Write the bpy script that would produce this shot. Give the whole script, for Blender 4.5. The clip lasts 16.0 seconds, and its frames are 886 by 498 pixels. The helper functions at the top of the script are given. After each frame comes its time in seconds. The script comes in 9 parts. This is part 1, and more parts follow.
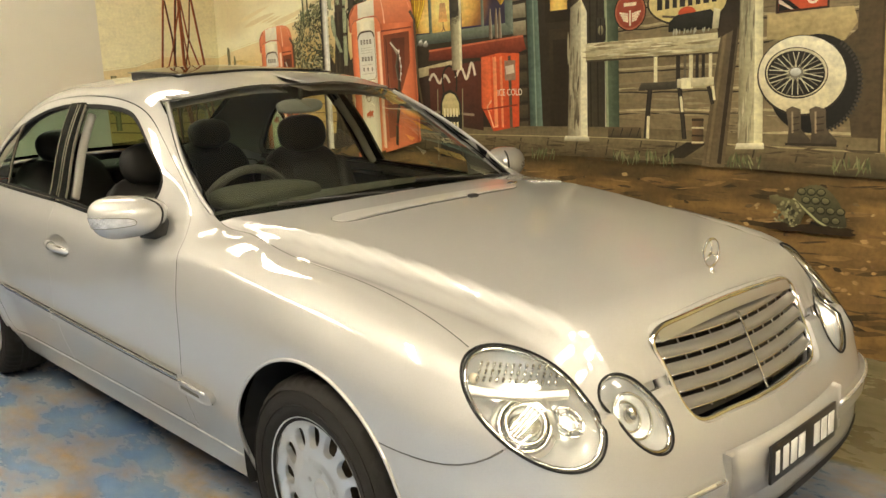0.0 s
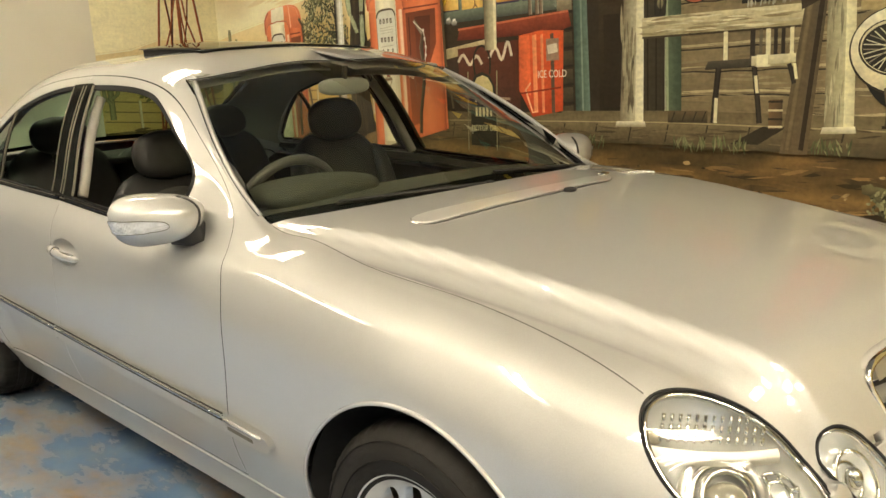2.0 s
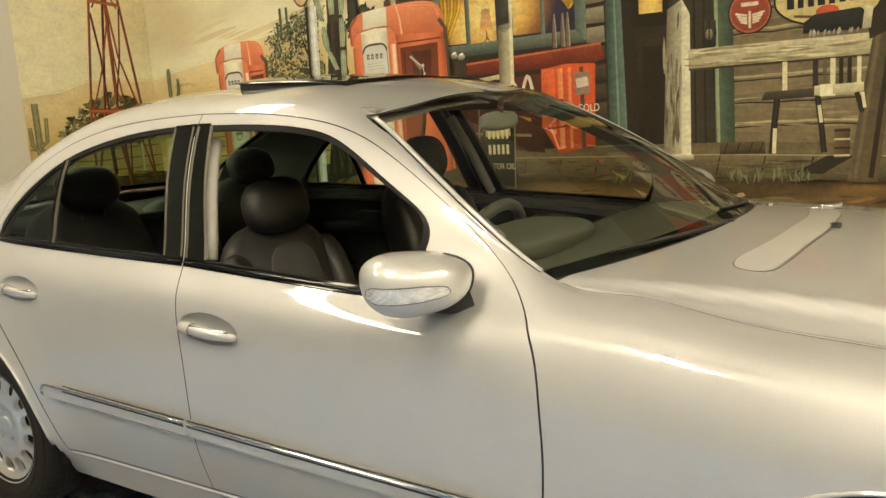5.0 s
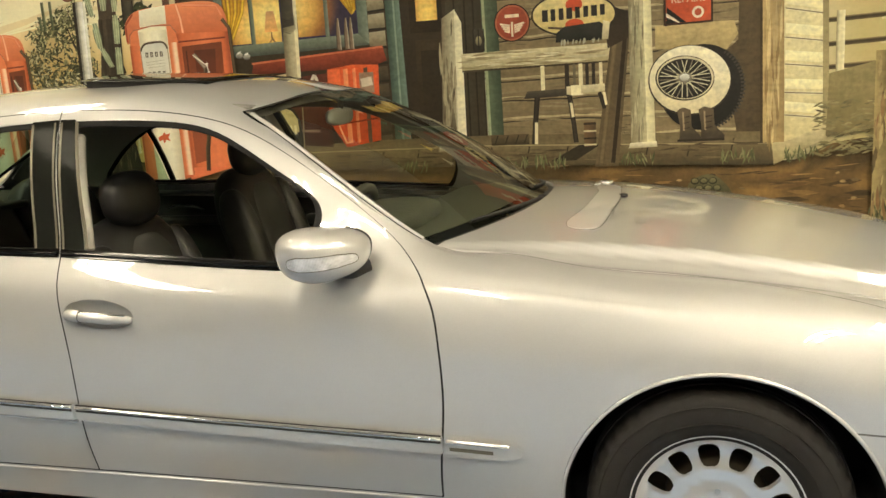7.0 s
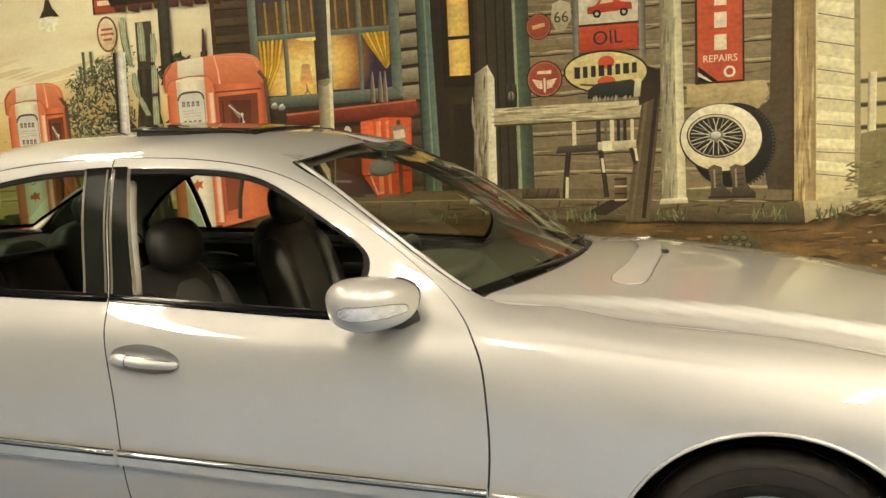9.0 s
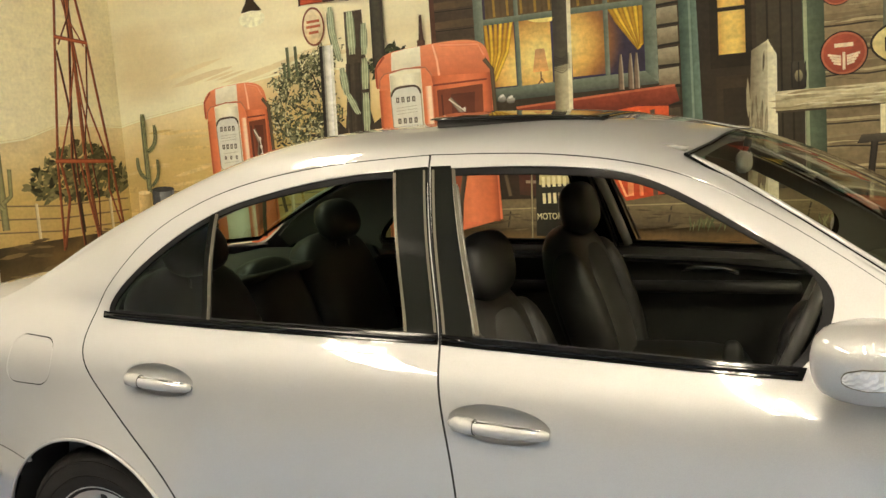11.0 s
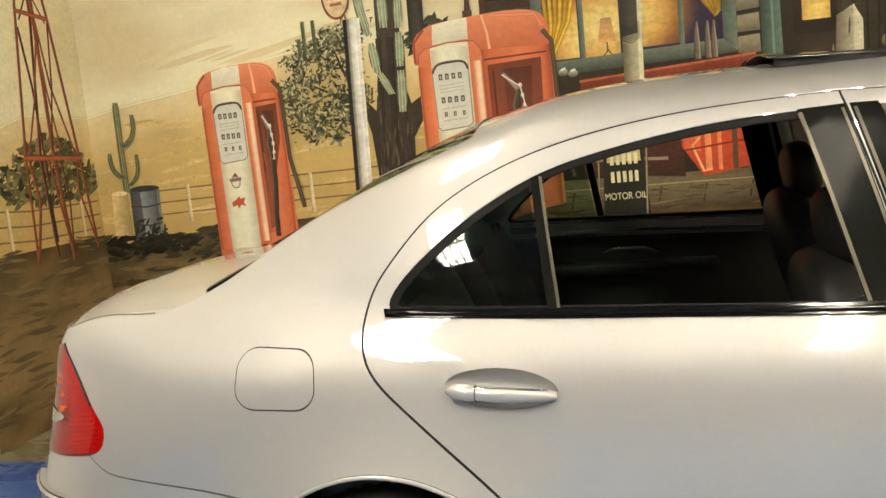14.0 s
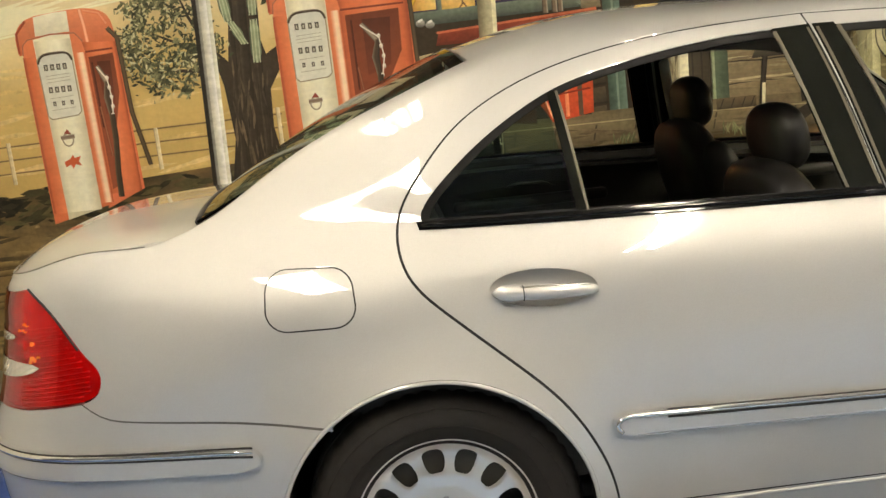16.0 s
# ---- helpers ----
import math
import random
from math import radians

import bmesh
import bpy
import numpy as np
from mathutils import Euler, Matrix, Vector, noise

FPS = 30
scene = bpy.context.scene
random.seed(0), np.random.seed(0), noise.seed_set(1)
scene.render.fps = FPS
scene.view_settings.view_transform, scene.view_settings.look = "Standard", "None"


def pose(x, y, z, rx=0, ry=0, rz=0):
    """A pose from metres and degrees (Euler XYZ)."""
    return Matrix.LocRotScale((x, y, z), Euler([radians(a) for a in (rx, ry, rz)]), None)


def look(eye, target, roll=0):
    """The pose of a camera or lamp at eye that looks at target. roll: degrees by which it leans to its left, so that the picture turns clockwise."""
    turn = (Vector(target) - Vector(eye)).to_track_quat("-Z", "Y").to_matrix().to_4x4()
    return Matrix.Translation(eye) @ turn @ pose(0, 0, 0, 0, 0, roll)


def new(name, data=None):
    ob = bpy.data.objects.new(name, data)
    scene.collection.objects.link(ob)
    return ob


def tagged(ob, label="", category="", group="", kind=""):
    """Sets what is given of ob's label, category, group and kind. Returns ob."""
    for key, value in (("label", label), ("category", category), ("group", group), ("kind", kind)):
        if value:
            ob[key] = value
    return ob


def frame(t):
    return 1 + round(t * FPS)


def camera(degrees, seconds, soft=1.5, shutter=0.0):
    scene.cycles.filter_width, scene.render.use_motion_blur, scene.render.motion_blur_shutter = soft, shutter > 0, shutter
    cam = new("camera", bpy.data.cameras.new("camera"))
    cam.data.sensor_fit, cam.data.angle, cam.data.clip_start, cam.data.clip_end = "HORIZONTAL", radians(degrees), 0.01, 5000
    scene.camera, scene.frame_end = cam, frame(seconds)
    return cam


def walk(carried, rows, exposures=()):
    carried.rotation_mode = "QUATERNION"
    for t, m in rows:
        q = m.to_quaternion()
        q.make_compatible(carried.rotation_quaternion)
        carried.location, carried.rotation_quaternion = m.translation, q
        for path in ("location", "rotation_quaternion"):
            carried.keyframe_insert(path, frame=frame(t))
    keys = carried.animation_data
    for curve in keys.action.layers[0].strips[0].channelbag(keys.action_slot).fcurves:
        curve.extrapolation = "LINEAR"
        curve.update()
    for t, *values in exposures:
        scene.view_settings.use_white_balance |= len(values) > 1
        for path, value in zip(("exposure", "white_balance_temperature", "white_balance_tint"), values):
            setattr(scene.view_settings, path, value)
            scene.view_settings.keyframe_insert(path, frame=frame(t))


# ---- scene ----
cam = camera(54.5, 16.0)
PATH = [
    (0, (3.222, -2.018, 1.366), (1.775, -0.693, 0.979), -2.7),
    (0.5, (3.15, -2.027, 1.362), (1.7, -0.697, 1.002), -2.9),
    (1, (3.0, -1.973, 1.349), (1.543, -0.652, 0.986), -3.5),
    (1.5, (2.819, -1.942, 1.339), (1.382, -0.608, 0.948), -3.5),
    (2, (2.655, -1.913, 1.329), (1.238, -0.562, 0.918), -3.0),
    (2.5, (2.486, -1.955, 1.338), (1.122, -0.564, 0.885), -2.3),
    (3, (2.311, -2.014, 1.339), (1.008, -0.58, 0.844), -2.6),
    (3.5, (2.083, -2.083, 1.336), (0.828, -0.587, 0.903), -2.6),
    (4, (1.887, -2.152, 1.354), (0.661, -0.613, 0.995), -2.4),
    (4.2, (1.828, -2.194, 1.357), (0.615, -0.64, 1.023), -2.4),
    (6.5, (1.309, -2.722, 1.377), (0.538, -0.923, 0.965), -5.2),
    (7, (1.387, -2.871, 1.388), (0.829, -0.989, 1.003), -3.6),
    (7.5, (1.424, -2.959, 1.401), (1.099, -1.017, 1.049), -1.6),
    (8, (1.438, -3.024, 1.422), (1.168, -1.07, 1.092), -1.3),
    (8.5, (1.414, -3.005, 1.405), (1.003, -1.07, 1.116), -2.1),
    (9, (1.304, -2.911, 1.397), (0.716, -1.017, 1.131), -2.6),
    (9.5, (1.146, -2.791, 1.383), (0.379, -0.96, 1.135), -3.2),
    (10, (0.909, -2.634, 1.398), (0.037, -0.851, 1.152), -3.8),
    (12.5, (-0.215, -2.463, 1.369), (-0.953, -0.623, 1.103), -4.2),
    (13, (-0.44, -2.516, 1.36), (-1.097, -0.651, 1.064), -3.8),
    (13.5, (-0.626, -2.546, 1.364), (-1.204, -0.659, 1.039), -4.7),
    (14, (-0.831, -2.516, 1.357), (-1.327, -0.597, 1.095), -5.7),
    (14.5, (-1.063, -2.546, 1.366), (-1.442, -0.595, 1.142), -5.9),
    (15, (-1.229, -2.63, 1.357), (-1.499, -0.669, 1.075), -5.8),
    (15.3, (-1.309, -2.688, 1.352), (-1.514, -0.724, 1.035), -5.5),
    (15.5, (-1.342, -2.705, 1.345), (-1.493, -0.74, 1.004), -5.6),
    (16, (-1.434, -2.66, 1.291), (-1.367, -0.697, 0.916), -6.0),
]
# the film camera's own exposure and white balance along the way
GRADE = [(0, .54, 6950, 9.5), (3.5, .52, 7100, 8), (6.5, .52, 6850, 8), (9, .50, 6950, 9.5), (10, .54, 6850, 10),
         (12.5, .64, 6550, 11), (14, .64, 6480, 12), (15, .64, 6480, 12), (16, .54, 6600, 11)]
walk(cam, [(t, look(eye, target, roll)) for t, eye, target, roll in PATH], GRADE)

# ---------------------------------------------------------------- world and lamps
world = bpy.data.worlds.new("world")
scene.world = world
world.use_nodes = True
world.node_tree.nodes["Background"].inputs[0].default_value = (0.9, 0.85, 0.75, 1)
world.node_tree.nodes["Background"].inputs[1].default_value = 0.15
TUBE_POWER = 30.0


# ---------------------------------------------------------------- materials
def mat(name, color=(0.5, 0.5, 0.5), rough=0.5, metal=0.0, coat=0.0, noise_amt=0.0, noise_scale=20.0,
        bump=0.0, bump_scale=200.0, transmission=0.0, ior=1.45, emit=None, emit_strength=1.0, rough_var=0.0,
        alpha=1.0, spec=0.5):
    m = bpy.data.materials.new(name)
    m.use_nodes = True
    nt = m.node_tree
    b = nt.nodes["Principled BSDF"]
    b.inputs["Base Color"].default_value = (*color, 1)
    b.inputs["Roughness"].default_value = rough
    b.inputs["Metallic"].default_value = metal
    b.inputs["Coat Weight"].default_value = coat
    b.inputs["Coat Roughness"].default_value = 0.03
    b.inputs["Transmission Weight"].default_value = transmission
    b.inputs["IOR"].default_value = ior
    b.inputs["Specular IOR Level"].default_value = spec
    if emit:
        b.inputs["Emission Color"].default_value = (*emit, 1)
        b.inputs["Emission Strength"].default_value = emit_strength
    if noise_amt or rough_var or bump:
        tc = nt.nodes.new("ShaderNodeTexCoord")
    if noise_amt or rough_var:
        n = nt.nodes.new("ShaderNodeTexNoise")
        n.inputs["Scale"].default_value = noise_scale
        n.inputs["Detail"].default_value = 8
        nt.links.new(tc.outputs["Object"], n.inputs["Vector"])
    if noise_amt:
        mx = nt.nodes.new("ShaderNodeMix")
        mx.data_type = "RGBA"
        mx.inputs["A"].default_value = (*[c * (1 - noise_amt) for c in color], 1)
        mx.inputs["B"].default_value = (*[min(1, c * (1 + noise_amt)) for c in color], 1)
        nt.links.new(n.outputs["Fac"], mx.inputs["Factor"])
        nt.links.new(mx.outputs["Result"], b.inputs["Base Color"])
    if rough_var:
        mr = nt.nodes.new("ShaderNodeMapRange")
        mr.inputs["To Min"].default_value = max(0, rough - rough_var)
        mr.inputs["To Max"].default_value = min(1, rough + rough_var)
        nt.links.new(n.outputs["Fac"], mr.inputs["Value"])
        nt.links.new(mr.outputs["Result"], b.inputs["Roughness"])
    if bump:
        n2 = nt.nodes.new("ShaderNodeTexNoise")
        n2.inputs["Scale"].default_value = bump_scale
        n2.inputs["Detail"].default_value = 4
        nt.links.new(tc.outputs["Object"], n2.inputs["Vector"])
        bp = nt.nodes.new("ShaderNodeBump")
        bp.inputs["Strength"].default_value = bump
        bp.inputs["Distance"].default_value = 0.002
        nt.links.new(n2.outputs["Fac"], bp.inputs["Height"])
        nt.links.new(bp.outputs["Normal"], b.inputs["Normal"])
    return m


def paint_material():
    """Silver metallic car paint: flake layer under clear coat, faint dust."""
    m = mat("silver_paint", (0.70, 0.69, 0.66), 0.58, 0.58, 1.0)
    nt = m.node_tree
    b = nt.nodes["Principled BSDF"]
    tc = nt.nodes.new("ShaderNodeTexCoord")
    v = nt.nodes.new("ShaderNodeTexVoronoi")
    v.inputs["Scale"].default_value = 900
    nt.links.new(tc.outputs["Object"], v.inputs["Vector"])
    n = nt.nodes.new("ShaderNodeTexNoise")
    n.inputs["Scale"].default_value = 2.2
    n.inputs["Detail"].default_value = 6
    nt.links.new(tc.outputs["Object"], n.inputs["Vector"])
    bw = nt.nodes.new("ShaderNodeRGBToBW")
    nt.links.new(v.outputs["Color"], bw.inputs["Color"])
    mr = nt.nodes.new("ShaderNodeMapRange")
    mr.inputs["To Min"].default_value = 0.94
    mr.inputs["To Max"].default_value = 1.05
    nt.links.new(bw.outputs["Val"], mr.inputs["Value"])
    mx = nt.nodes.new("ShaderNodeMix")
    mx.data_type, mx.blend_type = "RGBA", "MULTIPLY"
    mx.inputs["Factor"].default_value = 1
    mx.inputs["A"].default_value = (0.498, 0.492, 0.470, 1)
    nt.links.new(mr.outputs["Result"], mx.inputs["B"])
    nt.links.new(mx.outputs["Result"], b.inputs["Base Color"])
    r = nt.nodes.new("ShaderNodeMapRange")
    r.inputs["To Min"].default_value = 0.54
    r.inputs["To Max"].default_value = 0.61
    nt.links.new(n.outputs["Fac"], r.inputs["Value"])
    nt.links.new(r.outputs["Result"], b.inputs["Roughness"])
    b.inputs["Coat IOR"].default_value = 1.95
    b.inputs["Coat Roughness"].default_value = 0.02
    return m


def glass_material(name, tint, rough=0.0, f0=0.07, power=4.0):
    """Thin pane: tinted see-through with angle-dependent gloss on top, alike from both faces."""
    m = bpy.data.materials.new(name)
    m.use_nodes = True
    nt = m.node_tree
    nt.nodes.clear()
    out = nt.nodes.new("ShaderNodeOutputMaterial")
    mix = nt.nodes.new("ShaderNodeMixShader")
    tr = nt.nodes.new("ShaderNodeBsdfTransparent")
    tr.inputs["Color"].default_value = (*tint, 1)
    gl = nt.nodes.new("ShaderNodeBsdfGlossy")
    gl.inputs["Roughness"].default_value = rough
    lw = nt.nodes.new("ShaderNodeLayerWeight")
    lw.inputs["Blend"].default_value = 0.5
    pw = nt.nodes.new("ShaderNodeMath")
    pw.operation = "POWER"
    pw.inputs[1].default_value = power
    nt.links.new(lw.outputs["Facing"], pw.inputs[0])
    ma = nt.nodes.new("ShaderNodeMath")
    ma.operation = "MULTIPLY_ADD"
    ma.inputs[1].default_value, ma.inputs[2].default_value = 1 - f0, f0
    nt.links.new(pw.outputs[0], ma.inputs[0])
    nt.links.new(ma.outputs[0], mix.inputs["Fac"])
    nt.links.new(tr.outputs[0], mix.inputs[1])
    nt.links.new(gl.outputs[0], mix.inputs[2])
    nt.links.new(mix.outputs[0], out.inputs["Surface"])
    return m


PAINT = paint_material()
GLASS = glass_material("tinted_glass", (0.90, 0.92, 0.80), 0.0, 0.06, 3.3)
QGLASS = glass_material("dark_tinted_glass", (0.40, 0.56, 0.44))
LENS = glass_material("clear_lens", (0.93, 0.93, 0.90))
REDRIB = mat("red_reflector", (0.74, 0.022, 0.012), 0.25, 0.40, 1.0, noise_amt=0.5, noise_scale=26, bump=0.9, bump_scale=70)
AMBERGLINT = mat("orange_glint", (1.0, 0.20, 0.02), 0.25, 0.1, 0.0, bump=0.3, bump_scale=150)
CLEARLENS = mat("pale_lens", (0.62, 0.56, 0.46), 0.15, 0.3, 1.0)
CHROME = mat("chrome", (0.82, 0.81, 0.78), 0.07, 1.0)
BRIGHT = mat("bright_trim", (0.80, 0.79, 0.76), 0.22, 0.7, 0.5)
SATIN = mat("satin_silver_plastic", (0.50, 0.49, 0.46), 0.30, 0.8, 0.3)
SLAT = mat("grey_slat_metal", (0.34, 0.33, 0.31), 0.32, 0.7, 0.4)
REFLECTOR = mat("lamp_reflector", (0.93, 0.94, 0.96), 0.20, 0.62, bump=0.30, bump_scale=45)
GLOSSBLACK = mat("gloss_black_trim", (0.004, 0.0045, 0.0045), 0.05, 0, 0, spec=0.03)
BELT = mat("gloss_black_belt", (0.004, 0.004, 0.004), 0.08, spec=0.30)
EDGEGREY = mat("dark_grey_edge", (0.115, 0.105, 0.078), 0.38, 0.20, spec=0.15)
PILLAR = mat("glossy_dark_pillar_trim", (0.009, 0.0095, 0.008), 0.12, spec=0.02)
ROOFGLASS = mat("dark_roof_glass", (0.010, 0.010, 0.009), 0.03, spec=0.6)
RUBBER = mat("black_rubber", (0.018, 0.017, 0.016), 0.62, bump=0.2, bump_scale=300)
SEAL = mat("black_seal", (0.006, 0.006, 0.006), 0.55, spec=0.15)
SEAM = mat("grey_seam", (0.10, 0.095, 0.085), 0.7)
TYRE = mat("tyre_rubber", (0.015, 0.0135, 0.012), 0.75, noise_amt=0.35, noise_scale=14, bump=0.35, bump_scale=260, rough_var=0.1, spec=0.2)
# CAVITY and DARK put the shade of recesses into the colour; DARK also serves gaskets
CAVITY = mat("grille_shadow", (0.045, 0.040, 0.032), 0.8)
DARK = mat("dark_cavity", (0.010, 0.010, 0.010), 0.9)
LEATHER = mat("black_leather", (0.022, 0.021, 0.020), 0.42, noise_amt=0.2, noise_scale=40, bump=0.35, bump_scale=420)
CLOTH = mat("dark_trim_plastic", (0.035, 0.034, 0.030), 0.75, noise_amt=0.15, noise_scale=60, bump=0.2, bump_scale=500)
DASHMAT = mat("grey_green_dash", (0.052, 0.055, 0.042), 0.7, noise_amt=0.15, noise_scale=50, bump=0.2, bump_scale=500)
HEADLINER = mat("pale_headliner", (0.24, 0.235, 0.21), 0.95, noise_amt=0.06, noise_scale=200, bump=0.2, bump_scale=800)
PALETRIM = mat("pale_cabin_trim", (0.50, 0.48, 0.42), 0.8, noise_amt=0.06, noise_scale=60)
WHEELRIM = mat("grey_leather", (0.075, 0.075, 0.068), 0.35, bump=0.2, bump_scale=400)
SATINGREY = mat("grey_plastic", (0.34, 0.34, 0.33), 0.4, noise_amt=0.1, noise_scale=60)
WOOD = mat("dark_walnut_trim", (0.10, 0.035, 0.018), 0.2, 0, 1.0, noise_amt=0.5, noise_scale=30)
FACET = mat("faceted_clear_lens", (0.74, 0.73, 0.70), 0.12, 0.30, 1.0, noise_amt=0.55, noise_scale=38, bump=1.0, bump_scale=55)
ALLOY = mat("alloy_silver", (0.70, 0.69, 0.66), 0.28, 0.8, 0.6, noise_amt=0.04, noise_scale=8)
PLATEBLACK = mat("plate_black", (0.016, 0.015, 0.014), 0.35, noise_amt=0.2, noise_scale=60)
PLATEWHITE = mat("plate_white", (0.72, 0.71, 0.68), 0.4)


# ---------------------------------------------------------------- modelling tools
def part(name, bm, material, parent=None, label="", smooth=True):
    me = bpy.data.meshes.new(name)
    bm.to_mesh(me)
    bm.free()
    for m in (material if isinstance(material, (list, tuple)) else [material]):
        me.materials.append(m)
    if smooth:
        me.shade_smooth()
    ob = new(name, me)
    ob.parent = parent
    return tagged(ob, label) if label else ob


def thing(name, label, category, group="", at=(0, 0, 0)):
    ob = new(name)
    ob.empty_display_size = 0.1
    ob.location = at
    return tagged(ob, label, category, group)


def mesh_obj(name, verts, faces, material, parent=None, label="", normals=None, smooth=True):
    me = bpy.data.meshes.new(name)
    me.from_pydata([tuple(v) for v in verts], [], [tuple(f) for f in faces])
    for m in (material if isinstance(material, (list, tuple)) else [material]):
        me.materials.append(m)
    if smooth:
        me.shade_smooth()
    if normals is not None:
        me.normals_split_custom_set_from_vertices([tuple(n) for n in normals])
    ob = new(name, me)
    ob.parent = parent
    return tagged(ob, label) if label else ob


def box(bm, c, s, bevel=0.0, seg=2, m=None):
    r = bmesh.ops.create_cube(bm, size=1.0)
    vs = r["verts"]
    bmesh.ops.scale(bm, vec=s, verts=vs)
    if bevel:
        es = {e for v in vs for e in v.link_edges}
        res = bmesh.ops.bevel(bm, geom=list(es), offset=bevel, segments=seg, affect="EDGES", profile=0.5)
        vs = list({v for f in res["faces"] for v in f.verts} | {v for v in vs if v.is_valid})
    if m is not None:
        bmesh.ops.transform(bm, matrix=m, verts=vs)
    bmesh.ops.translate(bm, vec=c, verts=vs)
    return vs


class Curve:
    """Natural cubic spline through knots; values may be vectors."""

    def __init__(self, t, v):
        self.t, self.v = np.array(t, float), np.array(v, float)
        n = len(t)
        h = np.diff(self.t)
        a = np.eye(n)
        r = np.zeros((n,) + self.v.shape[1:])
        for i in range(1, n - 1):
            a[i, i - 1], a[i, i], a[i, i + 1] = h[i - 1], 2 * (h[i - 1] + h[i]), h[i]
            r[i] = 6 * ((self.v[i + 1] - self.v[i]) / h[i] - (self.v[i] - self.v[i - 1]) / h[i - 1])
        self.m = np.linalg.solve(a, r)

    def __call__(self, x):
        x = np.asarray(x, float)
        i = np.clip(np.searchsorted(self.t, x) - 1, 0, len(self.t) - 2)
        h = self.t[i + 1] - self.t[i]
        xc = np.clip(x, self.t[0], self.t[-1])
        a, b = (self.t[i + 1] - xc) / h, (xc - self.t[i]) / h
        k = (Ellipsis,) + (None,) * (self.v.ndim - 1)
        h2 = (h * h / 6)[k] if self.v.ndim > 1 else h * h / 6
        if self.v.ndim > 1:
            a, b = a[k], b[k]
        return a * self.v[i] + b * self.v[i + 1] + ((a ** 3 - a) * self.m[i] + (b ** 3 - b) * self.m[i + 1]) * h2


def smooth_line(points, step=0.012, closed=False):
    """A dense rounded polyline through a few points of the plane."""
    p = [np.array(q, float) for q in points]
    if closed:
        p = p[-2:] + p + p[:3]
    d = np.concatenate([[0], np.cumsum([max(1e-5, np.linalg.norm(b - a)) ** 0.7 for a, b in zip(p, p[1:])])])
    c = Curve(d, p)
    lo, hi = (d[2], d[len(points) + 2]) if closed else (d[0], d[-1])
    length = sum(math.dist(a, b) for a, b in zip(points, points[1:]))
    n = max(4, int(length / step))
    out = [tuple(c(t)) for t in np.linspace(lo, hi, n)]
    return out[:-1] if closed else out


def line(a, b, step=0.03):
    n = max(1, int(math.dist(a, b) / step))
    return [(a[0] + (b[0] - a[0]) * i / n, a[1] + (b[1] - a[1]) * i / n) for i in range(n + 1)]


def join(*runs):
    out = []
    for r in runs:
        for q in r:
            if not out or math.dist(out[-1], q) > 1e-4:
                out.append(tuple(q))
    if math.dist(out[0], out[-1]) < 1e-4:
        out.pop()
    return out


def inside(poly, pts):
    """Which of the points lie in the polygon."""
    pts = np.asarray(pts, float)
    x, y = pts[:, 0], pts[:, 1]
    res = np.zeros(len(pts), bool)
    a = np.array(poly)
    b = np.roll(a, -1, axis=0)
    for (x0, y0), (x1, y1) in zip(a, b):
        if y0 == y1:
            continue
        hit = ((y0 > y) != (y1 > y)) & (x < (x1 - x0) * (y - y0) / (y1 - y0) + x0)
        res ^= hit
    return res


def near_edge(poly, pts, gap):
    pts = np.asarray(pts, float)
    a = np.array(poly)
    b = np.roll(a, -1, axis=0)
    best = np.full(len(pts), 1e9)
    for p, q in zip(a, b):
        d = q - p
        t = np.clip(((pts - p) @ d) / max(1e-12, d @ d), 0, 1)
        best = np.minimum(best, ((pts - p - t[:, None] * d) ** 2).sum(1))
    return best < gap * gap


def inset(poly, d):
    """Shrink a polygon by d (grow it with a negative d)."""
    a = np.array(poly)
    area = 0.5 * np.sum(a[:, 0] * np.roll(a[:, 1], -1) - np.roll(a[:, 0], -1) * a[:, 1])
    e = np.roll(a, -1, axis=0) - a
    e /= np.maximum(1e-9, np.linalg.norm(e, axis=1))[:, None]
    n = np.stack([-e[:, 1], e[:, 0]], 1) * np.sign(area)
    m = n + np.roll(n, 1, axis=0)
    m /= np.maximum(0.35, (m * m).sum(1) / 2)[:, None]
    return [tuple(q) for q in a + m * d]


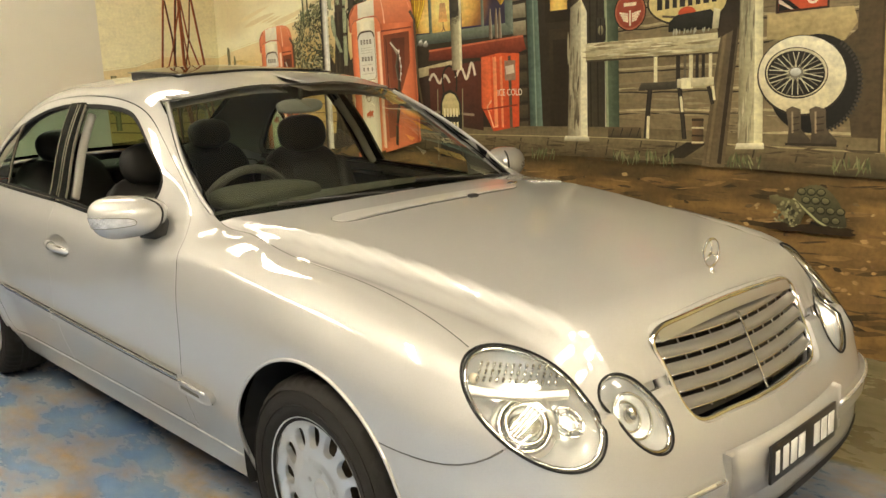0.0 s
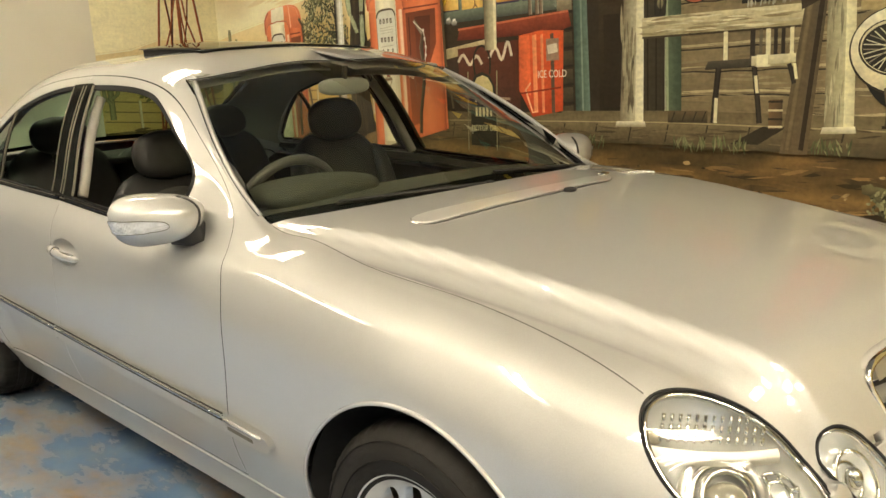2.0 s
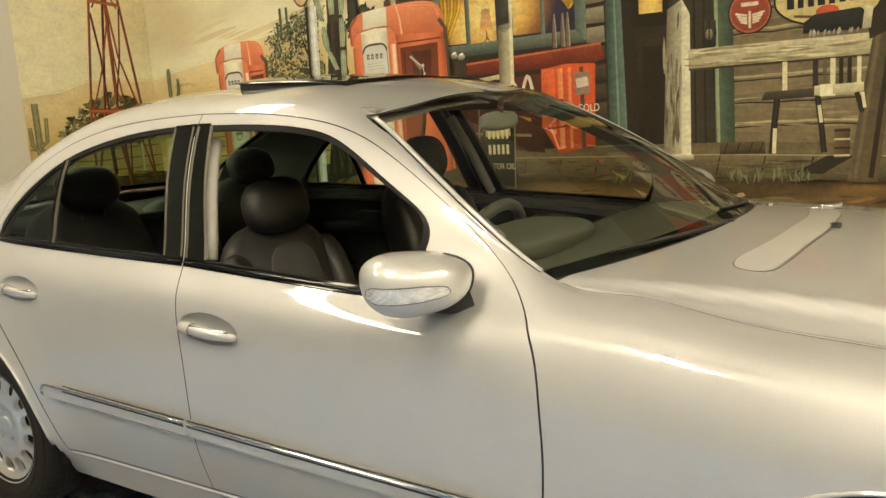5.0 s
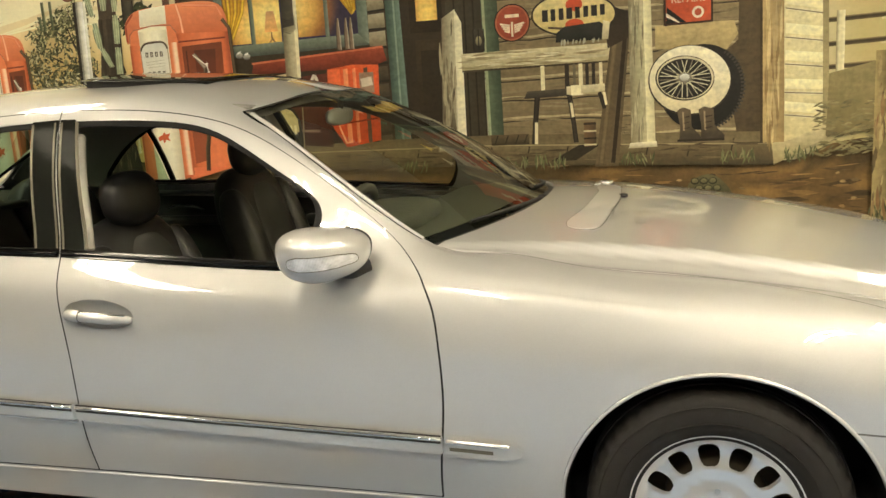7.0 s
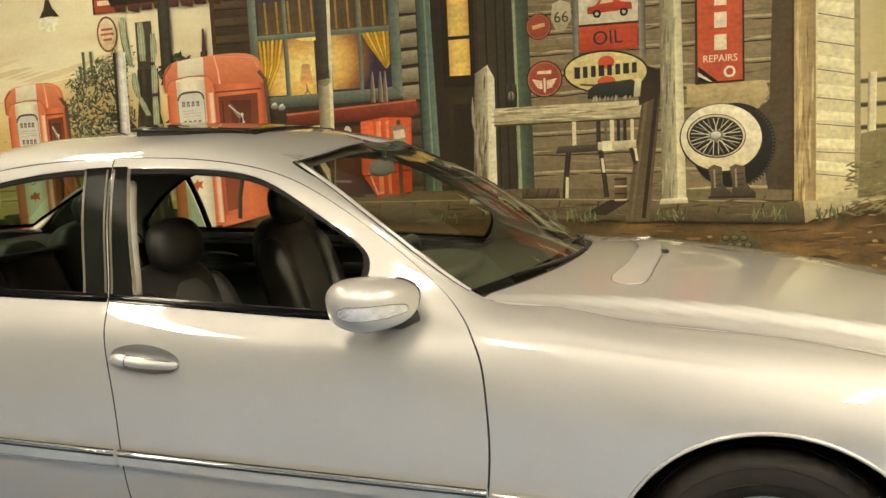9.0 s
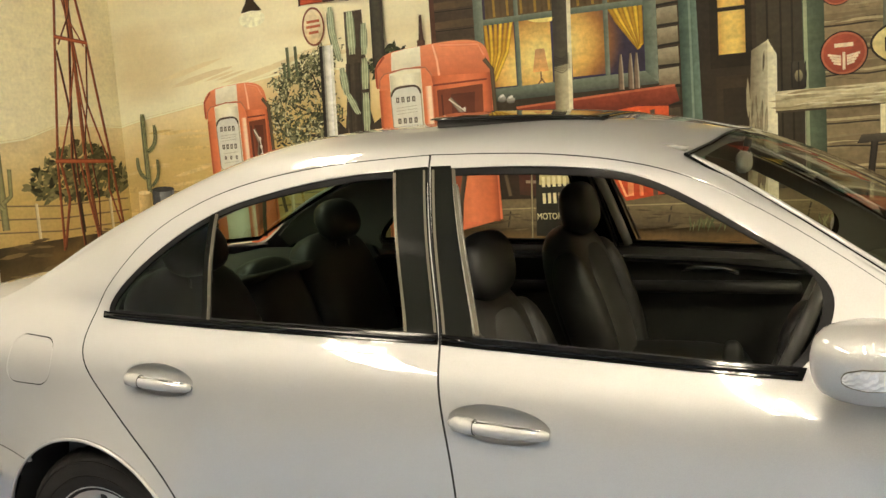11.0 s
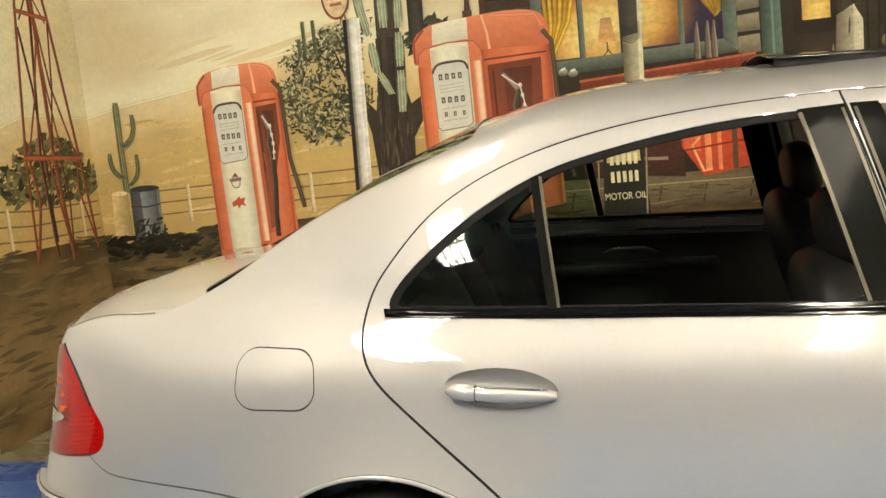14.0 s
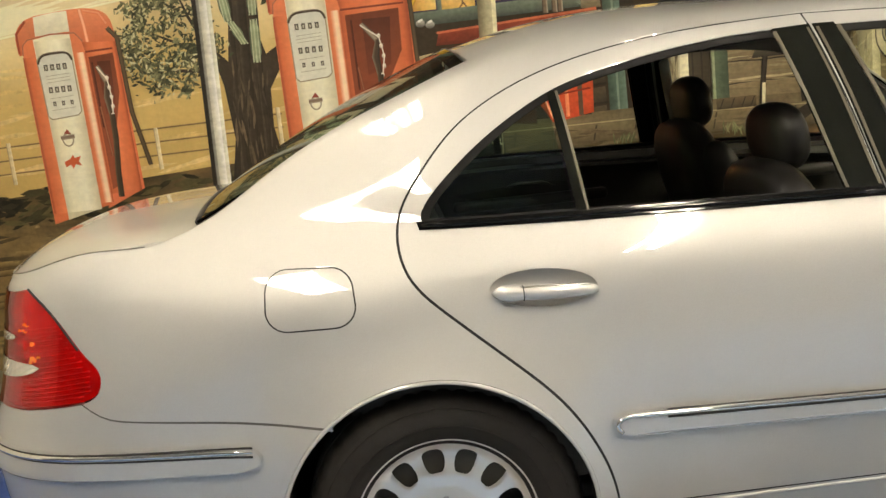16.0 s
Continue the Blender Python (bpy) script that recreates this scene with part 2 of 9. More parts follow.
def sheet(outer, holes, fmap, step, lip=0.008, keep=None):
    """Triangulated sheet over a region of the plane, mapped into space, with a turned-in rim.
    fmap takes an (n, 2) array and gives (n, 3). Returns vertices, faces, normals."""
    from mathutils.geometry import delaunay_2d_cdt
    rings = [outer] + list(holes)
    a = np.array(outer)
    lo, hi = a.min(0), a.max(0)
    gx, gy = np.meshgrid(np.arange(lo[0] + step / 2, hi[0], step), np.arange(lo[1] + step / 2, hi[1], step))
    g = np.stack([gx.ravel(), gy.ravel()], 1)
    ok = inside(outer, g)
    for r in rings[1:]:
        ok &= ~inside(r, g)
    g = g[ok]
    for r in rings:
        if len(g):
            g = g[~near_edge(r, g, step * 0.45)]
    verts, edges = [], []
    for r in rings:
        k = len(verts)
        verts += [Vector(q) for q in r]
        edges += [(k + i, k + (i + 1) % len(r)) for i in range(len(r))]
    verts += [Vector(q) for q in g]
    vo, eo, fo, *_ = delaunay_2d_cdt(verts, edges, [], 0, 1e-6)
    v2 = np.array([tuple(v) for v in vo])
    cen = np.array([v2[list(f)].mean(0) for f in fo])
    ok = inside(outer, cen)
    for r in rings[1:]:
        ok &= ~inside(r, cen)
    faces = [list(f) for f, o in zip(fo, ok) if o]
    p = fmap(v2)
    h = 1e-3
    du = fmap(v2 + [h, 0]) - fmap(v2 - [h, 0])
    dv = fmap(v2 + [0, h]) - fmap(v2 - [0, h])
    n = np.cross(du, dv)
    n /= np.maximum(1e-12, np.linalg.norm(n, axis=1))[:, None]
    if keep is not None:
        good = keep(p)
        faces = [f for f in faces if good[f].all()]
    used = sorted({i for f in faces for i in f})
    ren = {o: i for i, o in enumerate(used)}
    faces = [[ren[i] for i in f] for f in faces]
    p, n = p[used], n[used]
    if lip:
        seen = {}
        for f in faces:
            for i in range(3):
                e = (f[i], f[(i + 1) % 3])
                key = (min(e), max(e))
                seen[key] = None if key in seen else e
        rim = [e for e in seen.values() if e]
        idx, pv, nv = {}, list(p), list(n)
        for e in rim:
            for i in e:
                if i not in idx:
                    idx[i] = len(pv)
                    pv.append(p[i] - n[i] * lip)
                    nv.append(n[i])
        for i, j in rim:
            faces.append([j, i, idx[i], idx[j]])
        p, n = np.array(pv), np.array(nv)
    return p, faces, n


def panel(name, outer, holes, fmap, material, parent, step=0.03, lip=0.008, label="", both=None, keep=None):
    """A sheet as a part; both: also its mirror image across y = 0, as one mesh when it is 'join', else as a second part."""
    p, f, n = sheet(outer, holes, fmap, step, lip, keep)
    q, m = p * [1, -1, 1], n * [1, -1, 1]
    fl = [list(reversed(i)) for i in f]
    if both == "join":
        k = len(p)
        return mesh_obj(name, np.concatenate([p, q]), f + [[i + k for i in j] for j in fl], material, parent, label,
                        np.concatenate([n, m]))
    ob = mesh_obj(name, p, f, material, parent, label, n)
    if both == "pair":
        mesh_obj(name, q, fl, material, parent, label, m)
    return ob


def tube(points, r, sides=8, closed=False, cap=True):
    """Vertices and faces of a round tube along points; r may be one radius or one per point."""
    pts = [Vector(q) for q in points]
    n = len(pts)
    rs = r if isinstance(r, (list, tuple)) else [r] * n
    verts, faces = [], []
    up = None
    for i, q in enumerate(pts):
        a = pts[(i - 1) % n] if closed or i else q
        b = pts[(i + 1) % n] if closed or i < n - 1 else q
        d = (b - a).normalized()
        if up is None:
            up = d.orthogonal().normalized()
        up = (up - d * up.dot(d)).normalized()
        w = d.cross(up)
        for k in range(sides):
            t = 2 * math.pi * k / sides
            verts.append(q + (up * math.cos(t) + w * math.sin(t)) * rs[i])
    for i in range(n if closed else n - 1):
        j = (i + 1) % n
        for k in range(sides):
            l = (k + 1) % sides
            faces.append([i * sides + k, i * sides + l, j * sides + l, j * sides + k])
    if cap and not closed:
        faces.append(list(range(sides))[::-1])
        faces.append([(n - 1) * sides + k for k in range(sides)])
    return verts, faces


def tube_obj(name, points, r, material, parent, label="", sides=8, closed=False):
    v, f = tube(points, r, sides, closed)
    return mesh_obj(name, v, f, material, parent, label)


def lathe(profile, steps=64):
    """Rings of a profile of (radius, along y) turned about the y axis."""
    verts, faces = [], []
    k = len(profile)
    for i in range(steps):
        t = 2 * math.pi * i / steps
        verts += [(r * math.cos(t), y, r * math.sin(t)) for r, y in profile]
    for i in range(steps):
        j = (i + 1) % steps
        faces += [[i * k + a, i * k + a + 1, j * k + a + 1, j * k + a] for a in range(k - 1)]
    return verts, faces


def blob(name, c, s, material, parent, label="", power=2.6, seg=(28, 18), m=None):
    """A rounded cushion: a superellipsoid of half sizes s."""
    verts, faces = [], []
    nu, nv = seg

    def sg(v):
        return math.copysign(abs(v) ** (2 / power), v)
    for j in range(nv + 1):
        ph = -math.pi / 2 + math.pi * j / nv
        for i in range(nu):
            th = 2 * math.pi * i / nu
            v = Vector((s[0] * sg(math.cos(ph)) * sg(math.cos(th)), s[1] * sg(math.cos(ph)) * sg(math.sin(th)), s[2] * sg(math.sin(ph))))
            if m is not None:
                v = m @ v
            verts.append(v + Vector(c))
    for j in range(nv):
        for i in range(nu):
            k = (i + 1) % nu
            faces.append([j * nu + i, j * nu + k, (j + 1) * nu + k, (j + 1) * nu + i])
    return mesh_obj(name, verts, faces, material, parent, label)


# ---------------------------------------------------------------- the hall
WALL_Y, WALL_X, CEIL = 2.0, -4.1, 3.9


def floor_material():
    """Worn blue floor paint over tan concrete, with an unpainted olive strip along the mural."""
    m = mat("painted_floor", (0.1, 0.25, 0.5), 0.35)
    nt = m.node_tree
    b = nt.nodes["Principled BSDF"]
    tc = nt.nodes.new("ShaderNodeTexCoord")

    def noise_node(scale, detail=6, rough=0.6, stretch=None):
        n = nt.nodes.new("ShaderNodeTexNoise")
        n.inputs["Scale"].default_value = scale
        n.inputs["Detail"].default_value = detail
        n.inputs["Roughness"].default_value = rough
        if stretch:
            mp = nt.nodes.new("ShaderNodeMapping")
            mp.inputs["Scale"].default_value = stretch
            nt.links.new(tc.outputs["Object"], mp.inputs["Vector"])
            nt.links.new(mp.outputs["Vector"], n.inputs["Vector"])
        else:
            nt.links.new(tc.outputs["Object"], n.inputs["Vector"])
        return n

    def ramp(src, stops):
        r = nt.nodes.new("ShaderNodeValToRGB")
        e = r.color_ramp.elements
        while len(e) < len(stops):
            e.new(0.5)
        for k, (p, c) in zip(e, stops):
            k.position, k.color = p, (*c, 1)
        nt.links.new(src, r.inputs["Fac"])
        return r

    def mix(f, a, c):
        x = nt.nodes.new("ShaderNodeMix")
        x.data_type = "RGBA"
        nt.links.new(f, x.inputs["Factor"])
        nt.links.new(a, x.inputs["A"])
        nt.links.new(c, x.inputs["B"])
        return x.outputs["Result"]
    blue = ramp(noise_node(3.2).outputs["Fac"], ((0.30, (0.060, 0.115, 0.23)), (0.52, (0.115, 0.18, 0.28)), (0.75, (0.23, 0.275, 0.31))))
    tan = ramp(noise_node(14, 8, 0.7).outputs["Fac"], ((0.3, (0.11, 0.071, 0.025)), (0.55, (0.26, 0.165, 0.062)), (0.8, (0.30, 0.245, 0.155))))
    worn = ramp(noise_node(1.5, 9, 0.68, (1.0, 2.2, 1.0)).outputs["Fac"], ((0.44, (0, 0, 0)), (0.66, (1, 1, 1))))
    olive = ramp(noise_node(4.0, 7).outputs["Fac"], ((0.3, (0.095, 0.085, 0.042)), (0.7, (0.185, 0.158, 0.085))))
    sep = nt.nodes.new("ShaderNodeSeparateXYZ")
    nt.links.new(tc.outputs["Object"], sep.inputs[0])
    wob = noise_node(2.5, 5)
    ad = nt.nodes.new("ShaderNodeMath")
    ad.operation = "MULTIPLY_ADD"
    ad.inputs[1].default_value = 0.10
    nt.links.new(wob.outputs["Fac"], ad.inputs[0])
    nt.links.new(sep.outputs["Y"], ad.inputs[2])
    mr = nt.nodes.new("ShaderNodeMapRange")
    mr.inputs["From Min"].default_value, mr.inputs["From Max"].default_value = 0.86, 0.90
    nt.links.new(ad.outputs[0], mr.inputs["Value"])
    # bare patches only on the visitors' side of the hall
    mr2 = nt.nodes.new("ShaderNodeMapRange")
    mr2.inputs["From Min"].default_value, mr2.inputs["From Max"].default_value = -2.9, -2.1
    nt.links.new(sep.outputs["X"], mr2.inputs["Value"])
    mul = nt.nodes.new("ShaderNodeMath")
    mul.operation = "MULTIPLY"
    nt.links.new(worn.outputs["Color"], mul.inputs[0])
    nt.links.new(mr2.outputs["Result"], mul.inputs[1])
    deep = ramp(noise_node(5.0).outputs["Fac"], ((0.3, (0.022, 0.057, 0.21)), (0.7, (0.045, 0.095, 0.28))))
    coat = mix(mr2.outputs["Result"], deep.outputs["Color"], blue.outputs["Color"])
    # lighter blue added on the unseen floor, to bounce onto the car's flank
    mr3 = nt.nodes.new("ShaderNodeMapRange")
    mr3.inputs["From Min"].default_value, mr3.inputs["From Max"].default_value = -1.35, -1.75
    nt.links.new(sep.outputs["Y"], mr3.inputs["Value"])
    bounce_blue = ramp(noise_node(3.0).outputs["Fac"], ((0.3, (0.11, 0.19, 0.36)), (0.7, (0.20, 0.29, 0.46))))
    base = mix(mr3.outputs["Result"], mix(mul.outputs[0], coat, tan.outputs["Color"]), bounce_blue.outputs["Color"])
    nt.links.new(mix(mr.outputs["Result"], base, olive.outputs["Color"]), b.inputs["Base Color"])
    rr = nt.nodes.new("ShaderNodeMapRange")
    rr.inputs["To Min"].default_value, rr.inputs["To Max"].default_value = 0.22, 0.55
    nt.links.new(worn.outputs["Color"], rr.inputs["Value"])
    nt.links.new(rr.outputs["Result"], b.inputs["Roughness"])
    bp = nt.nodes.new("ShaderNodeBump")
    bp.inputs["Strength"].default_value, bp.inputs["Distance"].default_value = 0.25, 0.004
    nt.links.new(noise_node(30, 6).outputs["Fac"], bp.inputs["Height"])
    nt.links.new(bp.outputs["Normal"], b.inputs["Normal"])
    return m


FLOORMAT = floor_material()
WHITEWALL = mat("white_wall_paint", (0.74, 0.70, 0.58), 0.75, noise_amt=0.06, noise_scale=2.5, bump=0.12, bump_scale=80)
# for unseen walls, dark so that the car's side reflects less
SOUTHWALL = mat("unseen_dark_wall", (0.12, 0.12, 0.12), 0.75, noise_amt=0.08, noise_scale=1.5, bump=0.12, bump_scale=80)
CEILING = mat("grey_ceiling", (0.45, 0.44, 0.41), 0.9, noise_amt=0.1, noise_scale=3)
MURALBASE = mat("mural_ground_coat", (0.50, 0.40, 0.20), 0.7, noise_amt=0.1, noise_scale=4)


def slab(name, lo, hi, material, label, cat="wall"):
    bm = bmesh.new()
    c = [(a + b) / 2 for a, b in zip(lo, hi)]
    box(bm, c, [b - a for a, b in zip(lo, hi)])
    return tagged(part(name, bm, material, None, label, smooth=False), label, cat, "", "structure")


slab("floor", (WALL_X, -6, -.2), (8, WALL_Y, 0), FLOORMAT, "worn blue painted concrete floor", "floor")
slab("wall_north", (WALL_X - .2, WALL_Y, 0), (8, WALL_Y + .2, CEIL), MURALBASE, "long wall that carries the mural")
slab("wall_west", (WALL_X - .2, -1.4, 0), (WALL_X, WALL_Y, CEIL), WHITEWALL, "white side wall, painted near the corner")
# unseen walls: the dark ones deepen reflections, the white east one bounces light
slab("wall_west_far", (WALL_X - .2, -6, 0), (WALL_X, -1.4, CEIL), SOUTHWALL, "unseen side wall, kept dark for the car's reflections")
slab("wall_south", (WALL_X, -6.2, 0), (8, -6, CEIL), SOUTHWALL, "unseen wall, kept dark for the car's reflections")
slab("wall_east", (8, -6.2, 0), (8.2, WALL_Y + .2, CEIL), WHITEWALL, "unseen wall, white to bounce light onto the car's nose")
slab("ceiling", (WALL_X, -6, CEIL), (8, WALL_Y, CEIL + .2), CEILING, "plain pale grey ceiling", "ceiling")

TUBE = mat("lamp_tube", (1, 1, 1), emit=(1.0, 0.885, 0.70), emit_strength=TUBE_POWER)
SLIM = mat("slim_lamp_tube", (1, 1, 1), emit=(1.0, 0.885, 0.70), emit_strength=TUBE_POWER * 7.0)
TRAY = mat("white_lamp_tray", (0.85, 0.85, 0.82), 0.4)


def ceiling_light(x, y, turn=0.0, broad=True, rows=(-.225, -.075, .075, .225)):
    """A louvred ceiling tray with four broad tubes between blades, or two slim ones."""
    th = thing("ceiling_light", "white louvred ceiling light with four lit tubes, outside the view" if broad else "white ceiling light with two slim lit tubes", "ceiling light", "ceiling lights", (x, y, CEIL - .05))
    th.rotation_euler = (0, 0, radians(turn))
    bm = bmesh.new()
    box(bm, (0, 0, .04), (1.24, .62, .02), .004)
    for sx in (-1, 1):
        box(bm, (sx * .61, 0, .005), (.02, .62, .09), .004)
        box(bm, (0, sx * .30, .005), (1.24, .02, .09), .004)
    part("tray", bm, TRAY, th, smooth=False)
    for dy in rows if broad else (-.10, .10):
        bm = bmesh.new()
        box(bm, (0, dy, .012), (1.17, .105 if broad else .030, .026), .010)
        part("lamp_tube", bm, TUBE if broad else SLIM, th)
    for dy in (-.15, 0, .15):
        bm = bmesh.new()
        box(bm, (0, dy, -.008), (1.20, .012, .06))
        part("louvre_blade", bm, TRAY, th, smooth=False)
    return th


for lx in (-2.8, 0.2, 3.2, 5.6):
    for ly in (-2.65, -3.92):
        ceiling_light(lx, ly, 90, lx < 0)
# added fill light for the mural's left end and the side wall
ceiling_light(-2.55, 0.1, 90, True, (-.2, 0, .2))
# three more added, to brighten the mural's right end and the car's nose
for lx, ly in ((3.7, -0.5), (5.8, -0.5), (5.2, -1.9)):
    ceiling_light(lx, ly, 90)


# ---------------------------------------------------------------- the silver sedan
# x runs to the nose, the driver's side lies at negative y. All lines below are design lines of the body.
car = thing("car", "shiny silver four-door saloon car, windows down, on the blue floor", "car")

FW, RW, WZ = (1.440, 0.0), (-1.425, 0.0), 0.318     # wheel centres
PLAN = Curve(
    [0, 1, 2, 3, 4, 5, 6, 7, 8, 9, 10, 11, 12, 13],
    [(-2.622, 0), (-2.606, 0.30), (-2.548, 0.54), (-2.405, 0.722), (-2.16, 0.818), (-1.75, 0.868), (-1.2, 0.893), (0, 0.905),
     (1.1, 0.902), (1.5, 0.898), (1.82, 0.885), (2.075, 0.800), (2.232, 0.57), (2.290, 0)])
_t = np.linspace(0, 13, 2600)
_p = PLAN(_t)
_u = np.concatenate([[0], np.cumsum(np.linalg.norm(np.diff(_p, axis=0), axis=1))])
_u -= np.interp(0, _p[:, 0], _u)
U_REAR, U_FRONT = _u[0], _u[-1]
_d = np.gradient(_p, _u, axis=0)
_n = np.stack([-_d[:, 1], _d[:, 0]], 1)
_n[-1], _n[0] = (1, 0), (-1, 0)


def sstep(v, a, b):
    t = np.clip((np.asarray(v, float) - a) / (b - a), 0, 1)
    return t * t * (3 - 2 * t)


_w = np.maximum(sstep(_p[:, 0], 1.35, 1.95), sstep(-_p[:, 0], 1.9, 2.3))[:, None]
_n = _n * _w + np.array([0, 1.0]) * (1 - _w)
_n /= np.linalg.norm(_n, axis=1)[:, None]


def plan(u):
    return np.stack([np.interp(u, _u, _p[:, i]) for i in (0, 1)], -1)


def plan_normal(u):
    n = np.stack([np.interp(u, _u, _n[:, i]) for i in (0, 1)], -1)
    return n / np.linalg.norm(n, axis=-1)[..., None]


def u_of(x):
    return float(np.interp(x, _p[:, 0], _u))


# bonnet
E_OFF = Curve([0.3, 0.72, 1.1, 1.43, 1.75, 1.95, 2.15, 2.4, U_FRONT], [0.13, 0.202, 0.190, 0.183, 0.165, 0.128, 0.108, 0.105, 0.105])
_eu = np.linspace(0.72, U_FRONT, 260)
_enn = plan_normal(_eu)
_exy = plan(_eu) - _enn * E_OFF(_eu)[:, None]
ZC = Curve([0.6, 0.9, 1.16, 1.5, 1.8, 2.0, 2.1, 2.3], [0.998, 0.990, 0.973, 0.930, 0.880, 0.838, 0.818, 0.790])
CREASE = Curve([0.7, 1.1, 1.3, 1.6, 1.9, 2.1, 2.3], [0.685, 0.632, 0.606, 0.576, 0.546, 0.515, 0.475])


def hood_z(x, y):
    x, y = np.asarray(x, float), np.abs(np.asarray(y, float))
    q = np.stack([x.ravel(), y.ravel()], 1)
    d = np.full(len(q), 9.0)
    for k in range(0, len(q), 4000):
        r = q[k:k + 4000, None] - _exy[None]
        d2 = (r ** 2).sum(-1)
        i = d2.argmin(1)
        j = np.arange(len(i))
        out = (r[j, i] * _enn[i]).sum(-1) > 0
        d[k:k + 4000] = np.sqrt(d2[j, i]) * np.where(out, -1, 1)
    d = d.reshape(x.shape)
    yc = CREASE(x)
    deep = .40 + .60 * sstep(x, .78, 1.25)
    z = ZC(x) - 0.085 * y ** 2 - deep * 0.024 * sstep(y, yc - 0.012, yc + 0.026)
    z = z - deep * 0.015 * np.exp(-((y - yc - 0.074) / 0.038) ** 2)
    return z - 0.135 * sstep(x, 1.82, 2.17) * np.clip(1 - d / 0.17, 0, 1.8) ** 2


# boot lid
TZ = Curve([-2.7, -2.5, -2.35, -2.15, -1.9, -1.6], [0.985, 1.004, 1.017, 1.028, 1.036, 1.04])
_tu = np.linspace(U_REAR, -1.95, 200)
T_OFF = Curve([U_REAR, -2.75, -2.4, -2.2, -1.95, -1.7], [0.12, 0.12, 0.125, 0.14, 0.183, 0.165])
_txy = plan(_tu) - plan_normal(_tu) * T_OFF(_tu)[:, None]


def boot_z(x, y):
    x, y = np.asarray(x, float), np.abs(np.asarray(y, float))
    q = np.stack([x.ravel(), y.ravel()], 1)
    d = np.sqrt(((q[:, None] - _txy[None]) ** 2).sum(-1)).min(1).reshape(x.shape)
    z = TZ(x) - 0.055 * y ** 2
    return z - (0.008 + 0.055 * sstep(-x, 2.15, 2.5)) * np.clip(1 - d / 0.20, 0, 1) ** 2


# design lines of the shell: inward offset from the plan line and height, from sill to belt
def ln(*rows):
    r = np.array(rows)
    return Curve(r[:, 0], r[:, 1:])


UR, UF = U_REAR, U_FRONT
LOW = [
    ln((UR, .11, .19), (-1.43, .10, .17), (1.43, .10, .17), (UF, .11, .19)),
    ln((UR, .04, .24), (-2.2, .04, .23), (-1.43, .062, .22), (1.43, .062, .22), (2.0, .035, .22), (UF, .030, .23)),
    ln((UR, .012, .34), (-2.2, .014, .33), (-1.43, .031, .32), (1.43, .031, .32), (2.0, .010, .32), (UF, .008, .32)),
    ln((UR, 0, .50), (-2.2, .002, .50), (-1.43, .003, .50), (-.5, .003, .49), (.9, .003, .48), (1.43, .002, .47), (2.0, 0, .44), (UF, 0, .43)),
    ln((UR, .018, .58), (-2.35, .014, .60), (-1.9, .003, .63), (-1.43, 0, .64), (0, .001, .63), (1.0, .003, .62), (1.43, .001, .61), (1.8, .004, .56), (2.1, .012, .525), (2.35, .020, .52), (UF, .030, .52)),
    ln((UR, .060, .67), (-2.35, .035, .70), (-1.9, .010, .76), (-1.43, .008, .775), (0, .010, .765), (.8, .012, .755), (1.2, .012, .735), (1.5, .010, .715), (1.85, .014, .65), (2.15, .022, .60), (2.4, .045, .58), (UF, .060, .575)),
    ln((UR, .085, .82), (-2.4, .070, .83), (-1.9, .042, .885), (-1.43, .034, .895), (-.5, .034, .882), (.35, .033, .862), (.8, .040, .855), (1.2, .040, .822), (1.5, .042, .785), (1.85, .042, .725), (2.15, .050, .655), (2.4, .072, .63), (UF, .090, .62)),
]
CABIN = [   # belt line, then up the pillars and over the roof: (x, y, z)
    ((-1.72, .735, 1.004), (-1.43, .788, .988), (-1.1, .806, .982), (-.5, .821, .962), (0, .822, .945), (.35, .815, .925), (.6, .795, .925)),
    ((-1.72, .697, 1.045), (-1.43, .757, 1.062), (-1.1, .781, 1.056), (-.5, .786, 1.045), (0, .786, 1.030), (.35, .776, 1.000), (.6, .764, .958)),
    ((-1.72, .650, 1.085), (-1.43, .710, 1.142), (-1.1, .735, 1.168), (-.5, .741, 1.165), (0, .740, 1.140), (.35, .738, 1.078), (.6, .742, .984)),
    ((-1.72, .612, 1.117), (-1.43, .650, 1.212), (-1.1, .672, 1.275), (-.5, .680, 1.285), (0, .678, 1.250), (.35, .706, 1.132), (.6, .726, 1.004)),
    ((-1.72, .585, 1.137), (-1.43, .585, 1.258), (-1.1, .596, 1.350), (-.5, .606, 1.377), (0, .606, 1.338), (.35, .668, 1.180), (.6, .708, 1.022)),
    ((-1.72, .565, 1.150), (-1.43, .530, 1.276), (-1.1, .492, 1.388), (-.5, .490, 1.414), (0, .500, 1.380), (.35, .629, 1.203), (.6, .693, 1.034)),
    ((-1.72, .27, 1.19), (-1.43, .27, 1.325), (-1.1, .26, 1.420), (-.5, .25, 1.446), (0, .25, 1.414), (.35, .28, 1.330), (.6, .35, 1.20)),
    ((-1.72, 0, 1.20), (-1.43, 0, 1.335), (-1.1, 0, 1.429), (-.5, 0, 1.455), (0, 0, 1.423), (.35, 0, 1.345), (.6, 0, 1.22)),
]
_ru, _fu = [UR, -2.75, -2.4, -2.2, -2.0], [.76, .9, 1.1, 1.43, 1.75, 1.95, 2.15, 2.4, UF]


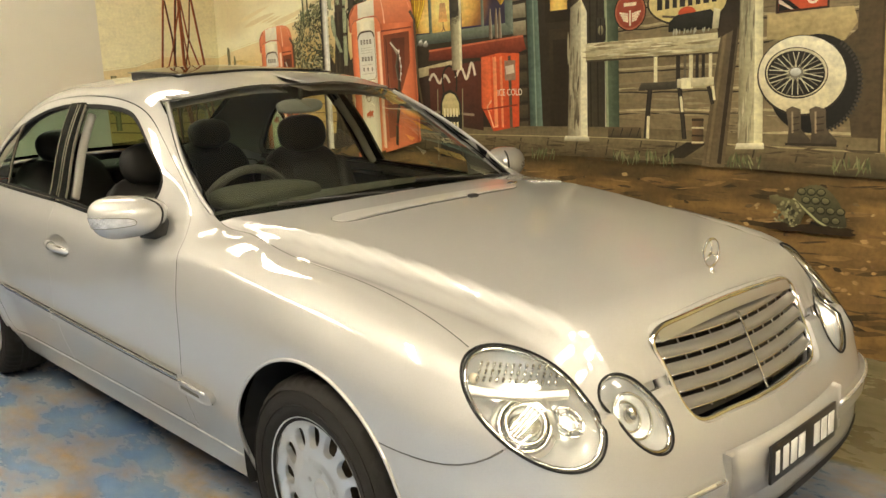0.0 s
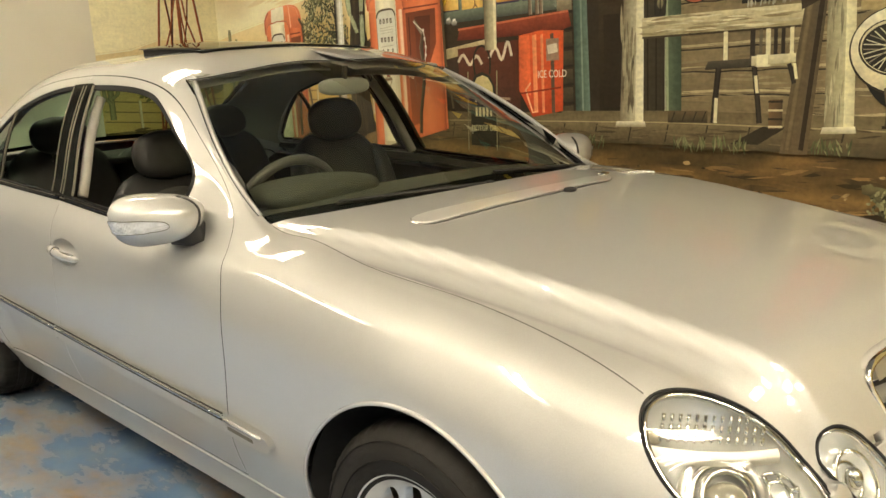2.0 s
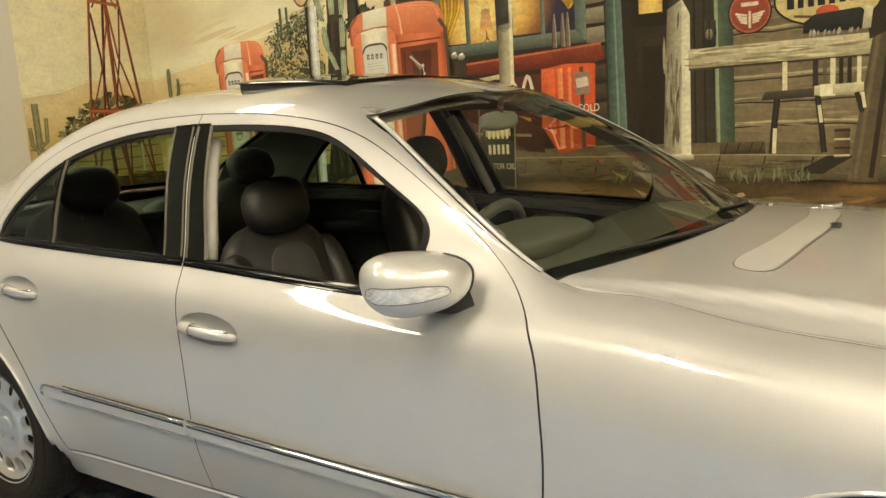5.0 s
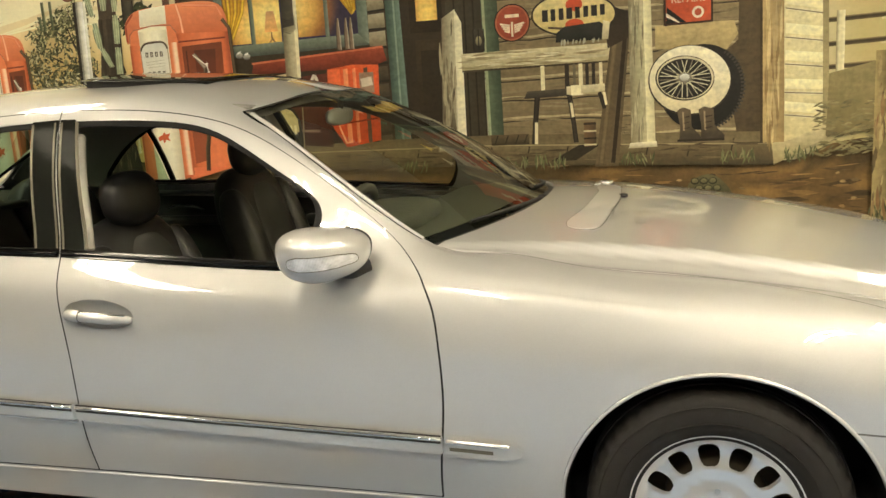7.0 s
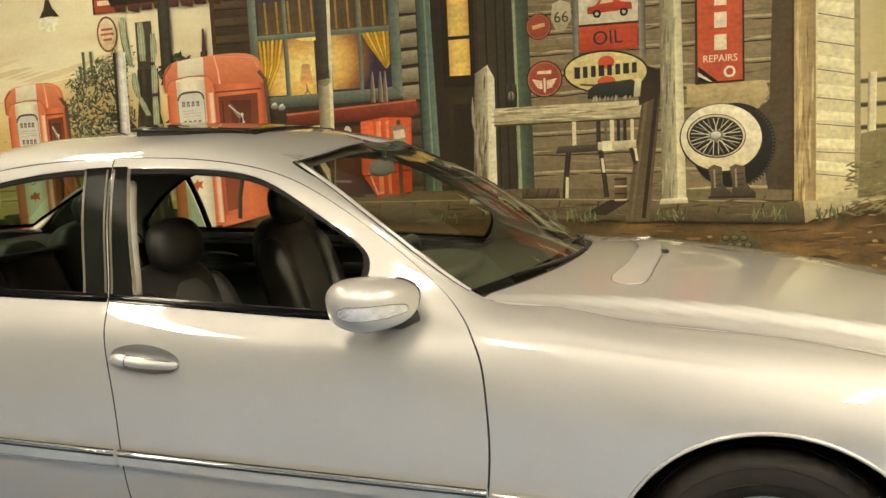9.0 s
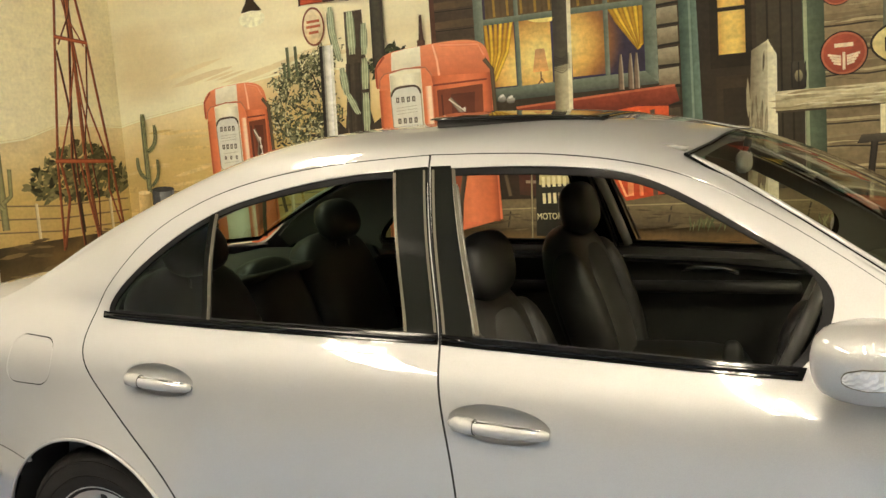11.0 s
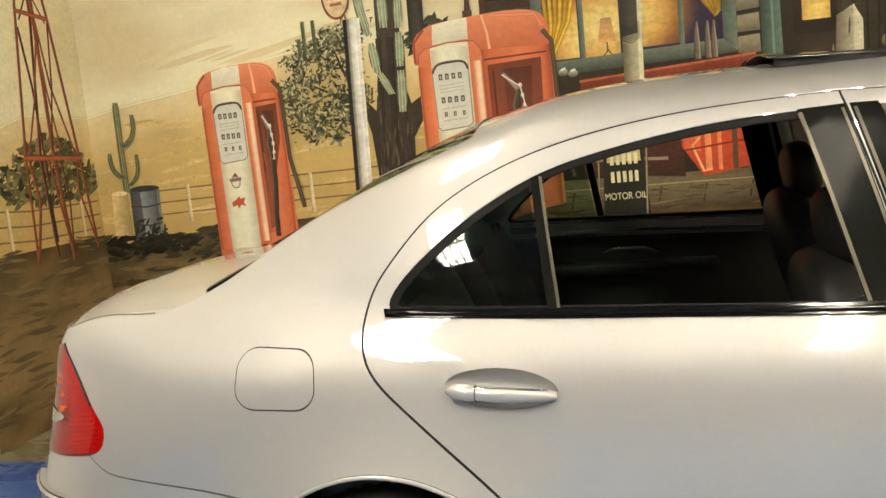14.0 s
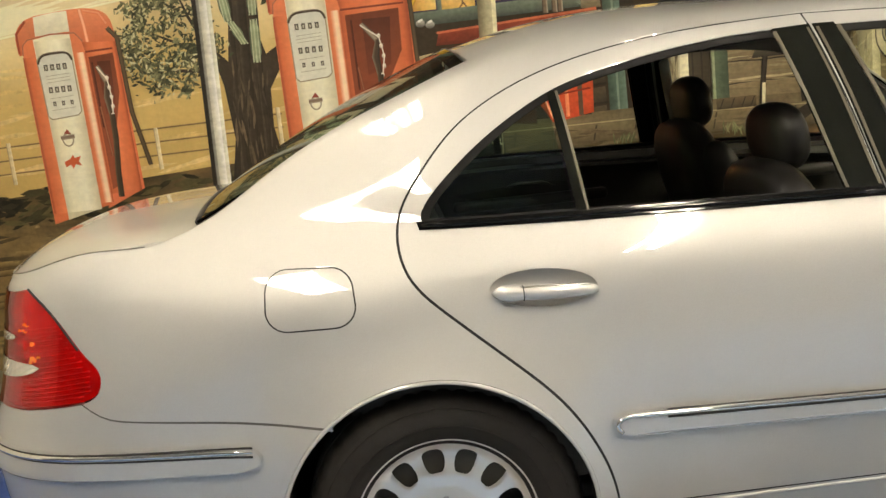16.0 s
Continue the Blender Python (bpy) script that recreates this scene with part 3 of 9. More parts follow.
def shoulder(u, off, fz, soft=(.22, .80)):
    """The wing rolls over from its flank to the shut line: seven more points of the section at u."""
    l6 = LOW[6](u)
    q = plan(u) - plan_normal(u) * off
    e = np.array([off, float(fz(q[0], q[1]))])
    mid = np.array([l6[0] + soft[0] * (e[0] - l6[0]), l6[1] + soft[1] * (e[1] - l6[1])])
    out = []
    for k in range(1, 7):
        t = (k / 6) ** .85
        out.append((1 - t) ** 2 * l6 + 2 * t * (1 - t) * mid + t * t * e)
    for d in (.05, .10):
        q = plan(u) - plan_normal(u) * (off + d)
        out.append(np.array([off + d, float(fz(q[0], q[1]))]))
    return out


_rows = [[] for _ in range(8)]
for _uu in _ru:
    for _k, _v in enumerate(shoulder(_uu, float(T_OFF(_uu)), boot_z, (.30, .74))):
        _rows[_k].append((_uu, *_v))
for _k, _line in enumerate(CABIN):
    _rows[_k] += [(x, float(plan(x)[1]) - y, z) for x, y, z in _line]
for _uu in _fu:
    for _k, _v in enumerate(shoulder(_uu, float(E_OFF(_uu)), hood_z)):
        _rows[_k].append((_uu, *_v))
LOW += [ln(*r) for r in _rows]


class Eased:
    """A design line with its bends averaged over a stretch, so that the skin flows from cabin to wing."""

    def __init__(self, c):
        g = np.linspace(UR, UF, 1400)
        v = c(g)
        pad = np.pad(v, ((90, 90), (0, 0)), "edge")
        self.g, self.v = g, v
        for sigma, k in ((.050, sstep(g, .42, .56) * (1 - sstep(g, .84, .98))), (.105, sstep(g, -2.34, -2.05) * (1 - sstep(g, -1.58, -1.40)))):
            w = np.exp(-.5 * (np.arange(-90, 91) * (g[1] - g[0]) / sigma) ** 2)
            w /= w.sum()
            s = np.stack([np.convolve(pad[:, i], w, "valid") for i in (0, 1)], 1)
            self.v = self.v * (1 - k[:, None]) + s * k[:, None]

    def __call__(self, u):
        return np.stack([np.interp(u, self.g, self.v[:, i]) for i in (0, 1)], -1)


LOW[6:12] = [Eased(c) for c in LOW[6:12]]
SK = np.array([0, .085, .19, .36, .49, .62, .74, .85, .95, 1.06, 1.19, 1.31, 1.42, 1.66, 1.91, 2.16])
S_EDGE = S_PILLAR = SK[12]
S_MID = SK[14]
_K = len(SK)
_A, _R = np.eye(_K), np.zeros((_K, _K))
for _i in range(1, _K - 1):
    _h0, _h1 = SK[_i] - SK[_i - 1], SK[_i + 1] - SK[_i]
    _A[_i, _i - 1], _A[_i, _i], _A[_i, _i + 1] = _h0, 2 * (_h0 + _h1), _h1
    _R[_i, _i - 1], _R[_i, _i], _R[_i, _i + 1] = 6 / _h0, -6 / _h0 - 6 / _h1, 6 / _h1
_M = np.linalg.solve(_A, _R)


def controls(u):
    c = plan(u)
    low = np.stack([l(u) for l in LOW], 1)
    ghost = low[:, -2:-1].copy()
    ghost[..., 0] = 2 * c[:, 1][:, None] - ghost[..., 0]
    return np.concatenate([low, ghost], 1), c


def shell(us, out=0.0):
    """The body's skin on the driver's side: (along the plan line, up the section) to space."""
    us = np.asarray(us, float)
    u, s = np.clip(us[:, 0], UR, UF), us[:, 1]
    ct, c = controls(u)
    m = np.einsum("ij,njk->nik", _M, ct)
    i = np.clip(np.searchsorted(SK, s) - 1, 0, _K - 2)
    h = SK[i + 1] - SK[i]
    a, b = ((SK[i + 1] - s) / h)[:, None], ((s - SK[i]) / h)[:, None]
    r = np.arange(len(u))
    v = a * ct[r, i] + b * ct[r, i + 1] + ((a ** 3 - a) * m[r, i] + (b ** 3 - b) * m[r, i + 1]) * (h * h / 6)[:, None]
    q = c - plan_normal(u) * v[:, :1]
    r = np.hypot(q[:, 0] + 1.438, np.maximum(v[:, 1] - .318, 0))
    q[:, 1] += .032 * np.clip(1 - (r - .355) / .21, 0, 1) ** 2 * sstep(v[:, 1], .20, .36)
    return np.stack([q[:, 0], -q[:, 1], v[:, 1]], 1)


def shell_out(d):
    """The same skin moved outward by d."""
    def f(us):
        us = np.asarray(us, float)
        h = 1e-3
        n = np.cross(shell(us + [h, 0]) - shell(us - [h, 0]), shell(us + [0, h]) - shell(us - [0, h]))
        return shell(us) + n / np.linalg.norm(n, axis=1)[:, None] * d
    return f


_sg = np.linspace(0, S_MID, 400)


def us_of(x, z):
    """From side view to the skin's own coordinates."""
    u = u_of(x)
    for _ in range(3):
        zz = shell(np.stack([np.full(400, u), _sg], 1))
        k = int(np.argmax(zz[:, 2]))
        s = float(np.interp(z, zz[:k + 1, 2], _sg[:k + 1]))
        if abs(u) < 1.6:
            break
        u += 0.8 * (x - float(np.interp(s, _sg, zz[:, 0])))
        u = min(max(u, UR), UF)
    return (u, s)


def side(points):
    return [us_of(*q) for q in points]


def arch(cx, cz, rx, rz, a0, a1, n=40):
    return [(cx + rx * math.cos(radians(a0 + (a1 - a0) * i / n)), cz + rz * math.sin(radians(a0 + (a1 - a0) * i / n))) for i in range(n + 1)]


# outlines in side view
TOP_F = smooth_line([(-.47, 1.368), (-.3, 1.362), (-.145, 1.350), (.077, 1.308), (.251, 1.234), (.442, 1.115), (.617, .987), (.700, .915), (.748, .847), (.772, .73), (.776, .55), (.757, .40), (.745, .30)], .02)
B_GAP = smooth_line([(-.335, .30), (-.325, .5), (-.335, .68), (-.355, .80), (-.372, .90), (-.38, .955), (-.425, 1.17), (-.47, 1.368)], .03)
TOP_R = smooth_line([(-.47, 1.368), (-.676, 1.362), (-.873, 1.345), (-1.075, 1.305), (-1.212, 1.254), (-1.323, 1.185), (-1.408, 1.095), (-1.455, 1.025), (-1.468, .955), (-1.447, .885), (-1.375, .806), (-1.262, .705), (-1.155, .60), (-1.09, .50), (-1.05, .40), (-1.03, .30)], .02)
SILL = [(-1.03, .30), (-.7, .30), (-.335, .30), (.2, .30), (.745, .30)]
FRONT_DOOR = join(B_GAP, TOP_F, line(SILL[4], SILL[2], .05))
REAR_DOOR = join(list(reversed(B_GAP)), line(SILL[2], SILL[0], .05), list(reversed(TOP_R)))
DOORS = join(list(reversed(TOP_R)), TOP_F, line(SILL[4], SILL[0], .05))
F_ARCH = (1.446, .312, .380, .374)
R_ARCH = (-1.438, .318, .356, .357)

WIN_F = join(line((-.374, .960), (.35, .921), .04), smooth_line([(.35, .921), (.385, .955), (.418, 1.035), (.405, 1.080), (.30, 1.157), (.137, 1.252), (.02, 1.300), (-.15, 1.325), (-.30, 1.333), (-.452, 1.336)], .02), line((-.452, 1.336), (-.374, .960), .04))
WIN_R = join(line((-.384, .961), (-.467, 1.336), .04), smooth_line([(-.467, 1.336), (-.60, 1.335), (-.776, 1.320), (-.97, 1.287), (-1.09, 1.252), (-1.215, 1.188), (-1.33, 1.105), (-1.412, 1.003), (-1.40, .990)], .02), line((-1.40, .990), (-.384, .961), .04))
FLAP = join(*[[(cx + .048 * math.cos(radians(a)), cz + .045 * math.sin(radians(a))) for a in range(a0, a0 + 91, 15)]
              for cx, cz, a0 in ((-1.622, .882, 0), (-1.718, .886, 90), (-1.720, .848, 180), (-1.620, .848, 270))])
TAIL = [(-2.345, .922), (-2.29, .885), (-2.235, .825), (-2.188, .768), (-2.163, .738), (-2.168, .700), (-2.20, .678), (-2.26, .664)]

a_tail = side(smooth_line(TAIL, .012))
tail_in = [(-2.80, s) for s in (a_tail[-1][1], a_tail[-1][1] + .06, a_tail[0][1] - .03, a_tail[0][1])]
TAIL_US = join(smooth_line(a_tail, .012), line(a_tail[-1], tail_in[0], .03), line(tail_in[0], tail_in[3], .03), line(tail_in[3], a_tail[0], .03))

seam_r = side(smooth_line([(-1.655, .590), (-1.80, .606), (-1.95, .618), (-2.10, .628), (-2.165, .640), (-2.215, .672)], .03))
UR0, UF0 = UR - .0031, UF + .0031     # a hair past the middle, where the two halves meet
seam_r += line(seam_r[-1], (UR0, seam_r[-1][1] - .005), .04)[1:]
F_SEAM = 40.3    # where the wing's lower seam meets the arch
seam_f = side(smooth_line([arch(*F_ARCH, F_SEAM, F_SEAM, 1)[0], (1.85, .545), (1.95, .549), (2.02, .575), (2.07, .615)], .03))
f_arch = side(arch(*F_ARCH, F_SEAM, 196))
r_arch = side(arch(*R_ARCH, -16, 128.2))
bottom = .035
s_low = [(f_arch[-1][0], bottom), (r_arch[0][0], bottom)]
u_head = seam_f[-1][0] + .03
header = [(float(x), float(s)) for x, s in zip(np.interp(np.linspace(0, 1, 14), [0, .35, .7, 1], [.195, .185, .155, .118]), np.linspace(S_MID, S_PILLAR, 14))]
backtop = [(float(x), float(s)) for x, s in zip(np.linspace(-1.255, -1.285, 12), np.linspace(S_PILLAR, S_MID, 12))]
BODY = join(
    seam_r, line(seam_r[-1], (UR0, S_EDGE), .04), line((UR0, S_EDGE), (-1.97, S_EDGE), .03), line((-1.97, S_EDGE), (-1.97, S_PILLAR), .04),
    line((-1.97, S_PILLAR), backtop[0], .03), backtop, line(backtop[-1], header[0], .05), header,
    line(header[-1], (.72, S_PILLAR), .03), line((.72, S_PILLAR), (.72, S_EDGE), .04), line((.72, S_EDGE), (u_head, S_EDGE), .03),
    line((u_head, S_EDGE), seam_f[-1], .03), list(reversed(seam_f)), f_arch, line(f_arch[-1], s_low[0], .03), line(s_low[0], s_low[1], .05),
    line(s_low[1], r_arch[0], .03), r_arch)

# head lamp frames: centre, long axis, short axis, outward normal, half sizes
def lamp_frame(c, d, n, a, b):
    c, d, n = Vector(c), Vector(d).normalized(), Vector(n)
    n = (n - d * n.dot(d)).normalized()
    return c, d, n.cross(d).normalized(), n, a, b


HEAD = lamp_frame((2.046, -.700, .666), (.275, .122, -.225), (.68, -.45, .52), .182, .110)
FOG = lamp_frame((2.118, -.474, .592), (.10, .10, -.185), (.88, -.25, .40), .108, .066)


def hood_map(q):
    return np.stack([q[:, 0], q[:, 1], hood_z(q[:, 0], q[:, 1])], 1)


def over_edge(us):
    """The wing's skin, and past the shut line the bonnet's, in one pair of coordinates."""
    us = np.asarray(us, float)
    p = shell(np.stack([us[:, 0], np.minimum(us[:, 1], S_EDGE)], 1))
    u, d = np.clip(us[:, 0], .72, UF), np.maximum(us[:, 1] - S_EDGE, 0)
    q = plan(u) - plan_normal(u) * (E_OFF(u) + d)[:, None]
    h = np.stack([q[:, 0], -q[:, 1], hood_z(q[:, 0], q[:, 1])], 1)
    return np.where((us[:, 1] > S_EDGE)[:, None], h, p)


_gu, _gs = np.meshgrid(np.linspace(1.75, UF, 90), np.concatenate([np.linspace(.36, S_EDGE, 70), S_EDGE + np.linspace(.004, .34, 60)]))
_GQ = np.stack([_gu.ravel(), _gs.ravel()], 1)
_GP = over_edge(_GQ)


def meet(goals, ax, ay, origin, axis, reach):
    """Coordinates on the nose's skin of points given in a plane and carried along its axis."""
    g = np.stack([(_GP - origin) @ ax, (_GP - origin) @ ay], 1)
    near = np.abs((_GP - origin) @ axis) < reach
    gq, g = _GQ[near], g[near]

    def lat(q):
        p = over_edge(np.array([q]))[0] - origin
        return np.array([p @ ax, p @ ay])
    out = []
    for goal in goals:
        q = gq[((g - goal) ** 2).sum(1).argmin()].copy()
        best, be = q.copy(), np.abs(lat(q) - goal).max()
        for _ in range(8):
            e = lat(q) - goal
            if np.abs(e).max() < be:
                best, be = q.copy(), np.abs(e).max()
            if be < 1e-5:
                break
            j = np.stack([(lat(q + [1e-4, 0]) - lat(q - [1e-4, 0])) / 2e-4, (lat(q + [0, 1e-4]) - lat(q - [0, 1e-4])) / 2e-4], 1)
            q = q - np.clip(np.linalg.lstsq(j, e, rcond=None)[0], -.03, .03)
        out.append((float(best[0]), float(best[1])))
    return out


def on_plan(ring):
    """The same ring in the bonnet's plan."""
    out = []
    for u, s in ring:
        u = min(u, UF)
        q = plan(u) - plan_normal(u) * (float(E_OFF(u)) + (s - S_EDGE if s > S_EDGE else .6 * (s - S_EDGE)))
        out.append((float(q[0]), float(-q[1])))
    return out


def lamp_ring(lamp, n=72):
    c, d, m, nn, a, b = [np.array(i) for i in lamp]
    return meet([(a * math.cos(2 * math.pi * i / n), b * math.sin(2 * math.pi * i / n)) for i in range(n)], d, m, c, nn, .13)


RINGS = {nm: lamp_ring(lamp) for nm, lamp in (("head", HEAD), ("fog", FOG))}
LAMP_US = [RINGS["head"], RINGS["fog"]]
LAMP_XY = [on_plan(r) for r in LAMP_US]
LAMP_XY += [[(x, -y) for x, y in r] for r in LAMP_XY]


G = 0.0030
skin = panel("body", inset(BODY, G), [inset(side(DOORS), -G), inset(side(FLAP), -.0018), inset(TAIL_US, -G)] + LAMP_US, shell, PAINT, car, 0.028, 0.010, both="join")

# hood over the engine
_he = [(float(x), float(-y)) for x, y in _exy]
def screen_base(y):
    a = np.abs(np.asarray(y, float)) / .69
    return .897 - .200 * a ** 2.3
HOOD = join(_he, [(x, -y) for x, y in reversed(_he)], [(float(screen_base(y)) + .020, float(y)) for y in np.linspace(.692, -.692, 40)])
HOOD = inset(HOOD, .002)


GR_TOP, GR_BOT = (.362, .775), (.285, .548)


GRX = lambda y, z: 2.212 - .46 * (z - .548) - .22 * y * y
GT = np.array([-.418, 0, .908])


def grille_outline(grow=1.0):
    """Half of the grille's rounded frame, from its top middle by the driver's side to its bottom middle: (y, z)."""
    t, b = GR_TOP[1], GR_BOT[1]
    q = [(0, t), (-.12, t - .003), (-.24, t - .010), (-.325, t - .022), (-.352, t - .045), (-.345, t - .09), (-.336, b + .07), (-.320, b + .022), (-.292, b - .002), (-.20, b - .006), (-.10, b - .009), (0, b - .010)]
    return [(y * grow, (z - .66) * (1 + (grow - 1) * 1.4) + .66) for y, z in smooth_line(q, .010)]


GR_US = meet([(y, float(np.array([GRX(y, z) + .012, y, z]) @ GT)) for y, z in grille_outline(1.035)], np.array([0, 1.0, 0]), GT, np.zeros(3), np.array([.908, 0, .418]), 9)
GR_XY = on_plan(GR_US)
GR_XY[0], GR_XY[-1] = (GR_XY[0][0], 0.0), (GR_XY[-1][0], 0.0)
GR_XY = GR_XY + [(x, -y) for x, y in reversed(GR_XY[1:-1])]
panel("bonnet", HOOD, LAMP_XY + [GR_XY], hood_map, PAINT, car, 0.014, 0.010)

# boot lid
_te = [(float(x), float(-y)) for x, y in _txy]
def back_base(y):
    a = np.abs(np.asarray(y, float)) / .60
    return -1.985 + .045 * a ** 2
BOOT = join(_te, [(float(back_base(y)) - .012, float(y)) for y in np.linspace(-.67, .67, 40)], [(x, -y) for x, y in reversed(_te)])
panel("boot_lid", inset(BOOT, .0022), [], lambda q: np.stack([q[:, 0], q[:, 1], boot_z(q[:, 0], q[:, 1])], 1), PAINT, car, 0.03, 0.010)

# bumpers
fb_top = join(seam_f, line(seam_f[-1], (u_head, S_EDGE), .03), line((u_head, S_EDGE), (UF0, S_EDGE), .03))
FB = join(fb_top, line((UF0, S_EDGE), (UF0, .03), .04), line((UF0, .03), (side(arch(*F_ARCH, 8, 8, 1))[0][0], .03), .04), list(reversed(side(arch(*F_ARCH, F_SEAM, 8, 14)))))
GR_US += [(UF + .2, GR_US[-1][1]), (UF + .2, GR_US[0][1])]
panel("front_bumper", inset(FB, G), LAMP_US + [GR_US], shell, PAINT, car, 0.022, 0.010, both="join")
RB = join(list(reversed(seam_r)), list(side(arch(*R_ARCH, 128.2, 170, 14))), line(side(arch(*R_ARCH, 170, 170, 1))[0], (side(arch(*R_ARCH, 170, 170, 1))[0][0], .03), .04), line((side(arch(*R_ARCH, 170, 170, 1))[0][0], .03), (UR0, .03), .04), line((UR0, .03), seam_r[-1], .04))
panel("rear_bumper", inset(RB, G), [], shell, PAINT, car, 0.03, 0.010, both="join")

# doors, windows and their trim, both sides
def door_set(mirror):
    def put(name, outer, holes, f, m, par, **k):
        p, fa, n = sheet(outer, holes, f, k.get("step", .03), k.get("lip", .008))
        if mirror:
            p, n, fa = p * [1, -1, 1], n * [1, -1, 1], [list(reversed(i)) for i in fa]
        return mesh_obj(name, p, fa, m, par, k.get("label", ""), n)

    def pts(us, d=0.0):
        q = shell_out(d)(np.array(us))
        return [tuple(v * [1, -1, 1]) if mirror else tuple(v) for v in q]

    for which, outline, win in (("front", FRONT_DOOR, WIN_F), ("rear", REAR_DOOR, WIN_R)):
        c = (-.226, .800) if which == "front" else (-1.166, .842)
        tilt = -.055
        rec = [(c[0] + .116 * math.cos(t), c[1] + tilt * .116 * math.cos(t) + .041 * math.sin(t)) for t in np.linspace(0, 2 * math.pi, 48, endpoint=False)]
        door = put("door", inset(side(outline), G), [side(win), side(rec)], shell, PAINT, car, step=.028, lip=.010,
                   label="silver " + which + " door, its window wound down")
        w = side(win)
        put("window_seal", inset(w, -.001), [inset(w, .019)], shell_out(-.003), SEAL, door, step=.03, lip=.006)
        if which == "front":
            put("pillar_cover", side(join(line((-.376, .962), (-.300, .958), .03), line((-.300, .958), (-.405, 1.338), .05), line((-.405, 1.338), (-.457, 1.339), .02), line((-.457, 1.339), (-.376, .962), .05))), [], shell_out(.003), PILLAR, door, lip=.006)
            put("belt_strip", side(join(line((-.377, .971), (.37, .929), .05), line((.37, .929), (.362, .910), .02), line((.362, .910), (-.374, .951), .05), line((-.374, .951), (-.377, .971), .02))), [], shell_out(.005), BELT, door, lip=.008)
            put("pillar_strip", side(join(line((-.296, .972), (-.400, 1.330), .05), line((-.400, 1.330), (-.393, 1.330), .01), line((-.393, 1.330), (-.288, .972), .05))), [], shell_out(.005), EDGEGREY, door, lip=.006)
            put("pillar_strip", side(join(line((-.374, .972), (-.451, 1.330), .05), line((-.451, 1.330), (-.445, 1.330), .01), line((-.445, 1.330), (-.368, .972), .05))), [], shell_out(.005), EDGEGREY, door, lip=.006)
        else:
            qw = join(line((-1.062, .982), (-1.093, 1.256), .04), [q for q in WIN_R if q[0] < -1.1 and q[1] > .995][0:], line((-1.40, .990), (-1.062, .982), .04))
            put("quarter_pane", inset(side(qw), .010), [], shell_out(-.006), QGLASS, door, step=.05, lip=0)
            put("divider", side(join(line((-1.066, .978), (-1.096, 1.246), .04), line((-1.096, 1.246), (-1.074, 1.252), .02), line((-1.074, 1.252), (-1.040, .978), .04))), [], shell_out(.002), PILLAR, door, lip=.008)
            put("divider_edge", side(join(line((-1.046, .980), (-1.078, 1.248), .04), line((-1.078, 1.248), (-1.072, 1.248), .01), line((-1.072, 1.248), (-1.040, .980), .04))), [], shell_out(.004), EDGEGREY, door, lip=.006)
            put("pillar_cover", side(join(line((-.470, .964), (-.386, .962), .03), line((-.386, .962), (-.466, 1.339), .05), line((-.466, 1.339), (-.555, 1.336), .03), line((-.555, 1.336), (-.470, .964), .05))), [], shell_out(.003), PILLAR, door, lip=.006)
            put("pillar_strip", side(join(line((-.396, .975), (-.474, 1.330), .05), line((-.474, 1.330), (-.469, 1.330), .01), line((-.469, 1.330), (-.390, .975), .05))), [], shell_out(.005), EDGEGREY, door, lip=.006)
            put("pillar_strip", side(join(line((-.471, .975), (-.554, 1.328), .05), line((-.554, 1.328), (-.547, 1.328), .01), line((-.547, 1.328), (-.464, .975), .05))), [], shell_out(.005), EDGEGREY, door, lip=.006)
            put("belt_strip", side(join(line((-1.422, .998), (-1.05, .987), .05), line((-1.05, .987), (-.386, .971), .05), line((-.386, .971), (-.384, .951), .02), line((-.384, .951), (-1.05, .968), .05), line((-1.05, .968), (-1.418, .982), .05), line((-1.418, .982), (-1.422, .998), .02))), [], shell_out(.005), BELT, door, lip=.008)
        bead = line((-.370, .960), (.355, .919), .05) if which == "front" else join(line((-1.412, .989), (-1.05, .978), .05), line((-1.05, .978), (-.390, .960), .05))
        tube_obj("belt_bead", pts(side(bead), .006), .0055, BELT, door, sides=8)
        # rubbing strip with its bright bead
        if which == "front":
            up, lo = line((-.322, .535), (.770, .503), .06), line((.770, .456), (-.322, .492), .06)
            band = join(up, line(up[-1], lo[0], .03), lo, line(lo[-1], up[0], .03))
            bead = [(x, z - .006) for x, z in up]
        else:
            tip = smooth_line([(-1.00, .503), (-1.035, .510), (-1.046, .528), (-1.035, .546), (-1.00, .552)], .01)
            band = join(tip, line(tip[-1], (-.336, .535), .06), line((-.336, .535), (-.336, .492), .03), line((-.336, .492), tip[0], .06))
            bead = join(smooth_line([(-1.030, .512), (-1.040, .528), (-1.030, .541), (-1.00, .5455)], .006), line((-.99, .545), (-.338, .529), .06))
        strip = put("rubbing_strip", side(band), [], shell_out(.018), PAINT, door, lip=.020)
        tube_obj("bright_bead", pts(side(bead), .0185), .0052, CHROME, strip, sides=8)
        tube_obj("dark_line", pts(side([(x, z + .0065) for x, z in bead if x > -.96]), .0150), .003, RUBBER, strip, sides=6)
        tube_obj("dark_line", pts(side([(x, z - .0085) for x, z in bead if x > -.96]), .0170), .0034, RUBBER, strip, sides=6)
        tube_obj("strip_foot", pts(side([(x, z - (.049 if which == "rear" else .043)) for x, z in bead if x > -1.0]), .002), .0045, BRIGHT, strip, sides=6)
        # handle in its shell-shaped recess
        def cup(us, c=c):
            p = shell(us)
            e = ((p[:, 0] - c[0]) / .118) ** 2 + ((p[:, 2] - c[1] - tilt * (p[:, 0] - c[0])) / .043) ** 2
            dz = np.clip(1 - e, 0, 1)
            p[:, 1] += .034 * dz ** 0.7
            return p
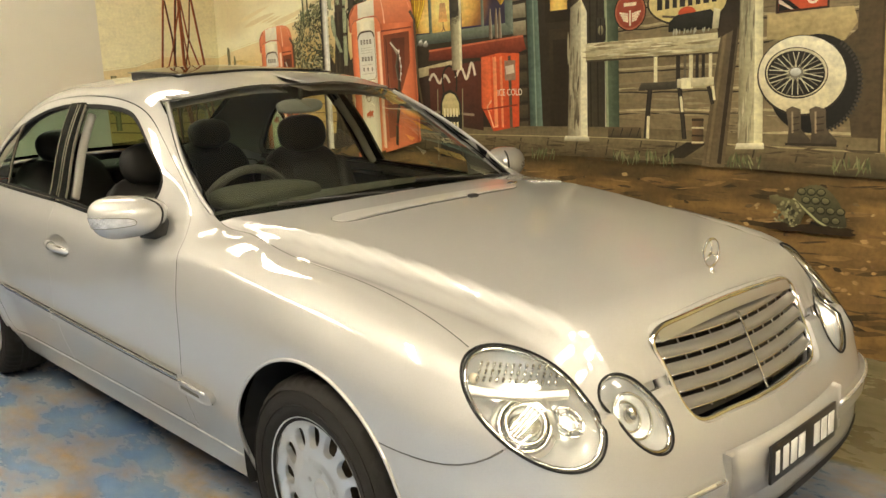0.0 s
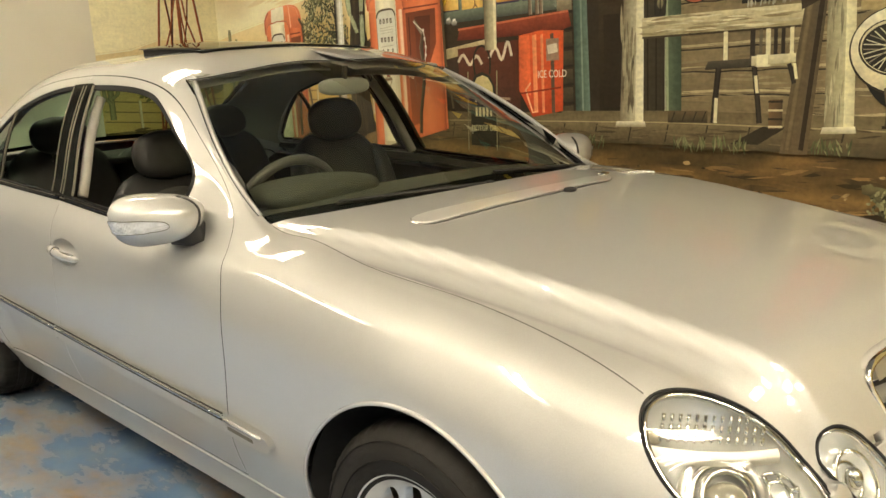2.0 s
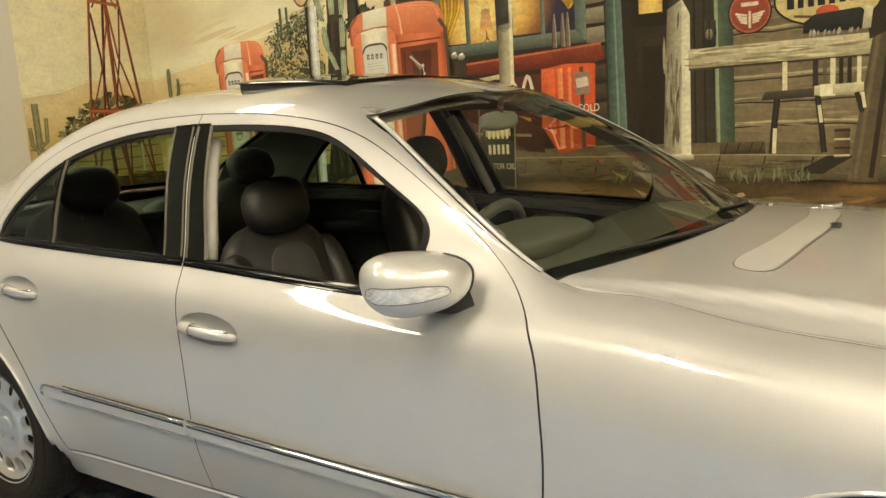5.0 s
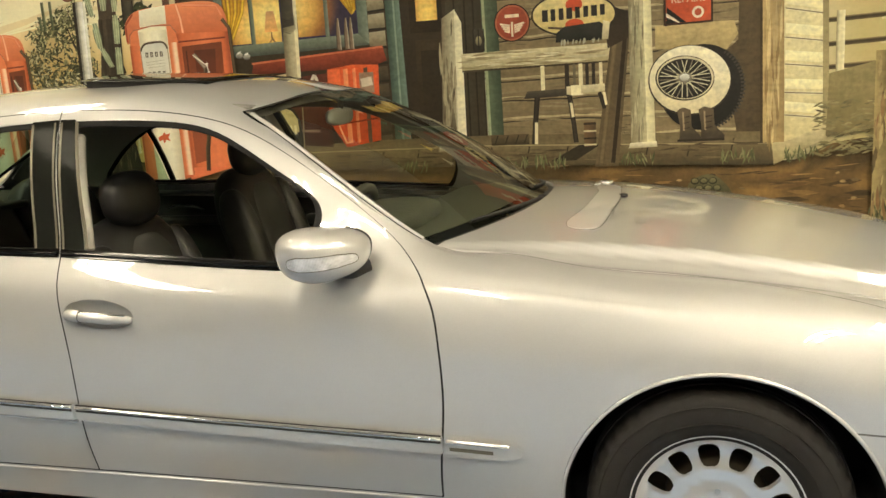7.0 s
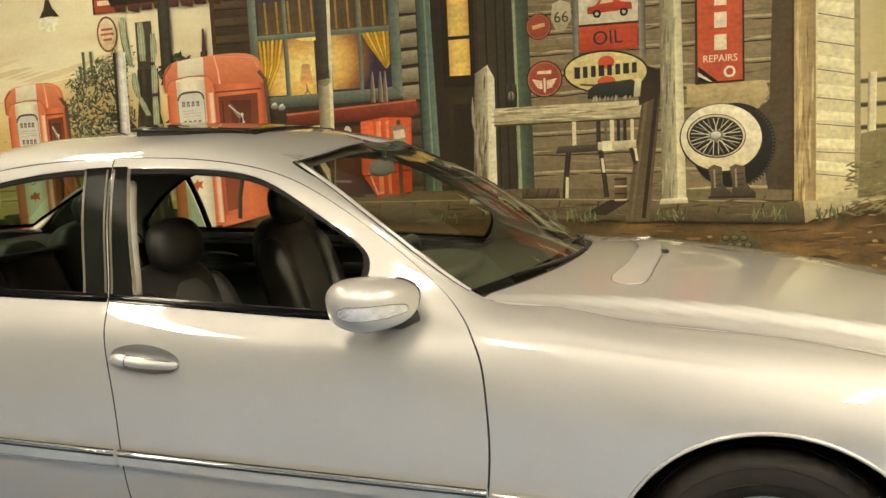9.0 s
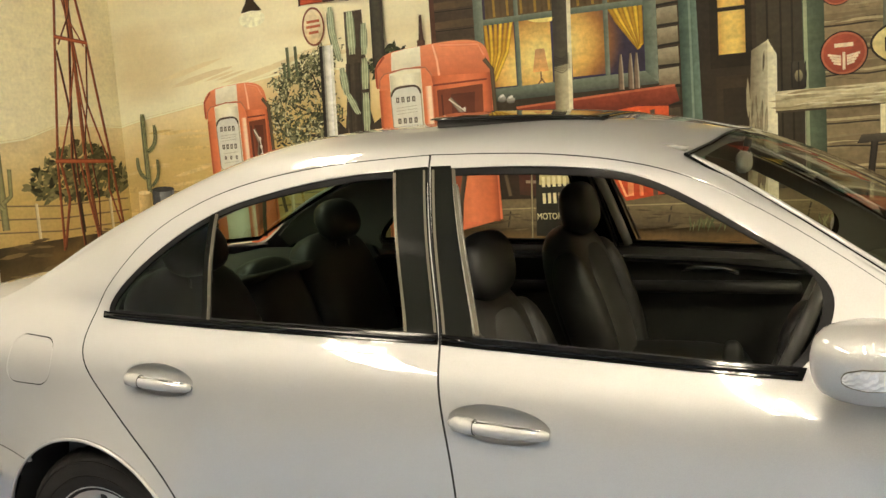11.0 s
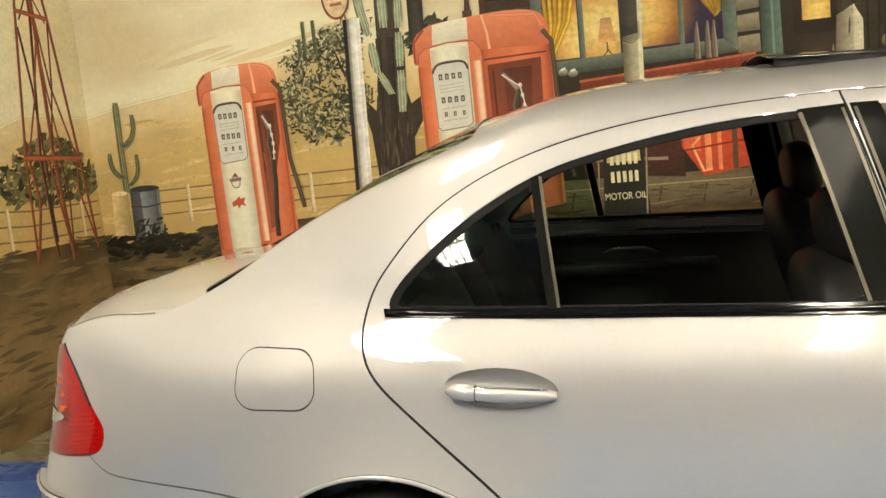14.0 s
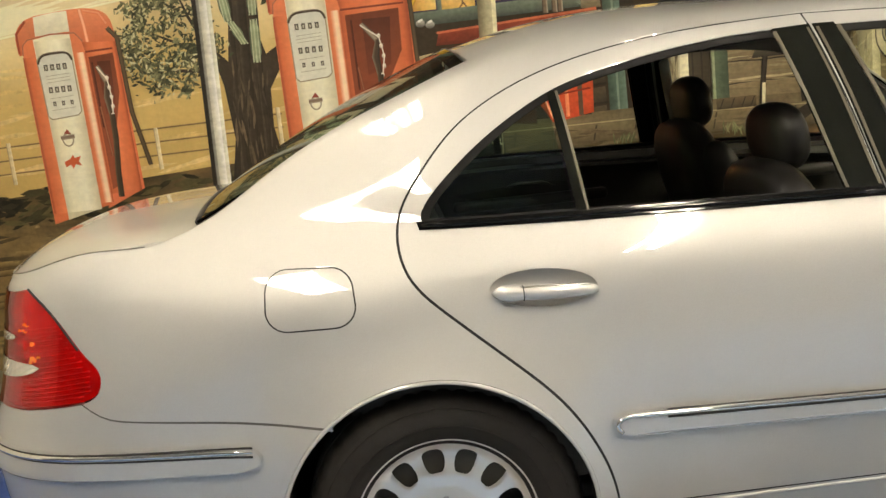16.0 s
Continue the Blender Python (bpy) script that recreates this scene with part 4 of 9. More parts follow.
        put("handle_recess", side(rec), [], cup, PAINT, door, step=.008, lip=0)
        bar = []
        for i in range(15):
            f = i / 14
            x = c[0] - .112 + .226 * f
            z = c[1] + tilt * (x - c[0]) - .006
            y = float(shell(np.array([us_of(x, z)]))[0, 1]) - .006 - .010 * math.sin(math.pi * f)
            bar.append((x, -y if mirror else y, z))
        v, fa = tube(bar, [(.004, .011)[i > 0] + .005 * math.sin(math.pi * i / 14) + .004 * (0 < i < 4) - .004 * (i == 14) for i in range(15)], 12)
        hd = mesh_obj("handle", v, fa, PAINT, door)
        top = [(x, y + (.004 if mirror else -.004), z + .012) for x, y, z in bar[1:-1]]
        ring = [(bar[4][0], bar[4][1] + .0165 * math.cos(a), bar[4][2] + .0165 * math.sin(a)) for a in np.linspace(0, 2 * math.pi, 16, endpoint=False)]
        tube_obj("key_cap_joint", ring, .0011, RUBBER, hd, sides=5, closed=True)
        tube_obj("handle_strip", top, .0035, CHROME, hd, sides=6)
    # front wing end of the rubbing strip
    tip = smooth_line([(.785, .453), (.93, .449), (.965, .455), (.979, .470), (.965, .487), (.93, .493), (.785, .501)], .01)
    st = put("wing_strip", side(join(tip, line(tip[-1], tip[0], .02))), [], shell_out(.018), PAINT, car, lip=.020, label="silver wing end of the rubbing strip")
    tube_obj("bright_bead", pts(side(line((.785, .493), (.945, .486), .03)), .0185), .0055, BRIGHT, st, sides=6)
    put("badge_plate", side(join(line((.792, .477), (.905, .472), .03), line((.905, .472), (.905, .463), .02), line((.905, .463), (.792, .468), .03), line((.792, .468), (.792, .477), .02))), [], shell_out(.0190), EDGEGREY, st, lip=.002)
    tube_obj("strip_foot", pts(side(line((.785, .452), (.95, .448), .03)), .002), .003, SEAM, st, sides=6)
    put("fuel_flap" if not mirror else "flap_panel", inset(side(FLAP), .0018), [], shell, PAINT, car, lip=.008, label="silver rounded fuel filler flap")
    # dark bottoms of the joints
    tube_obj("joint", pts(side(DOORS), -.0056), .0052, DARK, car, sides=6, closed=True)
    tube_obj("joint", pts(side(FLAP), -.0060), .0040, DARK, car, sides=6, closed=True)
    tube_obj("joint", pts(side(B_GAP), -.0056), .0052, DARK, car, sides=6)
    tube_obj("joint", pts(seam_r, -.0065), .005, SEAM, car, sides=6)
    # backing behind the seam between the lamps and the grille
    bu = np.linspace(2.15, UF, 40)
    bp = np.concatenate([over_edge(np.stack([bu, np.full(40, S_EDGE + ds)], 1)) - [.014, 0, .010] for ds in (-.10, -.05, 0, .03, .06)])
    keep = [not any(inside(inset(r, .006), [(float(u), S_EDGE + ds)])[0] for r in LAMP_US + [GR_US]) for ds in (-.10, -.05, 0, .03, .06) for u in bu]
    bf = [[j * 40 + i, j * 40 + i + 1, j * 40 + 41 + i, j * 40 + 40 + i] for j in range(4) for i in range(39)]
    mesh_obj("nose_backing", bp * ([1, -1, 1] if mirror else [1, 1, 1]), [q for q in bf if all(keep[i] for i in q)], PAINT, car)
    run = []
    for q in fb_top + [(9, 9)]:
        hid = q[0] > 5 or any(inside(inset(r, -.006), [q])[0] for r in LAMP_US + [GR_US])
        if not hid:
            run.append(q)
        elif len(run) > 1:
            tube_obj("joint", pts(run, -.006), .005, SEAM, car, sides=6)
        if hid:
            run = []
    tube_obj("joint", pts([q for q in line((.74, S_EDGE), (2.05, S_EDGE), .02) if not inside(inset(LAMP_US[0], -.004), [q])[0]], -.0015), .0026, SEAM, car, sides=6)
    tube_obj("joint", pts([(UR + i * .05, S_EDGE) for i in range(int((-1.97 - UR) / .05))], -.0008), .0030, SEAM, car, sides=6)
    # bumper strips
    rs = side(smooth_line([(-1.88, .503), (-1.835, .510), (-1.812, .530), (-1.828, .553), (-1.88, .564)], .01))
    lo, hi = us_of(-2.2, .500)[1], us_of(-2.2, .572)[1]
    q = join(rs, line(rs[-1], (-2.6, hi), .05), line((-2.6, hi), (-2.6, lo), .03), line((-2.6, lo), rs[0], .05))
    st = put("bumper_strip", q, [], shell_out(.016), PAINT, car, lip=.020, label="silver rear bumper rubbing strip")
    run = line((rs[-1][0] + .052, rs[-1][1] - .015), (-2.6, hi - .013), .04)
    tube_obj("bright_bead", pts(run, .0155), [.003, .0062] + [.0072] * (len(run) - 2), CHROME, st, sides=10)
    tube_obj("dark_line", pts([(u, w + .0095) for u, w in run], .0150), .0026, RUBBER, st, sides=6)
    tube_obj("dark_line", pts([(u, w - .0098) for u, w in run], .0150), .0028, RUBBER, st, sides=6)
    tube_obj("strip_foot", pts(line((rs[0][0] + .02, rs[0][1] + .002), (-2.6, lo - .002), .05), .0135), .0022, SEAM, st, sides=6)
    fs = side(smooth_line([(1.925, .392), (1.900, .404), (1.893, .422), (1.905, .438), (1.94, .450)], .01))
    s0, s1 = fs[0][1], fs[-1][1]
    ue = UF - .315
    end = [(ue + .018 * math.cos(a), (s0 + s1) / 2 - .005 + (s1 - s0) * .46 * math.sin(a)) for a in np.linspace(1.4, -1.4, 9)]
    q = join(fs, line(fs[-1], end[0], .05), end, line(end[-1], fs[0], .05))
    st = put("bumper_strip", q, [], shell_out(.016), PAINT, car, lip=.020, label="silver front bumper rubbing strip")
    tube_obj("bright_bead", pts(line((fs[-1][0] + .02, s1 - .010), (ue, s1 - .018), .05), .0165), .007, BRIGHT, st, sides=6)
    # sill step
    tube_obj("sill_edge", pts(side(line((-1.02, .288), (1.02, .288), .1)), -.002), .006, PAINT, car, sides=8)
    # tail lamp
    lamp = put("tail_lamp", inset(TAIL_US, .003), [], shell_out(-.010), REDRIB, car, lip=.006, step=.02, label="red rear lamp with a pale reversing band")
    put("lens", inset(TAIL_US, .002), [], shell_out(.003), glass_red, lamp, lip=.008, step=.02)
    zl, zh = a_tail[-1][1], a_tail[0][1]
    for i in range(17):
        s = zl + .010 + i * .0100
        run = [q for q in line((-2.72, s), (-2.14, s), .02) if inside(inset(TAIL_US, .012), [q])[0]]
        if len(run) > 2:
            tube_obj("lens_rib", pts(run, -.006), .0022, REDRIB, lamp, sides=5)
    def patch(name, u0, u1, s0, s1, m, o=.0042):
        e = (s1 - s0) / 2
        q = join(line((u0, s0), (u1 - e, s0), .02), [(u1 - e + e * math.cos(a), (s0 + s1) / 2 + e * math.sin(a)) for a in np.linspace(-1.5, 1.5, 7)], line((u1 - e, s1), (u0, s1), .02), line((u0, s1), (u0, s0), .02))
        put(name, q, [], shell_out(o), m, lamp, lip=.003, step=.02)
    def leaf_patch(name, u0, u1, sm, k, m):
        uu = np.linspace(u0, u1, 16)
        half = k * np.sqrt(np.clip(1 - ((uu - u0) / (u1 - u0)) ** 2.4, 0, 1))
        verts = [(u, sm + j * hh) for u, hh in zip(uu, half) for j in (-1, -.5, 0, .5, 1)]
        put_at = shell_out(.0045)(np.array(verts))
        put_at += np.array([[0, -.0016 * ((i // 5 + i % 5) % 2), 0] for i in range(80)])
        f = [[5 * i + j, 5 * i + 5 + j, 5 * i + 6 + j, 5 * i + 1 + j] for i in range(15) for j in range(4)]
        v = put_at * ([1, -1, 1] if mirror else [1, 1, 1])
        mesh_obj(name, v, f if not mirror else [list(reversed(k_)) for k_ in f], m, lamp, smooth=False)
    leaf_patch("reversing_band", -2.78, -2.345, zl + .090, .019, CLEARLENS)
    leaf_patch("reversing_band", -2.78, -2.470, zl + .152, .014, CLEARLENS)
    # orange glints inside the lamp, put on as small coloured patches
    rng = random.Random(5)
    for cu, cs in ((-2.435, .172), (-2.375, .112)):
        for _ in range(6):
            u0, s0 = cu + rng.uniform(-.024, .020), cs + rng.uniform(-.016, .022)
            patch("lens_glint", u0, u0 + rng.uniform(.010, .020), zl + s0, zl + s0 + rng.uniform(.004, .009), AMBERGLINT, .0036)
    tube_obj("lamp_edge", pts(inset(TAIL_US, .001)[:len(a_tail)], .001), .0028, DARK, lamp, sides=6)


glass_red = glass_material("red_glass", (0.97, 0.060, 0.030), 0.0, 0.035)
door_set(False)
door_set(True)

def both_sides(fn):
    fn(1)
    fn(-1)


def flip(v, sg):
    return [(x, y * sg, z) for x, y, z in v]


# windscreen and back glass
_hq = shell(np.array(header))
_hy, _hx, _hz = -_hq[:, 1], _hq[:, 0], _hq[:, 2]


def screen(q):
    v, w = q[:, 0], q[:, 1]
    y0, y1 = .697 * w, .570 * w
    x0 = screen_base(y0)
    z0 = hood_z(np.minimum(x0 + .01, 2), y0) - .006
    x1 = np.interp(np.abs(y1), _hy, _hx) + .003
    z1 = np.interp(np.abs(y1), _hy, _hz) - .001
    bulge = .032 * 4 * v * (1 - v) * (1 - .72 * w ** 2)
    return np.stack([x0 + (x1 - x0) * v + bulge * .5, y0 + (y1 - y0) * v, z0 + (z1 - z0) * v + bulge * .85], 1)


def backglass(q):
    v, w = q[:, 0], q[:, 1]
    y0, y1 = .602 * w, .502 * w
    x0 = back_base(y0)
    z0 = TZ(x0) - .05 * y0 ** 2 + .012
    x1 = -1.285 + .030 * np.abs(w) ** 2
    z1 = 1.392 - .062 * np.abs(w) ** 2.2
    bulge = .025 * 4 * v * (1 - v) * (1 - .72 * w ** 2)
    return np.stack([x0 + (x1 - x0) * v - bulge * .45, y0 + (y1 - y0) * v, z0 + (z1 - z0) * v + bulge * .9], 1)


def rect(a0, a1, b0, b1, st=.05):
    return join(line((a0, b0), (a1, b0), st), line((a1, b0), (a1, b1), st), line((a1, b1), (a0, b1), st), line((a0, b1), (a0, b0), st))


ws = panel("windscreen", rect(0, 1, -1, 1), [], lambda q: screen(q * [1, -1]), GLASS, car, .05, 0, label="tinted windscreen")
panel("screen_border", rect(0, 1, -1, 1, .04), [rect(.050, .994, -.988, .988, .04)], lambda q: screen(q * [1, -1]) - [.002, 0, .004], GLOSSBLACK, ws, .05, 0)
bg = panel("back_glass", rect(0, 1, -1, 1), [], lambda q: backglass(q), QGLASS, car, .05, 0, label="tinted rear window")
panel("screen_border", rect(0, 1, -1, 1, .04), [rect(.05, .95, -.95, .95, .04)], lambda q: backglass(q) - [-.002, 0, .004], GLOSSBLACK, bg, .05, 0)
for f, m in ((screen, GLOSSBLACK), (backglass, GLOSSBLACK)):
    for w in (-1, 1):
        q = f(np.array([(v, w * 1.0) for v in np.linspace(0, 1, 16)]))
        tube_obj("screen_seal", [tuple(v) for v in q], .0035, m, car, sides=6)
    q = f(np.array([(1, w) for w in np.linspace(-1, 1, 24)]))
    tube_obj("screen_seal", [tuple(v) for v in q], .0018, RUBBER, car, sides=6)
for sg in (-1, 1):
    edge = np.linspace(.135, .690, 24)
    q = shell_out(-.001)(np.stack([edge, np.full(24, S_PILLAR - .006)], 1))
    rim = tube_obj("screen_trim", flip([tuple(p) for p in q], sg), .0075, PAINT, car, "silver trim along the windscreen's edge", sides=8)
    q = shell_out(.0005)(np.stack([edge, np.full(24, S_PILLAR - .023)], 1))
    tube_obj("trim_joint", flip([tuple(p) for p in q], sg), .0019, SEAL, rim, sides=6)
q = backglass(np.array([(0, w) for w in np.linspace(-1, 1, 24)]))
tube_obj("screen_seal", [tuple(v) for v in q], .007, RUBBER, car, sides=6)

# ---------------------------------------------------------------- lamps, grille and fittings of the car
def lamp_unit(lamp, rings, name, label, sg):
    c, d, m, n, a, b = lamp
    c_, n_ = np.array(c), np.array(n)
    h = (over_edge(rings) - c_) @ n_
    k = len(h)
    h = sum(np.roll(h, i) for i in range(-3, 4)) / 7
    tt = 2 * np.pi * np.arange(k) / k
    lat = np.outer(np.cos(tt) * a, np.array(d)) + np.outer(np.sin(tt) * b, np.array(m))
    rim = c_ + lat + n_ * h[:, None]
    h0 = float(h.mean()) + .022

    def dome(depth, scale, rings_n=10, inv=False):
        verts, faces = [], []
        for r in range(rings_n + 1):
            f = r / rings_n
            for i in range(k):
                hh = h[i] * f * f + depth * (1 - f * f)
                verts.append(tuple(c_ + lat[i] * f * scale + n_ * (hh if not inv else (h[i] - .012) * f ** 4 + depth * (1 - f ** 4))))
        for r in range(rings_n):
            for i in range(k):
                j = (i + 1) % k
                faces.append([r * k + i, r * k + j, (r + 1) * k + j, (r + 1) * k + i])
        return flip(verts, sg), faces if sg > 0 else [list(reversed(q)) for q in faces]
    v, f = dome(float(h.mean()) - .075, .99, 12, True)
    unit = mesh_obj(name, v, f, REFLECTOR, car, label)
    v, f = dome(h0, 1.0)
    mesh_obj("lens", v, [list(reversed(q)) for q in f], LENS, unit)
    tube_obj("lamp_gasket", flip([tuple(q) for q in rim + n_ * .001], sg), .0030, DARK, unit, sides=8, closed=True)
    tube_obj("lamp_bezel", flip([tuple(c_ + q * .945 + n_ * (hh - .008)) for q, hh in zip(lat, h)], sg), .006, CHROME, unit, sides=6, closed=True)
    return unit, c_ + n_ * (float(h.mean()) - .014), np.array(d), np.array(m), n_


def head_lamp(sg):
    unit, c, d, m, n = lamp_unit(HEAD, RINGS["head"], "head_lamp", "clear oval head lamp with chrome reflector", sg)

    def P(i, j, k):
        return c + d * i + m * j + n * k
    # projector barrel
    pc = P(.014, -.036, -.02)
    for r, off, w, mt in ((.058, .0, .007, CHROME), (.044, .012, .006, CHROME), (.066, -.02, .010, SATIN)):
        ring = [tuple(pc + d * r * math.cos(t) + m * r * math.sin(t) + n * off) for t in np.linspace(0, 2 * math.pi, 36, endpoint=False)]
        tube_obj("projector_ring", flip(ring, sg), w, mt, unit, sides=8, closed=True)
    blob("projector_lens", flip([tuple(pc)], sg)[0], (.037, .037, .028), mat_lens_ball, unit, power=2.0, seg=(24, 14))
    # sloping shelf below the indicator, and the indicator's rows of ribs
    e1, e2 = np.array([.79, .61]), np.array([-.61, .79])

    def Q(a, b, k):
        return P(-.045 + a * e1[0] + b * e2[0], -.002 + a * e1[1] + b * e2[1], k)
    band = [Q(a, e + .010 * (a / .12) ** 2, -.006 - .35 * abs(e)) for a in np.linspace(-.118, .122, 17) for e in (-.012, 0, .012)]
    mesh_obj("indicator_shelf", flip([tuple(q) for q in band], sg), [[3 * i + j, 3 * i + j + 1, 3 * i + j + 4, 3 * i + j + 3] for i in range(16) for j in range(2)], SATIN, unit)
    for row, b0 in enumerate((.030, .047, .064)):
        for i in range(13):
            a = -.085 + i * .0145 + .004 * row
            i_, j_ = -.045 + a * e1[0] + b0 * e2[0], -.002 + a * e1[1] + b0 * e2[1]
            if (i_ / .165) ** 2 + (j_ / .098) ** 2 < .9:
                tube_obj("lens_rib", flip([tuple(Q(a, b0 - .006, .0)), tuple(Q(a + .003, b0 + .006, .002))], sg), .0034, CHROME, unit, sides=6)
    blob("indicator_bulb", flip([tuple(P(-.136, -.030, -.012))], sg)[0], (.014, .014, .014), CLEARLENS, unit, power=2, seg=(10, 6))
    # dark upright between projector and bowl, then the bowl with its facets
    tube_obj("lamp_divider", flip([tuple(P(.010, .036, -.012)), tuple(P(.050, .014, -.010)), tuple(P(.088, -.014, -.016))], sg), [.006, .008, .006], SATIN, unit, sides=8)
    for r in (.018, .032):
        ring = [tuple(P(.082, .034, -.025) + d * r * 1.2 * math.cos(t) + m * r * .9 * math.sin(t)) for t in np.linspace(0, 2 * math.pi, 24, endpoint=False)]
        tube_obj("bowl_ring", flip(ring, sg), .0035, CHROME, unit, sides=6, closed=True)
    for k in range(6):
        t = k * 1.05
        tube_obj("bowl_facet", flip([tuple(P(.082 + .020 * math.cos(t), .034 + .016 * math.sin(t), -.026)), tuple(P(.082 + .040 * math.cos(t), .034 + .030 * math.sin(t), -.018))], sg), [.004, .007], CHROME, unit, sides=5)


def fog_lamp(sg):
    unit, c, d, m, n = lamp_unit(FOG, RINGS["fog"], "main_beam_lamp", "small clear oval lamp with chrome reflector", sg)
    for r, k in ((.046, -.012), (.030, -.03)):
        ring = [tuple(c + d * (.006 + r * 1.25 * math.cos(t)) + m * r * math.sin(t) + n * k) for t in np.linspace(0, 2 * math.pi, 28, endpoint=False)]
        tube_obj("bowl_ring", flip(ring, sg), .0045, CHROME, unit, sides=6, closed=True)
    blob("bulb_cap", flip([tuple(c + n * -.015)], sg)[0], (.018, .018, .022), CHROME, unit, power=2, seg=(12, 8))


mat_lens_ball = mat("projector_glass", (0.55, 0.53, 0.46), 0.04, 0.6, 1.0)
both_sides(head_lamp)
both_sides(fog_lamp)


# grille in the nose
def grille():
    g = mesh_obj("grille", *grille_back(), CAVITY, car, "chrome-framed grille with five silver slats")

    def at(y, z, o=0.0):
        return (GRX(y, z) + .012 + o * .87, y, z + o * .5)

    def hw(z):
        edge = [(zz, -yy) for yy, zz in grille_outline() if yy < -.27]
        return float(np.interp(z, [e[0] for e in reversed(edge)], [e[1] for e in reversed(edge)]))
    t, b = GR_TOP[1], GR_BOT[1]
    half = grille_outline()
    sm = half + [(-y, z) for y, z in reversed(half[1:-1])]
    tube_obj("chrome_frame", [at(y, z, .002) for y, z in sm], .009, CHROME, g, sides=10, closed=True)
    tube_obj("frame_lip", [at(y * 1.035, (z - .66) * 1.05 + .66, -.014) for y, z in sm], .014, PAINT, g, sides=10, closed=True)
    # painted throat between the skin and the frame
    q = over_edge(np.array(GR_US[:-2]))
    n = len(q)
    k = [at(y, z, -.012) for y, z in half]
    v = [tuple(p) for p in q] + k
    f = [[i, i + 1, n + i + 1, n + i] for i in range(n - 1)]
    mesh_obj("grille_throat", v + [(x, -y, z) for x, y, z in v], f + [[i + 2 * n for i in reversed(w)] for w in f], PAINT, g)
    # broad upper band
    v, f = [], []
    for i, y in enumerate(np.linspace(-.33, .33, 20)):
        zt = t - .020 * (y / .34) ** 2
        v += [at(y, zt - .004, .010), at(y, zt - .030, .010)]
    f = [[2 * i, 2 * i + 1, 2 * i + 3, 2 * i + 2] for i in range(19)]
    mesh_obj("upper_band", v, f, SATIN, g)
    for k in range(5):
        z = b + .028 + k * .0385
        ys = np.linspace(-hw(z) + .003, hw(z) - .003, 26)
        v, f = [], []
        prof = [(-.004, -.0125), (.010, -.0105), (.014, -.004), (.006, .0065), (-.010, .0135)]
        for y in ys:
            v += [(GRX(y, z) + .004 + px, float(y), z + pz + .010 * (abs(y) / .3) ** 2) for px, pz in prof]
        n = len(prof)
        f = [[i * n + j, i * n + j + 1, (i + 1) * n + j + 1, (i + 1) * n + j] for i in range(len(ys) - 1) for j in range(n - 1)]
        mesh_obj("slat", v, f, SLAT, g)
        tube_obj("slat_edge", [(GRX(y, z) + .016, float(y), z + .010 * (abs(y) / .3) ** 2 - .009) for y in ys], .0022, CHROME, g, sides=5)
    for k in range(-4, 5):
        y = k * .066
        if k:
            tube_obj("grille_post", [(GRX(y * (.86 + .14 * (z - b) / (t - b)), z) + .001, y * (.80 + .20 * (z - b) / (t - b)), z) for z in np.linspace(b + .012, t - .035, 6)], .0022, SLAT, g, sides=6)
    tube_obj("centre_bar", [(GRX(0, z) + .018, 0, z) for z in np.linspace(b + .004, t - .035, 8)], .0035, CHROME, g, sides=8)


def grille_back():
    v, f = [], []
    for i, z in enumerate(np.linspace(GR_BOT[1] - .012, GR_TOP[1] + .004, 8)):
        w = np.interp(z, [GR_BOT[1], GR_TOP[1]], [GR_BOT[0], GR_TOP[0]])
        v += [(GRX(y, z) - .030, float(y), float(z)) for y in np.linspace(-w - .006, w + .006, 12)]
    f = [[i * 12 + j, i * 12 + j + 1, (i + 1) * 12 + j + 1, (i + 1) * 12 + j] for i in range(7) for j in range(11)]
    return v, f


grille()

# number plate on its pad, with bars in place of characters
v, f = [], []
PADX = lambda y: 2.296 - .26 * y * y
for y in np.linspace(-.285, .335, 16):
    for dx, z in ((-.01, .478), (.012, .474), (.014, .41), (.012, .352), (-.01, .345)):
        v.append((PADX(y) + dx, float(y), z))
f = [[i * 5 + j, i * 5 + j + 1, (i + 1) * 5 + j + 1, (i + 1) * 5 + j] for i in range(15) for j in range(4)] + [[0, 1, 2, 3, 4], [79, 78, 77, 76, 75]]
plate_pad = mesh_obj("plate_pad", v, f, PAINT, car, "silver number plate pad on the front bumper")
bm = bmesh.new()
box(bm, (0, 0, 0), (.008, .385, .100), .003)
number_plate = part("number_plate", bm, PLATEBLACK, plate_pad, "black number plate with pale characters shown as bars")
number_plate.matrix_basis = pose(2.315, .030, .418, 0, 0, 1.5)
for i, w in enumerate((.020, .030, .034, .036, 0, .034, .034, .036)):
    if w:
        bm = bmesh.new()
        box(bm, (0, 0, 0), (.003, w, .060), .001)
        ch = part("plate_bar", bm, PLATEWHITE, number_plate)
        ch.location = (.0045, -.160 + i * .0455, 0)

# lower intake: a near-black strip over the bumper, its shade in the colour
v, f = [], []
for u in np.linspace(2.25, UF, 14):
    for s_ in (.09, .115, .14):
        p = shell_out(.004)(np.array([(u, s_)]))[0]
        v.append(tuple(p))
f = [[i * 3 + j, (i + 1) * 3 + j, (i + 1) * 3 + j + 1, i * 3 + j + 1] for i in range(13) for j in range(2)]
k = len(v)
mesh_obj("lower_intake_shade", v + [(x, -y, z) for x, y, z in v], f + [[i + k for i in reversed(q)] for q in f], DARK, car)

# bonnet ornament: ring on a short stalk
star = tube_obj("bonnet_ornament", [(2.050, .035, .806), (2.046, .035, .822), (2.044, .035, .842)], [.016, .006, .004], CHROME, car, "small chrome ring ornament on the bonnet", sides=12)
